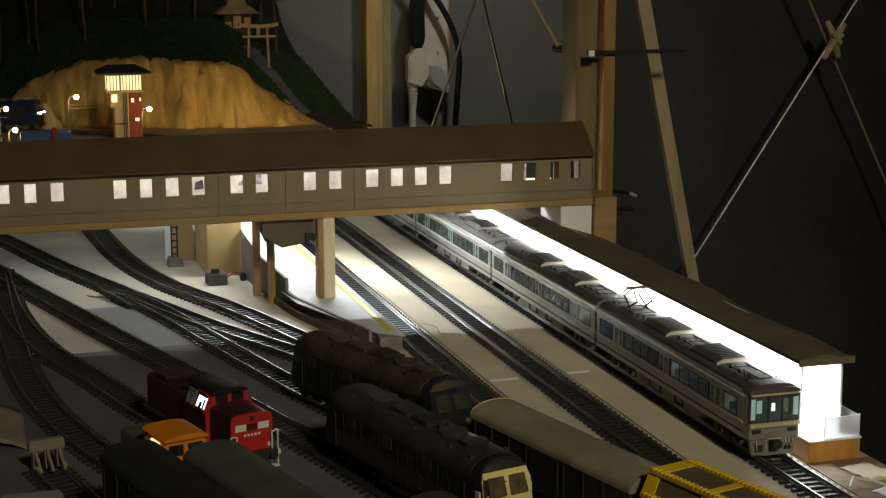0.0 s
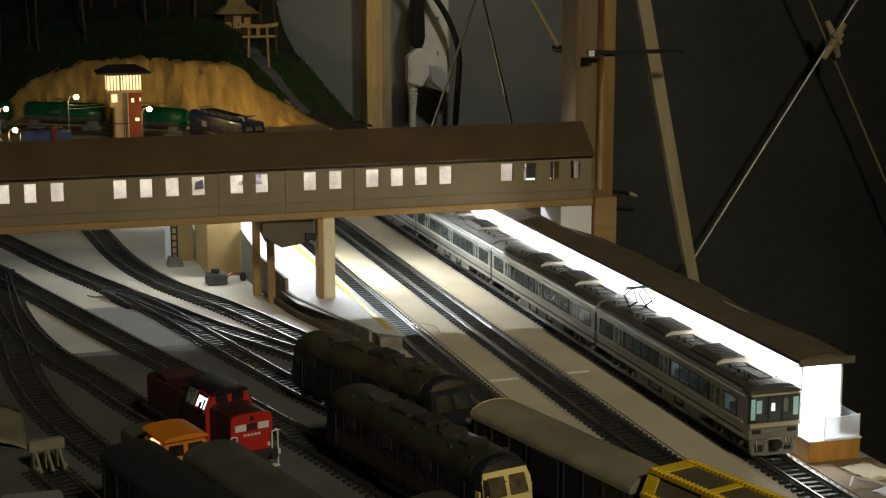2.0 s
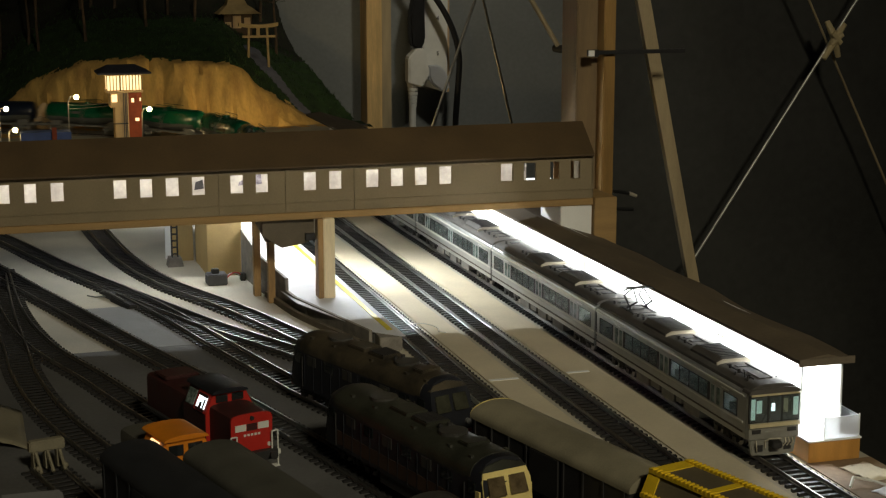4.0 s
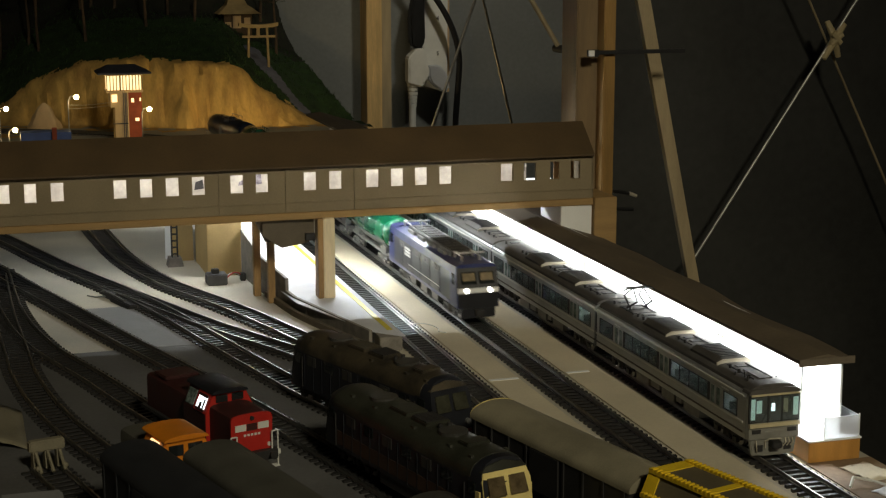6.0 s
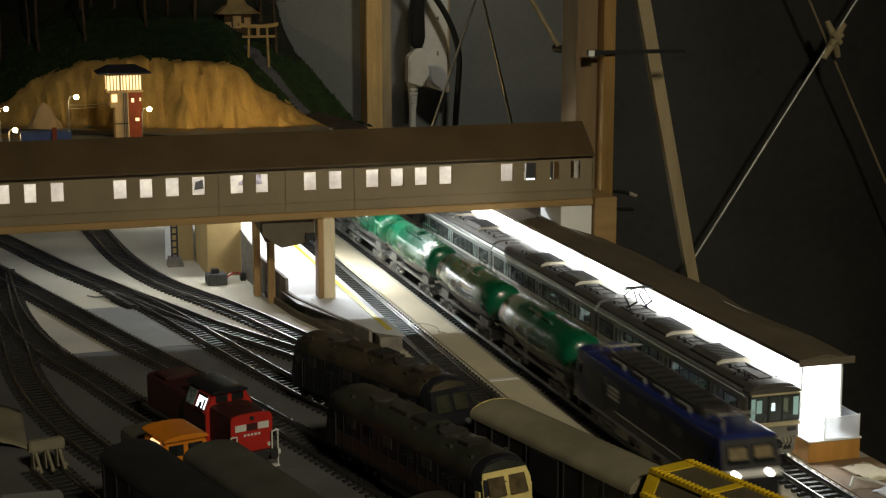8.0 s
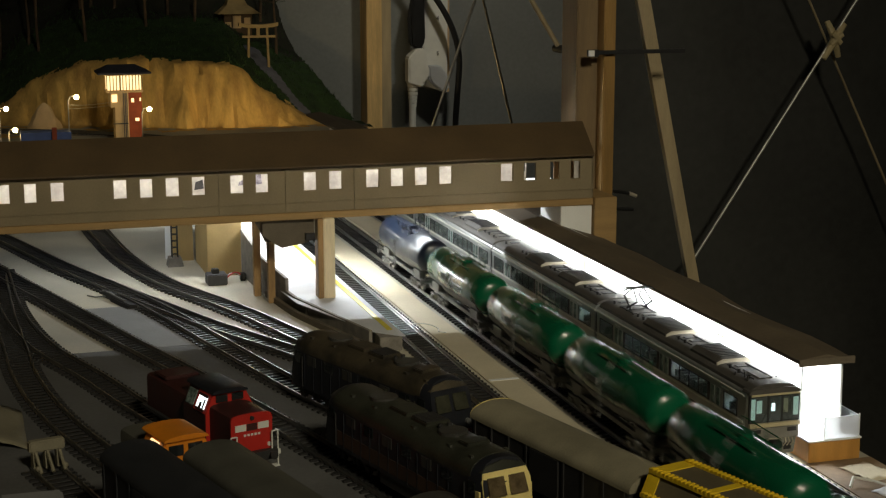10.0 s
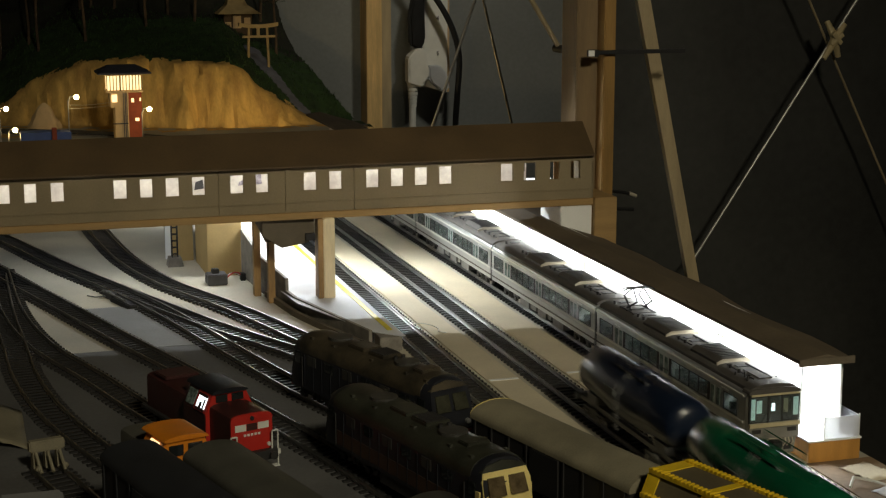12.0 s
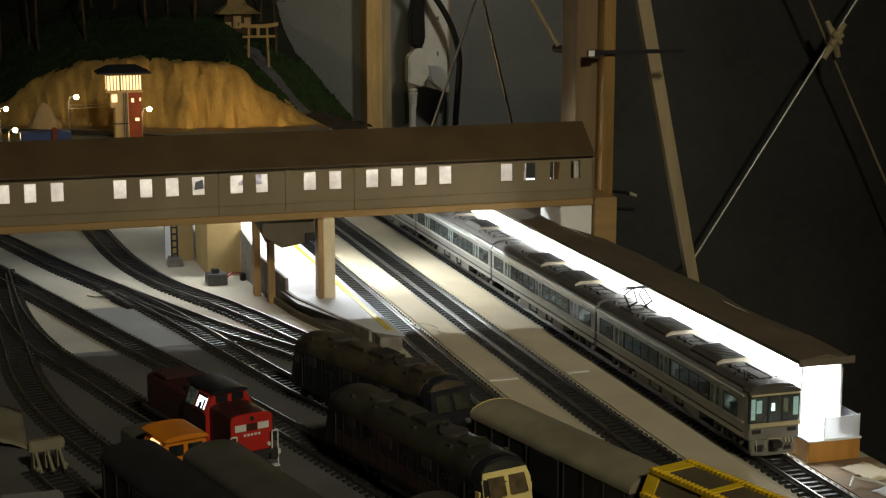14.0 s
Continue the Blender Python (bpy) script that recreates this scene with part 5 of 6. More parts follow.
for s in (-1, 1):
    bm = B()
    v = [bm.verts.new((s * (x + o), y, z)) for o in (0.0, 0.0005) for y, x, z in ((0.0165, 0.01655, 0.0305), (0.0338, 0.01655, 0.0305), (0.0338, 0.01130, 0.0425), (0.0165, 0.01130, 0.0425))]
    for f in ((0, 1, 2, 3), (7, 6, 5, 4), (0, 4, 5, 1), (1, 5, 6, 2), (2, 6, 7, 3), (3, 7, 4, 0)):
        bm.faces.new([v[i] for i in f])
    part("window_surround", bm, RED, cab, "bright red window surround")
bm = B()
prism(bm, [(a, b) for a, b in arch(0.0124, 0.0428, 0.0432, 0.0458, 8, 2.2)], -0.002, 0.0365)
part("cab_roof", bm, DARKLOCO, red, "dark rounded cab roof", smooth=True)
for x0, x1, m, lab in ((-0.0095, -0.0015, CAB_GLOW, "lit cab window"), (0.0015, 0.0095, SCREEN, "dark cab window")):
    bm = B()
    box(bm, x0, x1, 0.0335, 0.0350, 0.0368, 0.0415)
    part("cab_window", bm, SCREEN, cab)
for s in (-1, 1):
    bm = B()
    v = [bm.verts.new((s * (x + o), y, z)) for o in (0.0, 0.0006) for y, x, z in ((0.0040, 0.01600, 0.0320), (0.0150, 0.01600, 0.0320), (0.0150, 0.01205, 0.0408), (0.0040, 0.01205, 0.0408))]
    for f in ((0, 1, 2, 3), (7, 6, 5, 4), (0, 4, 5, 1), (1, 5, 6, 2), (2, 6, 7, 3), (3, 7, 4, 0)):
        bm.faces.new([v[i] for i in f])
    part("side_window", bm, PALEGLASS if s == 1 else SCREEN, cab, "pale grey-green window" if s == 1 else "")
    # the front side pane is emissive white on one side of the cab
    bm = B()
    v = [bm.verts.new((s * (x + o), y, z)) for o in (0.0004, 0.0009) for y, x, z in ((0.0195, 0.01600, 0.0320), (0.0310, 0.01600, 0.0320), (0.0310, 0.01205, 0.0408), (0.0195, 0.01205, 0.0408))]
    for f in ((0, 1, 2, 3), (7, 6, 5, 4), (0, 4, 5, 1), (1, 5, 6, 2), (2, 6, 7, 3), (3, 7, 4, 0)):
        bm.faces.new([v[i] for i in f])
    part("side_window", bm, CAB_GLOW if s == 1 else SCREEN, cab, "glowing white cab window" if s == 1 else "")
    for ya, yb, za, zb in ((0.0190, 0.0315, 0.0398, 0.0412), (0.0235, 0.0262, 0.0320, 0.0362), (0.0285, 0.0298, 0.0320, 0.0385), (0.0190, 0.0315, 0.0316, 0.0328)):
        bm = B()
        xa, xb = 0.0160 - (za - 0.0320) * 0.449, 0.0160 - (zb - 0.0320) * 0.449
        v = [bm.verts.new((s * (x + o), y, z)) for o in (0.0007, 0.0013) for y, x, z in ((ya, xa, za), (yb, xa, za), (yb, xb, zb), (ya, xb, zb))]
        for f in ((0, 1, 2, 3), (7, 6, 5, 4), (0, 4, 5, 1), (1, 5, 6, 2), (2, 6, 7, 3), (3, 7, 4, 0)):
            bm.faces.new([v[i] for i in f])
        part("window_bar", bm, MAROON, cab)
bm = B()
box(bm, -0.0165, 0.0165, -0.0690, 0.0695, 0.0100, 0.0120)
part("running_board", bm, BLACK, red)
bm = B()
box(bm, -0.0168, 0.0168, 0.0690, 0.0705, 0.0090, 0.0122)
part("front_beam", bm, LIGHTSTRIPE, red, "pale front beam")
for x in (-0.0160, -0.0120, 0.0120, 0.0160):
    for e in (1,):
        bm = B()
        rod(bm, (x, e * 0.0685, 0.0120), (x, e * 0.0685, 0.0240), 0.0005, 6)
        part("handrail", bm, LIGHTSTRIPE, red)
for e in (1,):
    for s in (-1, 1):
        bm = B()
        rod(bm, (s * 0.0120, e * 0.0685, 0.0240), (s * 0.0160, e * 0.0685, 0.0240), 0.0005, 6)
        box(bm, *sorted((s * 0.0125, s * 0.0165)), *sorted((e * 0.066, e * 0.070)), 0.0010, 0.0018)
        rod(bm, (s * 0.0160, e * 0.0685, 0.0012), (s * 0.0160, e * 0.0685, 0.0120), 0.0005, 6)
        part("step", bm, LIGHTSTRIPE, red)
buffers(red, 0.0695, 0.0105, 1)
bogie(red, -0.040, BLACK, 0.025)
bogie(red, 0.040, BLACK, 0.025)

# small orange shunter
ora = thing("shunting_locomotive", "small orange shunter with a dim lit cab", "locomotive")
ora.matrix_basis = on_rails(-0.3740, 0.048, 16)
bm = B()
prism(bm, [(-0.0160, 0.0110), (-0.0160, 0.0290), (-0.0120, 0.0385), (0.0120, 0.0385), (0.0160, 0.0290), (0.0160, 0.0110)], -0.006, 0.022)
ocab = part("cab", bm, ORANGE, ora, "orange cab", bevel=0.0006)
bm = B()
prism(bm, arch(0.0140, 0.0383, 0.0388, 0.0415, 8, 2.2), -0.009, 0.024)
part("cab_roof", bm, ORANGE, ora, smooth=True)
bm = B()
prism(bm, arch(0.0130, 0.0110, 0.0260, 0.0300, 8, 3), -0.046, -0.006)
part("bonnet", bm, DUNROOF, ora, "dull brown bonnet", smooth=True)
for x0, x1 in ((-0.0105, -0.0015), (0.0015, 0.0105)):
    bm = B()
    box(bm, x0, x1, 0.0215, 0.0226, 0.0290, 0.0355)
    part("windscreen", bm, SCREEN, ocab)
for s in (-1, 1):
    bm = B()
    v = [bm.verts.new((s * (x + o), y, z)) for o in (0.0, 0.0006) for y, x, z in ((0.004, 0.01605, 0.0295), (0.016, 0.01605, 0.0295), (0.016, 0.0132, 0.0365), (0.004, 0.0132, 0.0365))]
    for f in ((0, 1, 2, 3), (7, 6, 5, 4), (0, 4, 5, 1), (1, 5, 6, 2), (2, 6, 7, 3), (3, 7, 4, 0)):
        bm.faces.new([v[i] for i in f])
    part("side_window", bm, LITWINDOW if s == 1 else SCREEN, ocab, "dim lit cab window" if s == 1 else "")
bm = B()
box(bm, -0.0150, 0.0150, -0.048, 0.028, 0.0080, 0.0110)
part("frame", bm, BLACK, ora)
buffers(ora, 0.028, 0.0100, 1)
for y in (-0.026, 0.012):
    w = new("wheelset", WHEEL)
    w.parent, w.location = ora, (0, y, 0)


def van(label, L, roofm, sidem, zt=0.0460, hw=0.0172, ribs=0, end=None):
    wag = thing("covered_wagon", label, "wagon", "wagons in the yard")
    bm = B()
    box(bm, -hw, hw, -L, L, 0.0105, zt - 0.0085)
    part("body", bm, sidem, wag, bevel=0.0004)
    bm = B()
    prism(bm, [(a * 1.03, b) for a, b in arch(hw, zt - 0.0092, zt - 0.0075, zt, 14, 2.0)], -L - 0.001, L + 0.001)
    part("roof", bm, roofm, wag, "rounded roof", smooth=True)
    if end:
        for e in (-1,):
            bm = B()
            prism(bm, [(a * 1.015, b + 0.0003) for a, b in arch(hw, zt - 0.0092, zt - 0.0075, zt, 14, 2.0)], *sorted((e * (L + 0.0008), e * (L + 0.0016))))
            part("roof_edge", bm, end, wag, smooth=True)
    for s in (-1, 1):
        for k in range(ribs):
            y = -L + 0.004 + k * (2 * L - 0.008) / (ribs - 1)
            bm = B()
            strip_box(bm, hw, y - 0.0008, y + 0.0008, 0.0108, zt - 0.0090, s, 0.0007)
            part("rib", bm, sidem, wag)
        bm = B()
        strip_box(bm, hw, -0.014, 0.014, 0.0120, zt - 0.0098, s, 0.0010)
        part("door", bm, sidem, wag)
    bm = B()
    box(bm, -0.0130, 0.0130, -L, L, 0.0080, 0.0105)
    part("frame", bm, BLACK, wag)
    for e in (-1, 1):
        buffers(wag, L, 0.0105, e)
    bm = B()
    for k, (w, h) in enumerate(((0.004, 0.004), (0.0015, 0.006), (0.004, 0.005), (0.003, 0.004))):
        box(bm, -hw - 0.0011, -hw + 0.0004, L * 0.35 + k * 0.0055, L * 0.35 + k * 0.0055 + w, 0.0200, 0.0200 + h)
    if end:
        part("lettering_bars", bm, GREYFRAME, wag, "faint pale lettering bars")
    else:
        bm.free()
    for y in (-L * 0.62, L * 0.62):
        bogie(wag, y, BLACK, 0.020)
    return wag


van("long beige-roofed covered wagon behind the black engine", 0.0780, BEIGE, BLACK, 0.0455, ribs=9, end=CREAM).matrix_basis = on_rails(-0.1590, -0.0490, 14)
van("dull dark-roofed covered wagon beside the orange shunter", 0.0620, DUNROOF, BLACK, 0.0500, ribs=7).matrix_basis = on_rails(-0.3430, -0.0770, 14.5)
van("black covered wagon standing beside another wagon", 0.0620, SOOT, SOOT, 0.0490, ribs=7).matrix_basis = on_rails(-0.3860, -0.0600, 15)
van("dark roofed wagon ahead of the red shunter", 0.0500, LOCOROOF, BLACK, 0.0440, ribs=7).matrix_basis = on_rails(-0.2500, -0.1640, 16)
track("siding under the black wagon", [(-0.405, 0.00), (-0.385, -0.075), (-0.35, -0.20)], near=(-0.02, 0.02))

# yellow framed hopper wagon
hop = thing("hopper_wagon", "yellow framed wagon with ribbed edges and dark roof panels", "wagon", "wagons in the yard")
hop.matrix_basis = on_rails(-0.1195, -0.1960, 15.5)
L = 0.064
PROF = [(-0.0180, 0.0105), (-0.0180, 0.0400), (-0.0122, 0.0522), (0.0122, 0.0522), (0.0180, 0.0400), (0.0180, 0.0105)]
bm = B()
prism(bm, [(a * 0.97, b - 0.0006) for a, b in PROF], -L + 0.001, L - 0.001)
part("body", bm, HOPPER, hop, "brown-grey panels")
for y in (-L - 0.001, -L / 3 - 0.0025, L / 3 - 0.0025, L - 0.005):
    bm = B()
    inner = [(a * 0.90, 0.0105 + (b - 0.0105) * 0.93) for a, b in PROF]
    r = [[bm.verts.new((u, yy, w)) for u, w in ring] for yy in (y, y + (0.009 if y < -L else 0.005)) for ring in (PROF, inner)]
    for k in range(5):
        bm.faces.new((r[0][k], r[0][k + 1], r[2][k + 1], r[2][k]))
        bm.faces.new((r[0][k], r[1][k], r[1][k + 1], r[0][k + 1]))
        bm.faces.new((r[2][k], r[2][k + 1], r[3][k + 1], r[3][k]))
        bm.faces.new((r[1][k], r[3][k], r[3][k + 1], r[1][k + 1]))
    part("hoop", bm, WAGONYELLOW, hop, "bright yellow hoop")
for x, z in ((-0.0180, 0.0400), (-0.0122, 0.0522), (0.0122, 0.0522), (0.0180, 0.0400), (-0.0180, 0.0125), (0.0180, 0.0125)):
    bm = B()
    box(bm, x - 0.0017, x + 0.0017, -L, L, z - 0.0016, z + 0.0008)
    part("long_rail", bm, WAGONYELLOW, hop, "bright yellow rail")
    if z > 0.02:
        bm = B()
        for k in range(40):
            y = -L + 0.003 + k * (2 * L - 0.006) / 39
            box(bm, x - 0.0019, x + 0.0019, y - 0.0006, y + 0.0006, z - 0.0006, z + 0.0013)
        tagged(part("rail_teeth", bm, WAGONYELLOW, hop), kind="stuff")
bm = B()
box(bm, -0.0130, 0.0130, -L, L, 0.0075, 0.0105)
part("frame", bm, BLACK, hop)
for e in (-1, 1):
    buffers(hop, L, 0.0105, e)
for y in (-0.040, 0.040):
    bogie(hop, y, BLACK, 0.020)

# buffer stop and its stub of track
stop = thing("buffer_stop", "weathered beige buffer stop at the end of a stub track", "buffer stop")
stop.matrix_basis = pose(-0.4425, 0.1180, 0, 0, 0, 180 + 14)
bm = B()
box(bm, -0.0112, 0.0112, -0.0030, 0.0030, 0.0150, 0.0222)
part("beam", bm, BEIGE, stop, bevel=0.0008)
for x in (-0.0075, 0.0, 0.0075):
    bm = B()
    v = prism(bm, [(-0.003, 0.0040), (0.003, 0.0040), (0.002, 0.0150), (-0.002, 0.0150)], x - 0.0016, x + 0.0016, axis="x")
    part("post", bm, BEIGE, stop)
    bm = B()
    rod(bm, (x, 0.003, 0.0150), (x, 0.014, 0.0050), 0.0011, 6)
    part("brace", bm, BEIGE, stop)
for x in (-0.0085, 0.0085):
    bm = B()
    lathe(bm, [(0.0085, 0.0006, 0), (0.0095, 0.0018, 0), (0.0115, 0.0018, 0), (0.0125, 0.0006, 0)], 12)
    o = part("bolt", bm, BEIGE, stop, smooth=True)
    o.location = (x, 0, 0.0070)
track("short stub track behind the buffer stop", [(-0.4435, 0.119), (-0.433, 0.079), (-0.423, 0.039)], near=(-1, 1))
bm = B()
n = 8
g = [[bm.verts.new((-0.492 + 0.040 * u / n, 0.185 + 0.090 * q / n - 0.020 * (u / n), 0.0004 + 0.011 * max(0.0, 1 - u / n) + 0.0030 * abs(noise.noise((u * 0.6, q * 0.6, 3.0))))) for u in range(n + 1)] for q in range(n + 1)]
for q in range(n):
    for u in range(n):
        bm.faces.new((g[q][u], g[q][u + 1], g[q + 1][u + 1], g[q + 1][u]))
o = solid("paper_scrap", bm, BEIGE, "creased dull paper at the layout edge", "paper", smooth=True)
o.modifiers.new("thick", "SOLIDIFY").thickness = 0.0005
bm = B()
box(bm, -0.497, -0.4795, 0.05, 0.13, 0.0, 0.035)
solid("timber_edge", bm, WOOD, "pine batten at the layout edge", "batten", bevel=0.0008)
bm = B()
box(bm, -0.474, -0.440, -0.03, 0.0, 0.0, 0.030)
solid("card_box", bm, GREYCARD, "grey card box beside the yard", "box", bevel=0.0015)

# point motor, cable, signal mast beside the stairs
pm = thing("point_motor", "grey point motor box with red and black wires", "point motor")
bm = B()
box(bm, -0.263, -0.244, 0.624, 0.642, 0.0, 0.0105)
part("case", bm, DARKGREY, pm, bevel=0.0008)
bm = B()
box(bm, -0.258, -0.251, 0.630, 0.637, 0.0105, 0.0150)
part("lever", bm, BLACK, pm, bevel=0.0005)
for k, m in enumerate((RED, LIGHTSTRIPE, BLACK)):
    bm = B()
    tube(bm, bezier((-0.244, 0.630 + k * 0.003, 0.006), (-0.236, 0.632 + k * 0.003, 0.013), (-0.232, 0.640, 0.009 - k * 0.002), (-0.226, 0.642 + k * 0.002, 0.004), 10), 0.0008, 6)
    part("wire", bm, m, pm)
bm = B()
box(bm, -0.229, -0.224, 0.638, 0.646, 0.0, 0.0075)
part("plug", bm, BLACK, pm, bevel=0.0005)
mast = thing("lattice_mast", "dark lattice catenary mast on a stone foot", "mast")
bm = B()
prism(bm, [(-0.288, 0.0), (-0.272, 0.0), (-0.274, 0.009), (-0.286, 0.009)], 0.723, 0.739)
part("foot", bm, STONE, mast)
for x in (-0.2828, -0.2772):
    for y in (0.7285, 0.7335):
        bm = B()
        rod(bm, (x, y, 0.009), (x, y, 0.078), 0.0006, 6)
        part("upright", bm, BLACK, mast)
for k in range(10):
    bm = B()
    z = 0.012 + k * 0.0068
    rod(bm, (-0.2828, 0.7285, z), (-0.2772, 0.7285, z), 0.0005, 6)
    rod(bm, (-0.2828, 0.7335, z), (-0.2772, 0.7335, z), 0.0005, 6)
    part("rung", bm, BLACK, mast)
dc = thing("decoupler", "dark point machine with bent rods lying beside the yard track", "point machine")
bm = B()
prism(bm, [(-0.007, 0.0), (0.007, 0.0), (0.0045, 0.0034), (-0.0045, 0.0040)], -0.030, 0.012)
part("cover", bm, BLACK, dc, bevel=0.0008)
bm = B()
prism(bm, [(-0.005, 0.0), (0.005, 0.0), (0.004, 0.0050), (-0.003, 0.0056)], 0.014, 0.034)
part("motor_case", bm, DARKGREY, dc, bevel=0.0008)
bm = B()
tube(bm, [(-0.002, -0.012, 0.0042), (-0.003, 0.020, 0.0060), (0.000, 0.044, 0.0030), (0.006, 0.050, 0.0012)], 0.0010, 8)
tube(bm, [(0.003, -0.030, 0.0020), (0.008, -0.040, 0.0012), (0.010, -0.046, 0.0010)], 0.0008, 8)
tube(bm, [(-0.005, 0.026, 0.0020), (-0.012, 0.032, 0.0010), (-0.016, 0.042, 0.0010)], 0.0007, 8)
part("rod", bm, GREYFRAME, dc)
dc.matrix_basis = pose(-0.3495, 0.578, 0, 0, 0, 17)
# loose wires and marks on the boards
bm = B()
tube(bm, bezier((-0.128, 0.400, 0.006), (-0.118, 0.392, 0.009), (-0.108, 0.400, 0.005), (-0.103, 0.393, 0.002), 12) + [(-0.106, 0.384, 0.002), (-0.101, 0.378, 0.0018)], 0.0005, 6)
solid("loose_wire", bm, LIGHTSTRIPE, "thin pale loose wire between the tracks", "wire")
for x0, x1, y, lab in ((-0.1125, -0.0895, 0.231, "short pale painted line on the card strip"), (-0.0490, -0.0310, 0.234, "short white painted line on the card strip")):
    bm = B()
    box(bm, x0, x1, y - 0.002, y + 0.002, 0.0012, 0.0016)
    solid("painted_line", bm, WHITE, lab, "painted line", kind="structure")
bm = B()
tube(bm, [(0.019, -0.060, 0.003), (0.026, -0.052, 0.006), (0.037, -0.057, 0.004), (0.046, -0.072, 0.003), (0.060, -0.085, 0.002)], 0.0009, 6)
solid("loose_wire", bm, LIGHTSTRIPE, "thin white wire lying beside the platform", "wire")
for cx, cy, w, h, a, m in ((0.050, -0.075, 0.030, 0.032, 20, PLATFORM), (0.048, -0.034, 0.022, 0.030, 10, STRIP)):
    bm = B()
    n = 8
    g = [[bm.verts.new((u * w / n - w / 2, q * h / n - h / 2, 0.0010 + 0.0035 * abs(noise.noise((u * 0.5, q * 0.5, cx * 40))))) for u in range(n + 1)] for q in range(n + 1)]
    for q in range(n):
        for u in range(n):
            bm.faces.new((g[q][u], g[q][u + 1], g[q + 1][u + 1], g[q + 1][u]))
    o = solid("paper_scrap", bm, m, "crumpled pale paper lying beside the platform", "paper", smooth=True)
    o.matrix_basis = pose(cx, cy, 0, 0, 0, a)
    o.modifiers.new("thick", "SOLIDIFY").thickness = 0.0004


# ---- hillside ----
HILL = [(-0.75, 0.00), (-0.48, 0.008), (-0.40, 0.030), (-0.354, 0.070), (-0.264, 0.106), (-0.167, 0.117), (-0.118, 0.111), (-0.017, 0.106), (0.008, 0.095), (0.043, 0.056), (0.104, 0.020), (0.150, -0.004), (0.40, -0.02)]
FOOT = [(-0.75, 2.12), (-0.36, 2.00), (-0.22, 1.94), (-0.10, 1.885), (0.0, 1.865), (0.10, 1.865), (0.20, 1.90), (0.40, 1.95)]


def lerp(table, x):
    return float(np.interp(x, [a for a, b in table], [b for a, b in table]))


def hill_height(x, y):
    u = (y - lerp(FOOT, x)) / 0.075
    crag = 0.42 * noise.noise((x * 24, y * 7, 2.0)) + 0.24 * noise.noise((x * 65, y * 22, 5.0)) + 0.10 * noise.noise((x * 160, y * 80, 9.0))
    k = min(1.0, max(0.0, u + crag * (0.6 if 0 < u < 1.2 else 0)))
    h = lerp(HILL, x) * (k * k * (3 - 2 * k)) ** 0.8
    back = max(0.0, y - lerp(FOOT, x) - 0.075)
    rise = min(back, 0.30)
    wood = min(0.2, max(0.0, back - 0.285 - 0.04 * noise.noise((x * 6, 3.0, 1.0))))
    h += 2.2 * wood * min(1.0, max(0.0, (0.19 - x) / 0.03))
    h += rise * (0.26 + 0.25 * max(0.0, min(1.0, (x + 0.02) / 0.10)) * max(0.0, 1 - back / 0.5))
    edge = float(np.interp(x, [0.08, 0.133, 0.145, 0.171, 0.193, 0.227, 0.25], [0.34, 0.21, 0.147, 0.089, 0.04, -0.02, -0.05]))
    h = min(h, edge)
    return h + 0.003 * noise.noise((x * 40, y * 40, 0)), u


hill = thing("hillside", "model hillside with a sandy orange cliff and dark grass", "hill")
NX, NY = 190, 100
xs = [-0.75 + 1.04 * i / NX for i in range(NX + 1)]
yy = [1.84 + 0.60 * j / NY for j in range(NY + 1)]
grid = [[hill_height(x, y) for x in xs] for y in yy]
sheets = {"cliff": B(), "grass_slope": B(), "footpath": B(), "forest_floor": B()}
seen = {k: {} for k in sheets}
PATHLINE = [(0.054, 2.12), (0.066, 2.05), (0.093, 1.99), (0.125, 1.94), (0.162, 1.89), (0.19, 1.85)]


def near_path(x, y):
    best = 9
    for (ax, ay), (bx, by) in zip(PATHLINE, PATHLINE[1:]):
        dx, dy = bx - ax, by - ay
        t = max(0, min(1, ((x - ax) * dx + (y - ay) * dy) / (dx * dx + dy * dy)))
        best = min(best, math.hypot(x - ax - t * dx, y - ay - t * dy))
    return best


for j in range(NY):
    for i in range(NX):
        cx, cy = (xs[i] + xs[i + 1]) / 2, (yy[j] + yy[j + 1]) / 2
        if max(grid[j][i][0], grid[j][i + 1][0], grid[j + 1][i][0], grid[j + 1][i + 1][0]) < -0.004:
            continue
        u = grid[j][i][1]
        lim = 1.02 + 0.25 * noise.noise((cx * 50, cy * 50, 7))
        kind = "cliff" if u < lim and cx < 0.135 else "footpath" if near_path(cx, cy) < 0.016 else "forest_floor" if cy - lerp(FOOT, cx) > 0.30 + 0.08 * noise.noise((cx * 9, cy * 9, 4)) else "grass_slope"
        bm, had = sheets[kind], seen[kind]
        quad = []
        for jj, ii in ((j, i), (j, i + 1), (j + 1, i + 1), (j + 1, i)):
            if (jj, ii) not in had:
                had[(jj, ii)] = bm.verts.new((xs[ii], yy[jj], grid[jj][ii][0]))
            quad.append(had[(jj, ii)])
        bm.faces.new(quad)
for kind, m in (("cliff", SAND), ("grass_slope", GRASS), ("footpath", PATH), ("forest_floor", FOREST)):
    part(kind, sheets[kind], m, hill, smooth=True)
rng = random.Random(5)
verts, faces = [], []
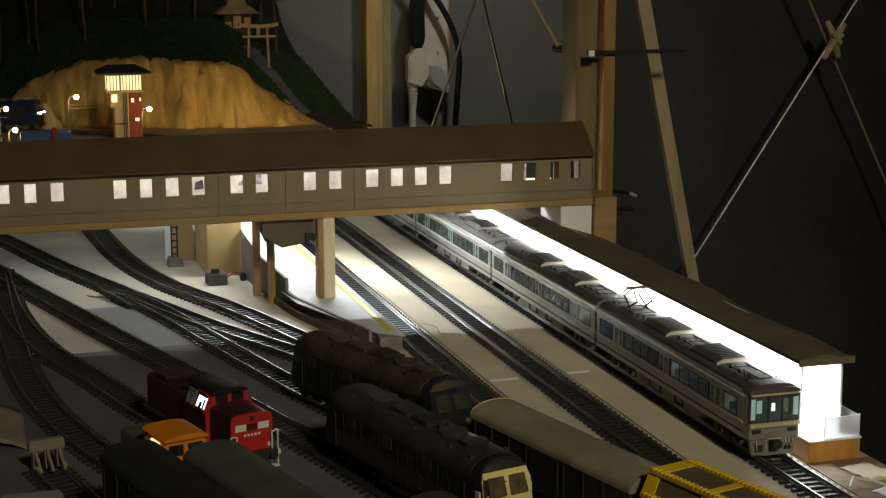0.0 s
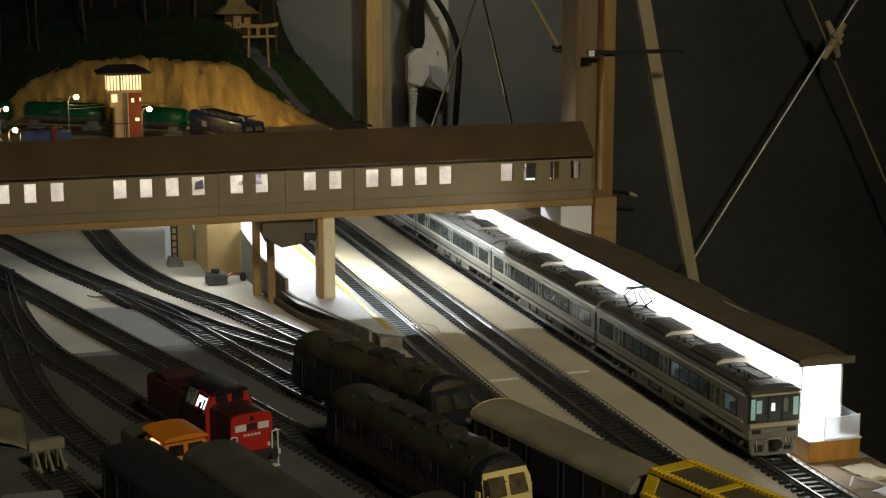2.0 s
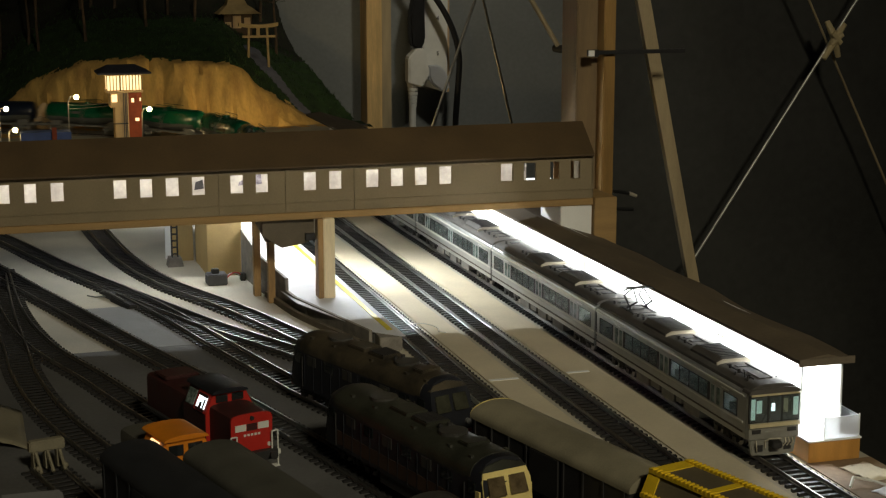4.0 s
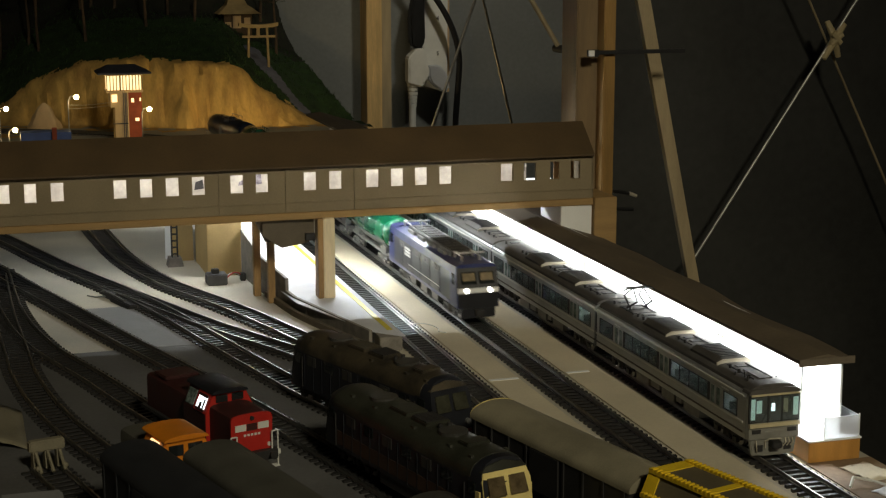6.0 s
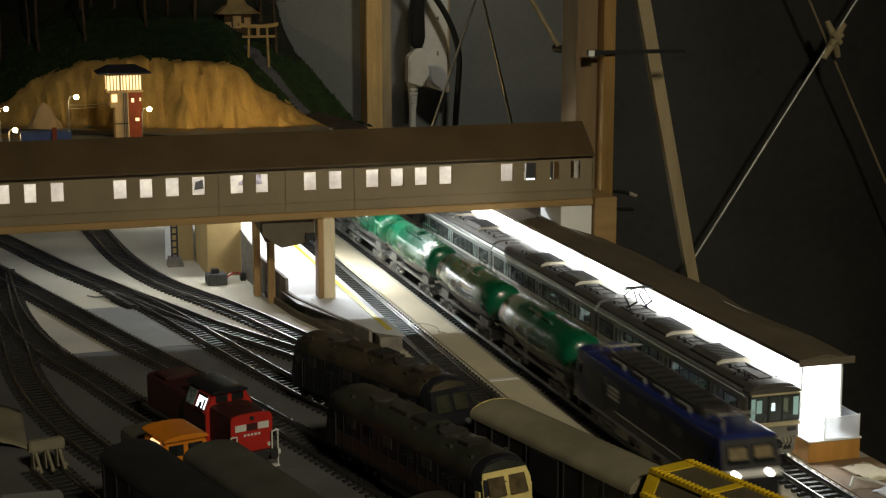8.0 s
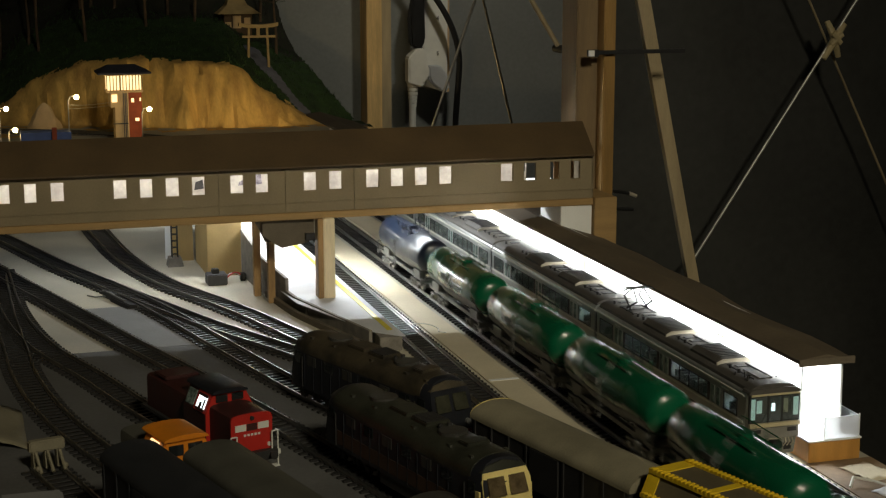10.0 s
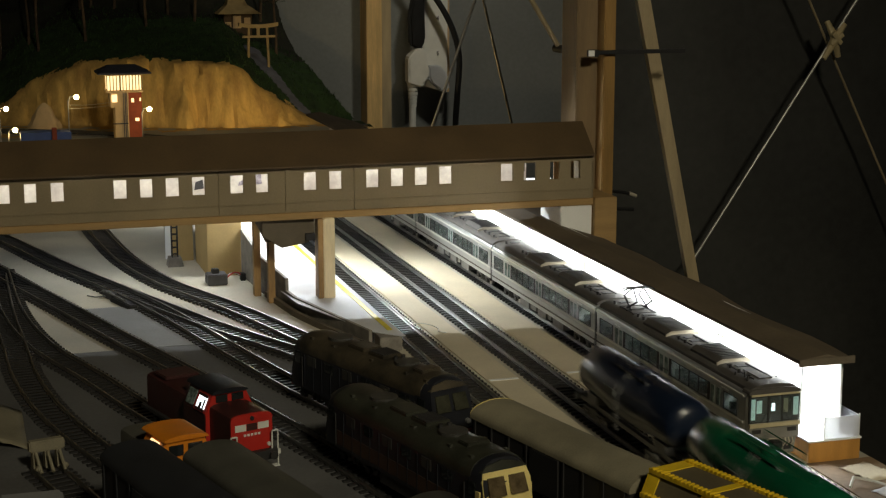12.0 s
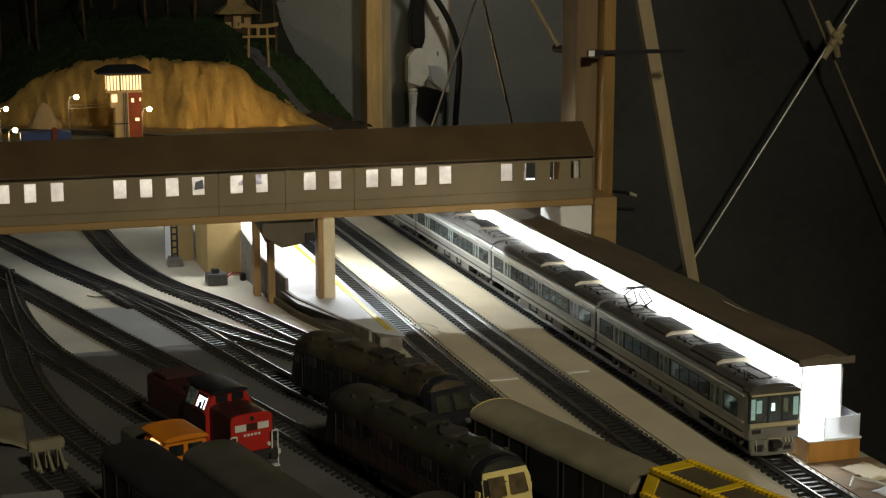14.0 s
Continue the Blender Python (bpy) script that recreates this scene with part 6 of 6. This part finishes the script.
for k in range(7000):
    x, y = rng.uniform(-0.45, 0.26), rng.uniform(1.93, 2.40)
    h, u = hill_height(x, y)
    if u < 1.0 or h < 0 or near_path(x, y) < 0.016:
        continue
    a, s = rng.uniform(0, 6.28), rng.uniform(0.002, 0.006)
    n0 = len(verts)
    verts += [(x + 0.0016 * math.cos(a), y + 0.0016 * math.sin(a), h - 0.001), (x - 0.0016 * math.cos(a), y - 0.0016 * math.sin(a), h - 0.001),
              (x + rng.uniform(-0.002, 0.002), y + rng.uniform(-0.002, 0.002), h + s)]
    faces.append((n0, n0 + 1, n0 + 2))
me = bpy.data.meshes.new("grass")
me.from_pydata(verts, [], faces)
me.materials.append(GRASS)
tagged(new("grass", me), "short dark green model grass tufts on the hillside", "grass", kind="stuff")

# ballast under the far track
bm = B()
fl = smooth_line([(a, b, 0) for a, b in WAY[:9]], 0.02)
prev = None
for i, p in enumerate(fl):
    d = (fl[min(i + 1, len(fl) - 1)] - fl[max(i - 1, 0)]).normalized()
    nr = Vector((d.y, -d.x, 0))
    ring = [bm.verts.new(p + nr * u + Vector((0, 0, w))) for u, w in ((-0.026, 0.0002), (-0.019, 0.0012), (0.019, 0.0012), (0.026, 0.0002))]
    if prev:
        for k in range(3):
            bm.faces.new((prev[k], prev[k + 1], ring[k + 1], ring[k]))
    prev = ring
solid("ballast", bm, BALLAST, "grey ballast bed under the far track", "ballast", kind="structure")

# torii gate and shrine on the hill
torii = thing("torii_gate", "pale wooden torii gate on the grassy hill", "gate")
tz = hill_height(0.056, 2.06)[0]
for x in (0.0375, 0.0755):
    bm = B()
    h0 = hill_height(x, 2.06)[0]
    rod(bm, (x, 2.06, h0 - 0.004), (x + (0.056 - x) * 0.12, 2.06, 0.161), 0.0026, 12, 0.0022)
    part("pillar", bm, TIMBER, torii, smooth=True)
bm = B()
prism(bm, [(2.057, 0.1425), (2.063, 0.1425), (2.063, 0.1465), (2.057, 0.1465)], 0.027, 0.088, axis="x")
part("tie_beam", bm, TIMBER, torii)
bm = B()
n = 12
rows = []
for i in range(n + 1):
    x = 0.0205 + 0.073 * i / n
    c = 0.0035 * ((i - n / 2) / (n / 2)) ** 2
    rows.append([bm.verts.new((x, y, z + c)) for y, z in ((2.055, 0.1600), (2.065, 0.1600), (2.066, 0.1665), (2.054, 0.1665))])
for a, b in zip(rows, rows[1:]):
    for k in range(4):
        bm.faces.new((a[k], a[(k + 1) % 4], b[(k + 1) % 4], b[k]))
bm.faces.new(rows[0][::-1])
bm.faces.new(rows[-1])
part("top_beam", bm, TIMBER, torii)
bm = B()
box(bm, 0.0535, 0.0595, 2.058, 2.062, 0.1465, 0.1600)
part("centre_post", bm, TIMBER, torii)
shrine = thing("shrine", "small wooden shrine with a thatched hip roof", "shrine")
sz = hill_height(0.044, 2.22)[0]
bm = B()
box(bm, 0.017, 0.071, 2.20, 2.25, sz - 0.01, 0.179)
part("wall", bm, BARK, shrine)
for x0, x1, z0, z1 in ((0.019, 0.031, 0.152, 0.164), (0.034, 0.050, 0.152, 0.176), (0.056, 0.068, 0.158, 0.172)):
    bm = B()
    box(bm, x0, x1, 2.1985, 2.2005, z0, z1)
    part("screen", bm, PALEWALL, shrine, "pale paper screen")
bm = B()
r0 = [bm.verts.new(c) for c in ((0.002, 2.180, 0.180), (0.086, 2.180, 0.180), (0.086, 2.27, 0.180), (0.002, 2.27, 0.180))]
r1 = [bm.verts.new(c) for c in ((0.024, 2.205, 0.196), (0.064, 2.205, 0.196), (0.064, 2.245, 0.196), (0.024, 2.245, 0.196))]
r2 = [bm.verts.new(c) for c in ((0.032, 2.224, 0.214), (0.056, 2.224, 0.214), (0.056, 2.227, 0.214), (0.032, 2.227, 0.214))]
for a, b in ((r0, r1), (r1, r2)):
    for k in range(4):
        bm.faces.new((a[k], a[(k + 1) % 4], b[(k + 1) % 4], b[k]))
bm.faces.new(r0[::-1])
bm.faces.new(r2)
part("roof", bm, TIMBER, shrine, "brown thatched roof")


def pine(x, y, h, seed):
    g = random.Random(seed)
    z0 = hill_height(x, y)[0]
    t = thing("pine_tree", "tall thin model pine with a dark crown", "tree", "pines on the hill")
    bm = B()
    pts = [(x + 0.002 * math.sin(k * 1.3 + seed), y, z0 - 0.004 + h * k / 6) for k in range(7)]
    for k in range(6):
        rod(bm, pts[k], pts[k + 1], 0.0030 * (1 - k / 8), 8, 0.0030 * (1 - (k + 1) / 8))
    limbs = []
    for k in range(14):
        f = g.uniform(0.45, 0.98)
        a = g.uniform(0, 6.28)
        p = Vector((x, y, z0 + h * f))
        q = p + Vector((math.cos(a), math.sin(a), 0.15)) * (0.045 * (1.15 - f))
        rod(bm, p, q, 0.0008, 5, 0.0004)
        limbs.append((p, q))
    part("trunk", bm, BARK, t, smooth=True)
    vs, fs = [], []
    for p, q in limbs:
        for k in range(60):
            c = p.lerp(q, g.uniform(0.25, 1.1)) + Vector((g.gauss(0, 0.005), g.gauss(0, 0.005), g.gauss(0, 0.003)))
            a = g.uniform(0, 6.28)
            d = Vector((math.cos(a), math.sin(a), g.uniform(-0.3, 0.6))) * 0.004
            w = Vector((-d.y, d.x, 0)) * 0.25
            n0 = len(vs)
            vs += [tuple(c - w), tuple(c + w), tuple(c + d)]
            fs.append((n0, n0 + 1, n0 + 2))
    me = bpy.data.meshes.new("crown")
    me.from_pydata(vs, [], fs)
    me.materials.append(LEAF)
    o = new("crown", me)
    o.parent = t


PINES = [(-0.135, 2.16, 0.24), (-0.085, 2.22, 0.26), (-0.040, 2.18, 0.24), (0.095, 2.24, 0.22), (0.108, 2.16, 0.20), (-0.25, 2.14, 0.22), (-0.33, 2.2, 0.24)]
rng = random.Random(11)
for k in range(16):
    PINES.append((-0.46 + 0.036 * k + rng.uniform(-0.012, 0.012), rng.uniform(2.25, 2.38), rng.uniform(0.18, 0.26)))
for i, (x, y, h) in enumerate(PINES):
    pine(x, y, h, i + 3)

# signal tower with lit upper room
tower = thing("signal_tower", "red brick signal tower with a lit upper room and slate roof", "tower")
bm = B()
box(bm, -0.2205, -0.1995, 1.700, 1.735, 0.0, 0.083)
part("brick_shaft", bm, BRICK, tower, bevel=0.0004)
bm = B()
box(bm, -0.2420, -0.2207, 1.698, 1.733, 0.0, 0.060)
part("stair_shaft", bm, PALEWALL, tower, "pale plastered stair shaft")
bm = B()
box(bm, -0.2490, -0.2207, 1.696, 1.733, 0.0602, 0.0835)
part("landing", bm, PALEWALL, tower, "pale landing bay")
bm = B()
box(bm, -0.2545, -0.1975, 1.695, 1.738, 0.0835, 0.0870)
box(bm, -0.2545, -0.1975, 1.695, 1.738, 0.1105, 0.1130)
box(bm, -0.2530, -0.1990, 1.735, 1.738, 0.0870, 0.1105)
room = part("upper_room", bm, PALEWALL, tower, "pale upper room")
bm = B()
box(bm, -0.2515, -0.2000, 1.699, 1.701, 0.0875, 0.1100)
part("lit_glazing", bm, LITWINDOW, room, "warm lit glazing")
bm = B()
box(bm, -0.2520, -0.2505, 1.701, 1.734, 0.0875, 0.1100)
part("lit_glazing", bm, LITWINDOW, room, "warm lit glazing")
for k in range(12):
    x = -0.2540 + k * 0.0050
    bm = B()
    box(bm, x, x + (0.0024 if k == 4 else 0.0012), 1.6960, 1.6985, 0.0870, 0.1105)
    part("mullion", bm, TIMBER, room)
bm = B()
r0 = [bm.verts.new(c) for c in ((-0.2680, 1.684, 0.1132), (-0.1850, 1.684, 0.1132), (-0.1850, 1.750, 0.1132), (-0.2680, 1.750, 0.1132))]
r1 = [bm.verts.new((x, y, 0.1155)) for x, y in ((-0.2680, 1.684), (-0.1850, 1.684), (-0.1850, 1.750), (-0.2680, 1.750))]
r2 = [bm.verts.new(c) for c in ((-0.2500, 1.710, 0.1260), (-0.2060, 1.710, 0.1260), (-0.2060, 1.725, 0.1260), (-0.2500, 1.725, 0.1260))]
for a, b in ((r0, r1), (r1, r2)):
    for k in range(4):
        bm.faces.new((a[k], a[(k + 1) % 4], b[(k + 1) % 4], b[k]))
bm.faces.new(r0[::-1])
bm.faces.new(r2)
part("roof", bm, SLATE, tower, "dark slate hip roof")
for x, z, w, h in ((-0.2160, 0.0675, 0.0040, 0.0065), (-0.2030, 0.0690, 0.0020, 0.0055), (-0.2105, 0.0375, 0.0060, 0.0050), (-0.2470, 0.0690, 0.0085, 0.0120)):
    bm = B()
    box(bm, x, x + w, 1.6945 if x < -0.2207 else 1.6990, 1.6955 if x < -0.2207 else 1.7005, z, z + h)
    part("lit_window", bm, LITWINDOW, tower, "small lit window")
bm = B()
box(bm, -0.2460, -0.2220, 1.6965, 1.6990, 0.0335, 0.0350)
part("ledge", bm, BLACK, tower)
for x in (-0.2290, -0.2262, -0.2240):
    bm = B()
    box(bm, x, x + 0.0008, 1.6945, 1.6975, 0.0, 0.0830)
    part("drain_pipe", bm, SLATE, tower)


def street_lamp(x, y, z, dx, watts):
    lamp = thing("street_lamp", "small model street lamp with a glowing warm globe", "street lamp", "street lamps")
    bm = B()
    tube(bm, [(x - dx, y, 0.0), (x - dx, y, z - 0.006), (x - dx * 0.75, y, z + 0.001), (x - dx * 0.3, y, z + 0.0025)], 0.0009, 8)
    part("pole", bm, STEEL, lamp)
    bm = B()
    lathe(bm, [(-0.0040, 0.0009, 0), (-0.0031, 0.0028, 0), (0, 0.0040, 0), (0.0031, 0.0028, 0), (0.0040, 0.0009, 0)], 14)
    o = part("globe", bm, STREETGLOW, lamp, "glowing warm globe", smooth=True)
    o.location = (x, y, z)
    bulb("street_bulb", (x, y - 0.002, z - 0.0085), watts, WARM, 0.003)


# the last, low lamp is unseen, added behind the bridge to light the cliff
for x, z, dx in ((-0.3039, 0.082, 0.013), (-0.410, 0.067, 0.010), (-0.398, 0.034, 0.010), (-0.1926, 0.060, 0.012), (0.050, 0.010, 0.006)):
    street_lamp(x, 1.66 if z > 0.02 else 1.64, z, dx, LAMP_WATTS if z > 0.028 else LAMP_WATTS * 60)

for z, dz in ((0.070, 0.004), (0.064, 0.002)):
    bm = B()
    tube(bm, bezier((-0.315, 1.664, z), (-0.285, 1.680, z - dz), (-0.27, 1.702, z - dz), (-0.2505, 1.702, z - dz * 0.5), 10), 0.0003, 5)
    solid("overhead_wire", bm, STEEL, "fine wire strung from street lamp to tower", "wire", "overhead wires")

# blue wagons and a pale rock by the far siding
sid = thing("open_wagon", "low blue open wagon on the far siding", "wagon")
bm = B()
box(bm, -0.392, -0.318, 1.600, 1.632, 0.006, 0.036)
part("body", bm, CRATEBLUE, sid, bevel=0.0006)
bm = B()
box(bm, -0.390, -0.320, 1.602, 1.630, 0.0, 0.006)
part("frame", bm, BLACK, sid)
bm = B()
box(bm, -0.347, -0.340, 1.588, 1.596, 0.0, 0.0440)
solid("signal_post", bm, BRICK, "short red brick post beside the blue wagon", "post", bevel=0.0005)
bm = B()
rings = []
for k in range(9):
    f = k / 8
    rings.append([bm.verts.new((-0.338 + (0.028 * (1 - f) ** 0.7 + 0.002) * math.cos(a) * (1 + 0.2 * noise.noise((math.cos(a) * 2, math.sin(a) * 2, f * 3))), 1.955 + 0.02 * (1 - f) * math.sin(a), 0.045 * f)) for a in [q * math.tau / 18 for q in range(18)]])
for a, b in zip(rings, rings[1:]):
    for k in range(18):
        bm.faces.new((a[k], a[(k + 1) % 18], b[(k + 1) % 18], b[k]))
bm.faces.new(rings[-1])
solid("rock", bm, PALEWALL, "pale pointed rock below the hillside", "rock", smooth=True)

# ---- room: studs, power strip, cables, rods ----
# one stud in two boxes, its lit and unlit parts set by colour
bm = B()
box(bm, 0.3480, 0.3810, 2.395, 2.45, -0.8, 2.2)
solid("wall_stud", bm, LITSTUD, "lit left part of the pine stud on the grey wall", "stud", bevel=0.001)
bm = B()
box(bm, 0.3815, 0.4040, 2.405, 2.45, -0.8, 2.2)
solid("wall_stud", bm, SLAT, "shaded right part of the pine stud, as a darker box", "stud", bevel=0.001)
ps = thing("power_strip", "off-white plastic power strip hanging on the wall", "power strip")
bm = B()
prism(bm, [(0.474, 0.012), (0.528, -0.006), (0.531, 0.50), (0.474, 0.50)], 2.405, 2.440)
part("case", bm, PLASTIC, ps, bevel=0.002)
bm = B()
box(bm, 0.5285, 0.5345, 2.412, 2.440, -0.004, 0.50)
part("side_cover", bm, PALEWALL, ps)
for z, chars in ((0.150, "4"), (0.076, "5")):
    cu = bpy.data.curves.new("mark", "FONT")
    cu.body, cu.size, cu.extrude = chars, 0.012, 0.0003
    me = bpy.data.meshes.new_from_object(new("mark_source", cu))
    bpy.data.objects.remove(bpy.data.objects["mark_source"])
    me.materials.append(BLACK)
    o = new("socket_number", me)
    o.parent, o.matrix_basis = ps, pose(0.503, 2.4035, z, 90, 0, 0)
bm = B()
prism(bm, [(0.481, 0.055), (0.505, 0.056), (0.522, 0.038), (0.527, 0.004), (0.512, 0.000), (0.490, 0.016), (0.481, 0.030)], 2.384, 2.4045)
part("plug_cover", bm, CLEAR, ps, "clear flared plastic plug cover", bevel=0.003)
plug = thing("wall_plug", "white angled plug with a ribbed strain relief", "plug")
bm = B()
prism(bm, [(0.433, 0.020), (0.462, 0.010), (0.480, 0.040), (0.470, 0.092), (0.452, 0.094), (0.433, 0.074)], 2.372, 2.404)
part("body", bm, PLASTIC, plug, bevel=0.003)
for k in range(6):
    bm = B()
    rod(bm, (0.446, 2.388, 0.012 - k * 0.0085), (0.446, 2.388, 0.0185 - k * 0.0085), 0.0120 - 0.0007 * k, 14)
    part("rib", bm, PLASTIC, plug, smooth=True)
bm = B()
rod(bm, (0.446, 2.388, 0.02), (0.443, 2.388, -0.25), 0.0075, 12)
part("cord", bm, PLASTIC, plug, smooth=True)
bm = B()
prism(bm, [(0.440, 0.10), (0.462, 0.088), (0.472, 0.11), (0.470, 0.20), (0.450, 0.22), (0.438, 0.16)], 2.378, 2.404)
solid("black_plug", bm, RUBBER, "black plug in the power strip", "plug", bevel=0.004)
bm = B()
tube(bm, bezier((0.440, 2.39, 0.26), (0.500, 2.37, 0.20), (0.552, 2.37, 0.12), (0.546, 2.38, 0.04), 24) + [(0.542, 2.39, -0.06), (0.540, 2.40, -0.30)], 0.0065, 10)
solid("black_cable", bm, RUBBER, "thick black cable hanging before the power strip", "cable", smooth=True)
for p, q, r, m, lab in (((0.352, 1.6, 0.30), (0.230, 1.6, -0.04), 0.0022, STEEL, "thin shiny brace rod"),
                        ((0.327, 1.62, 0.30), (0.412, 1.62, -0.04), 0.0020, DULLSTEEL, "thin dull brace rod")):
    bm = B()
    rod(bm, p, q, r, 10)
    solid("brace_rod", bm, m, lab + " across the grey wall", "rod", "brace rods", smooth=True)
bm = B()
rod(bm, (0.176, 1.0, 0.290), (0.239, 1.0, 0.190), 0.0032, 10)
solid("brace_rod", bm, SLAT, "pale brace stick ending at the post", "rod", "brace rods", smooth=True)
bm = B()
rod(bm, (0.241, 0.985, 0.190), (0.237, 1.01, 0.190), 0.005, 12)
solid("rod_clip", bm, BLACK, "black clip on the end of a brace stick", "clip")
# crossed rods before the black partition
for p, q, r, m in (((0.375, 0.9, -0.077), (0.640, 0.9, 0.318), 0.0019, STEEL), ((0.720, 0.915, -0.100), (0.500, 0.915, 0.318), 0.0016, SLAT)):
    bm = B()
    rod(bm, p, q, r, 10)
    solid("brace_rod", bm, m, "thin crossing brace rod before the black sheet", "rod", "brace rods", smooth=True)
knot = thing("tape_knot", "beige tape wrapped round the crossing rods", "tape")
for p, q, r, r2 in (((0.5505, 0.900, 0.178), (0.5660, 0.8990, 0.2020), 0.0042, 0.0056), ((0.5660, 0.899, 0.202), (0.5565, 0.905, 0.2240), 0.0056, 0.0036), ((0.5745, 0.905, 0.180), (0.5640, 0.8990, 0.2030), 0.0034, 0.0054),
                    ((0.5660, 0.899, 0.204), (0.5790, 0.900, 0.2210), 0.0052, 0.0034), ((0.5585, 0.8955, 0.1950), (0.5735, 0.8955, 0.2080), 0.0030, 0.0034), ((0.5600, 0.8950, 0.2100), (0.5720, 0.8950, 0.1965), 0.0034, 0.0028)):
    bm = B()
    rod(bm, p, q, r, 10, r2)
    for v in bm.verts:
        v.co += Vector((noise.noise(v.co * 300), 0, noise.noise(v.co * 300 + Vector((9, 0, 0))))) * 0.0012
    part("tape_turn", bm, TAPE, knot, smooth=True)
bm = B()
v = [bm.verts.new((x, y, z)) for y in (0.618, 0.626) for x, z in ((0.1610, 0.32), (0.1755, 0.32), (0.2560, -0.05), (0.2440, -0.05))]
for f in ((0, 1, 2, 3), (7, 6, 5, 4), (0, 4, 5, 1), (1, 5, 6, 2), (2, 6, 7, 3), (3, 7, 4, 0)):
    bm.faces.new([v[i] for i in f])
solid("wood_slat", bm, SLAT, "raw wood slat leaning beside the platform", "slat")
bm = B()
box(bm, 0.104, 0.195, 0.5505, 0.5535, 0.2175, 0.2215)
box(bm, 0.093, 0.104, 0.548, 0.5535, 0.2155, 0.2225)
st = solid("strap", bm, RUBBER, "black strap tied round the timber post", "strap", bevel=0.0006)
bm = B()
box(bm, 0.0925, 0.098, 0.5455, 0.548, 0.2165, 0.2220)
solid("strap_tag", bm, WHITE, "small white tag on the black strap", "tag")
# cable ends poking out behind the timber post
for pts, m, lab in ((bezier((0.120, 0.612, 0.0740), (0.150, 0.626, 0.0730), (0.165, 0.630, 0.0715), (0.1800, 0.632, 0.0660), 8), RUBBER, "dark cable end behind the timber post"),
                    (bezier((0.120, 0.612, 0.0590), (0.145, 0.626, 0.0540), (0.165, 0.630, 0.0525), (0.1800, 0.632, 0.0510), 8), RUBBER, "black cable looped behind the timber post")):
    bm = B()
    tube(bm, pts, 0.0017, 8)
    solid("cable_end", bm, m, lab, "cable", "cables behind the post")
bm = B()
rod(bm, (0.1745, 0.6310, 0.0682), (0.1830, 0.6320, 0.0648), 0.0019, 8)
solid("cable_ferrule", bm, UNITGREY, "pale ferrule on a cable end", "ferrule")


# ---- movement ----
def motions():
    line = smooth_line([(a, b, 0) for a, b in WAY], 0.004)
    run = [0.0]
    for a, b in zip(line, line[1:]):
        run.append(run[-1] + (b - a).length)
    ys = np.array([p.y for p in line])
    zero = float(np.interp(0.0, ys[::-1], np.array(run)[::-1]))

    def spot(s):
        """The place s metres up the line from the platform end."""
        u = zero - s
        return Vector((float(np.interp(u, run, [p.x for p in line])), float(np.interp(u, run, ys)), 0.005))

    # head of the train: seconds and metres before the platform end
    head = [(0.0, 2.010), (1.5, 1.610), (5.3, 0.564), (6.0, 0.387), (6.5, 0.264), (7.0, 0.140), (7.5, 0.019), (8.2, -0.150), (10.3, -0.655),
            (10.7, -0.772), (11.2, -0.905), (11.8, -1.068), (14.0, -1.655)]
    ht, hs = [a for a, b in head], [b for a, b in head]
    for ob, back in train:
        rows = []
        for i in range(0, 57):
            t = i * 0.25
            s = float(np.interp(t, ht, hs)) + back
            if s < -2.05:
                s = -2.05
            a, b = spot(s - 0.05), spot(s + 0.05)
            d = (a - b).normalized()
            m = Matrix.Translation((a + b) / 2) @ Matrix.Rotation(math.atan2(-d.x, d.y), 4, "Z")
            rows.append((t, m))
        walk(ob, rows)


motions()
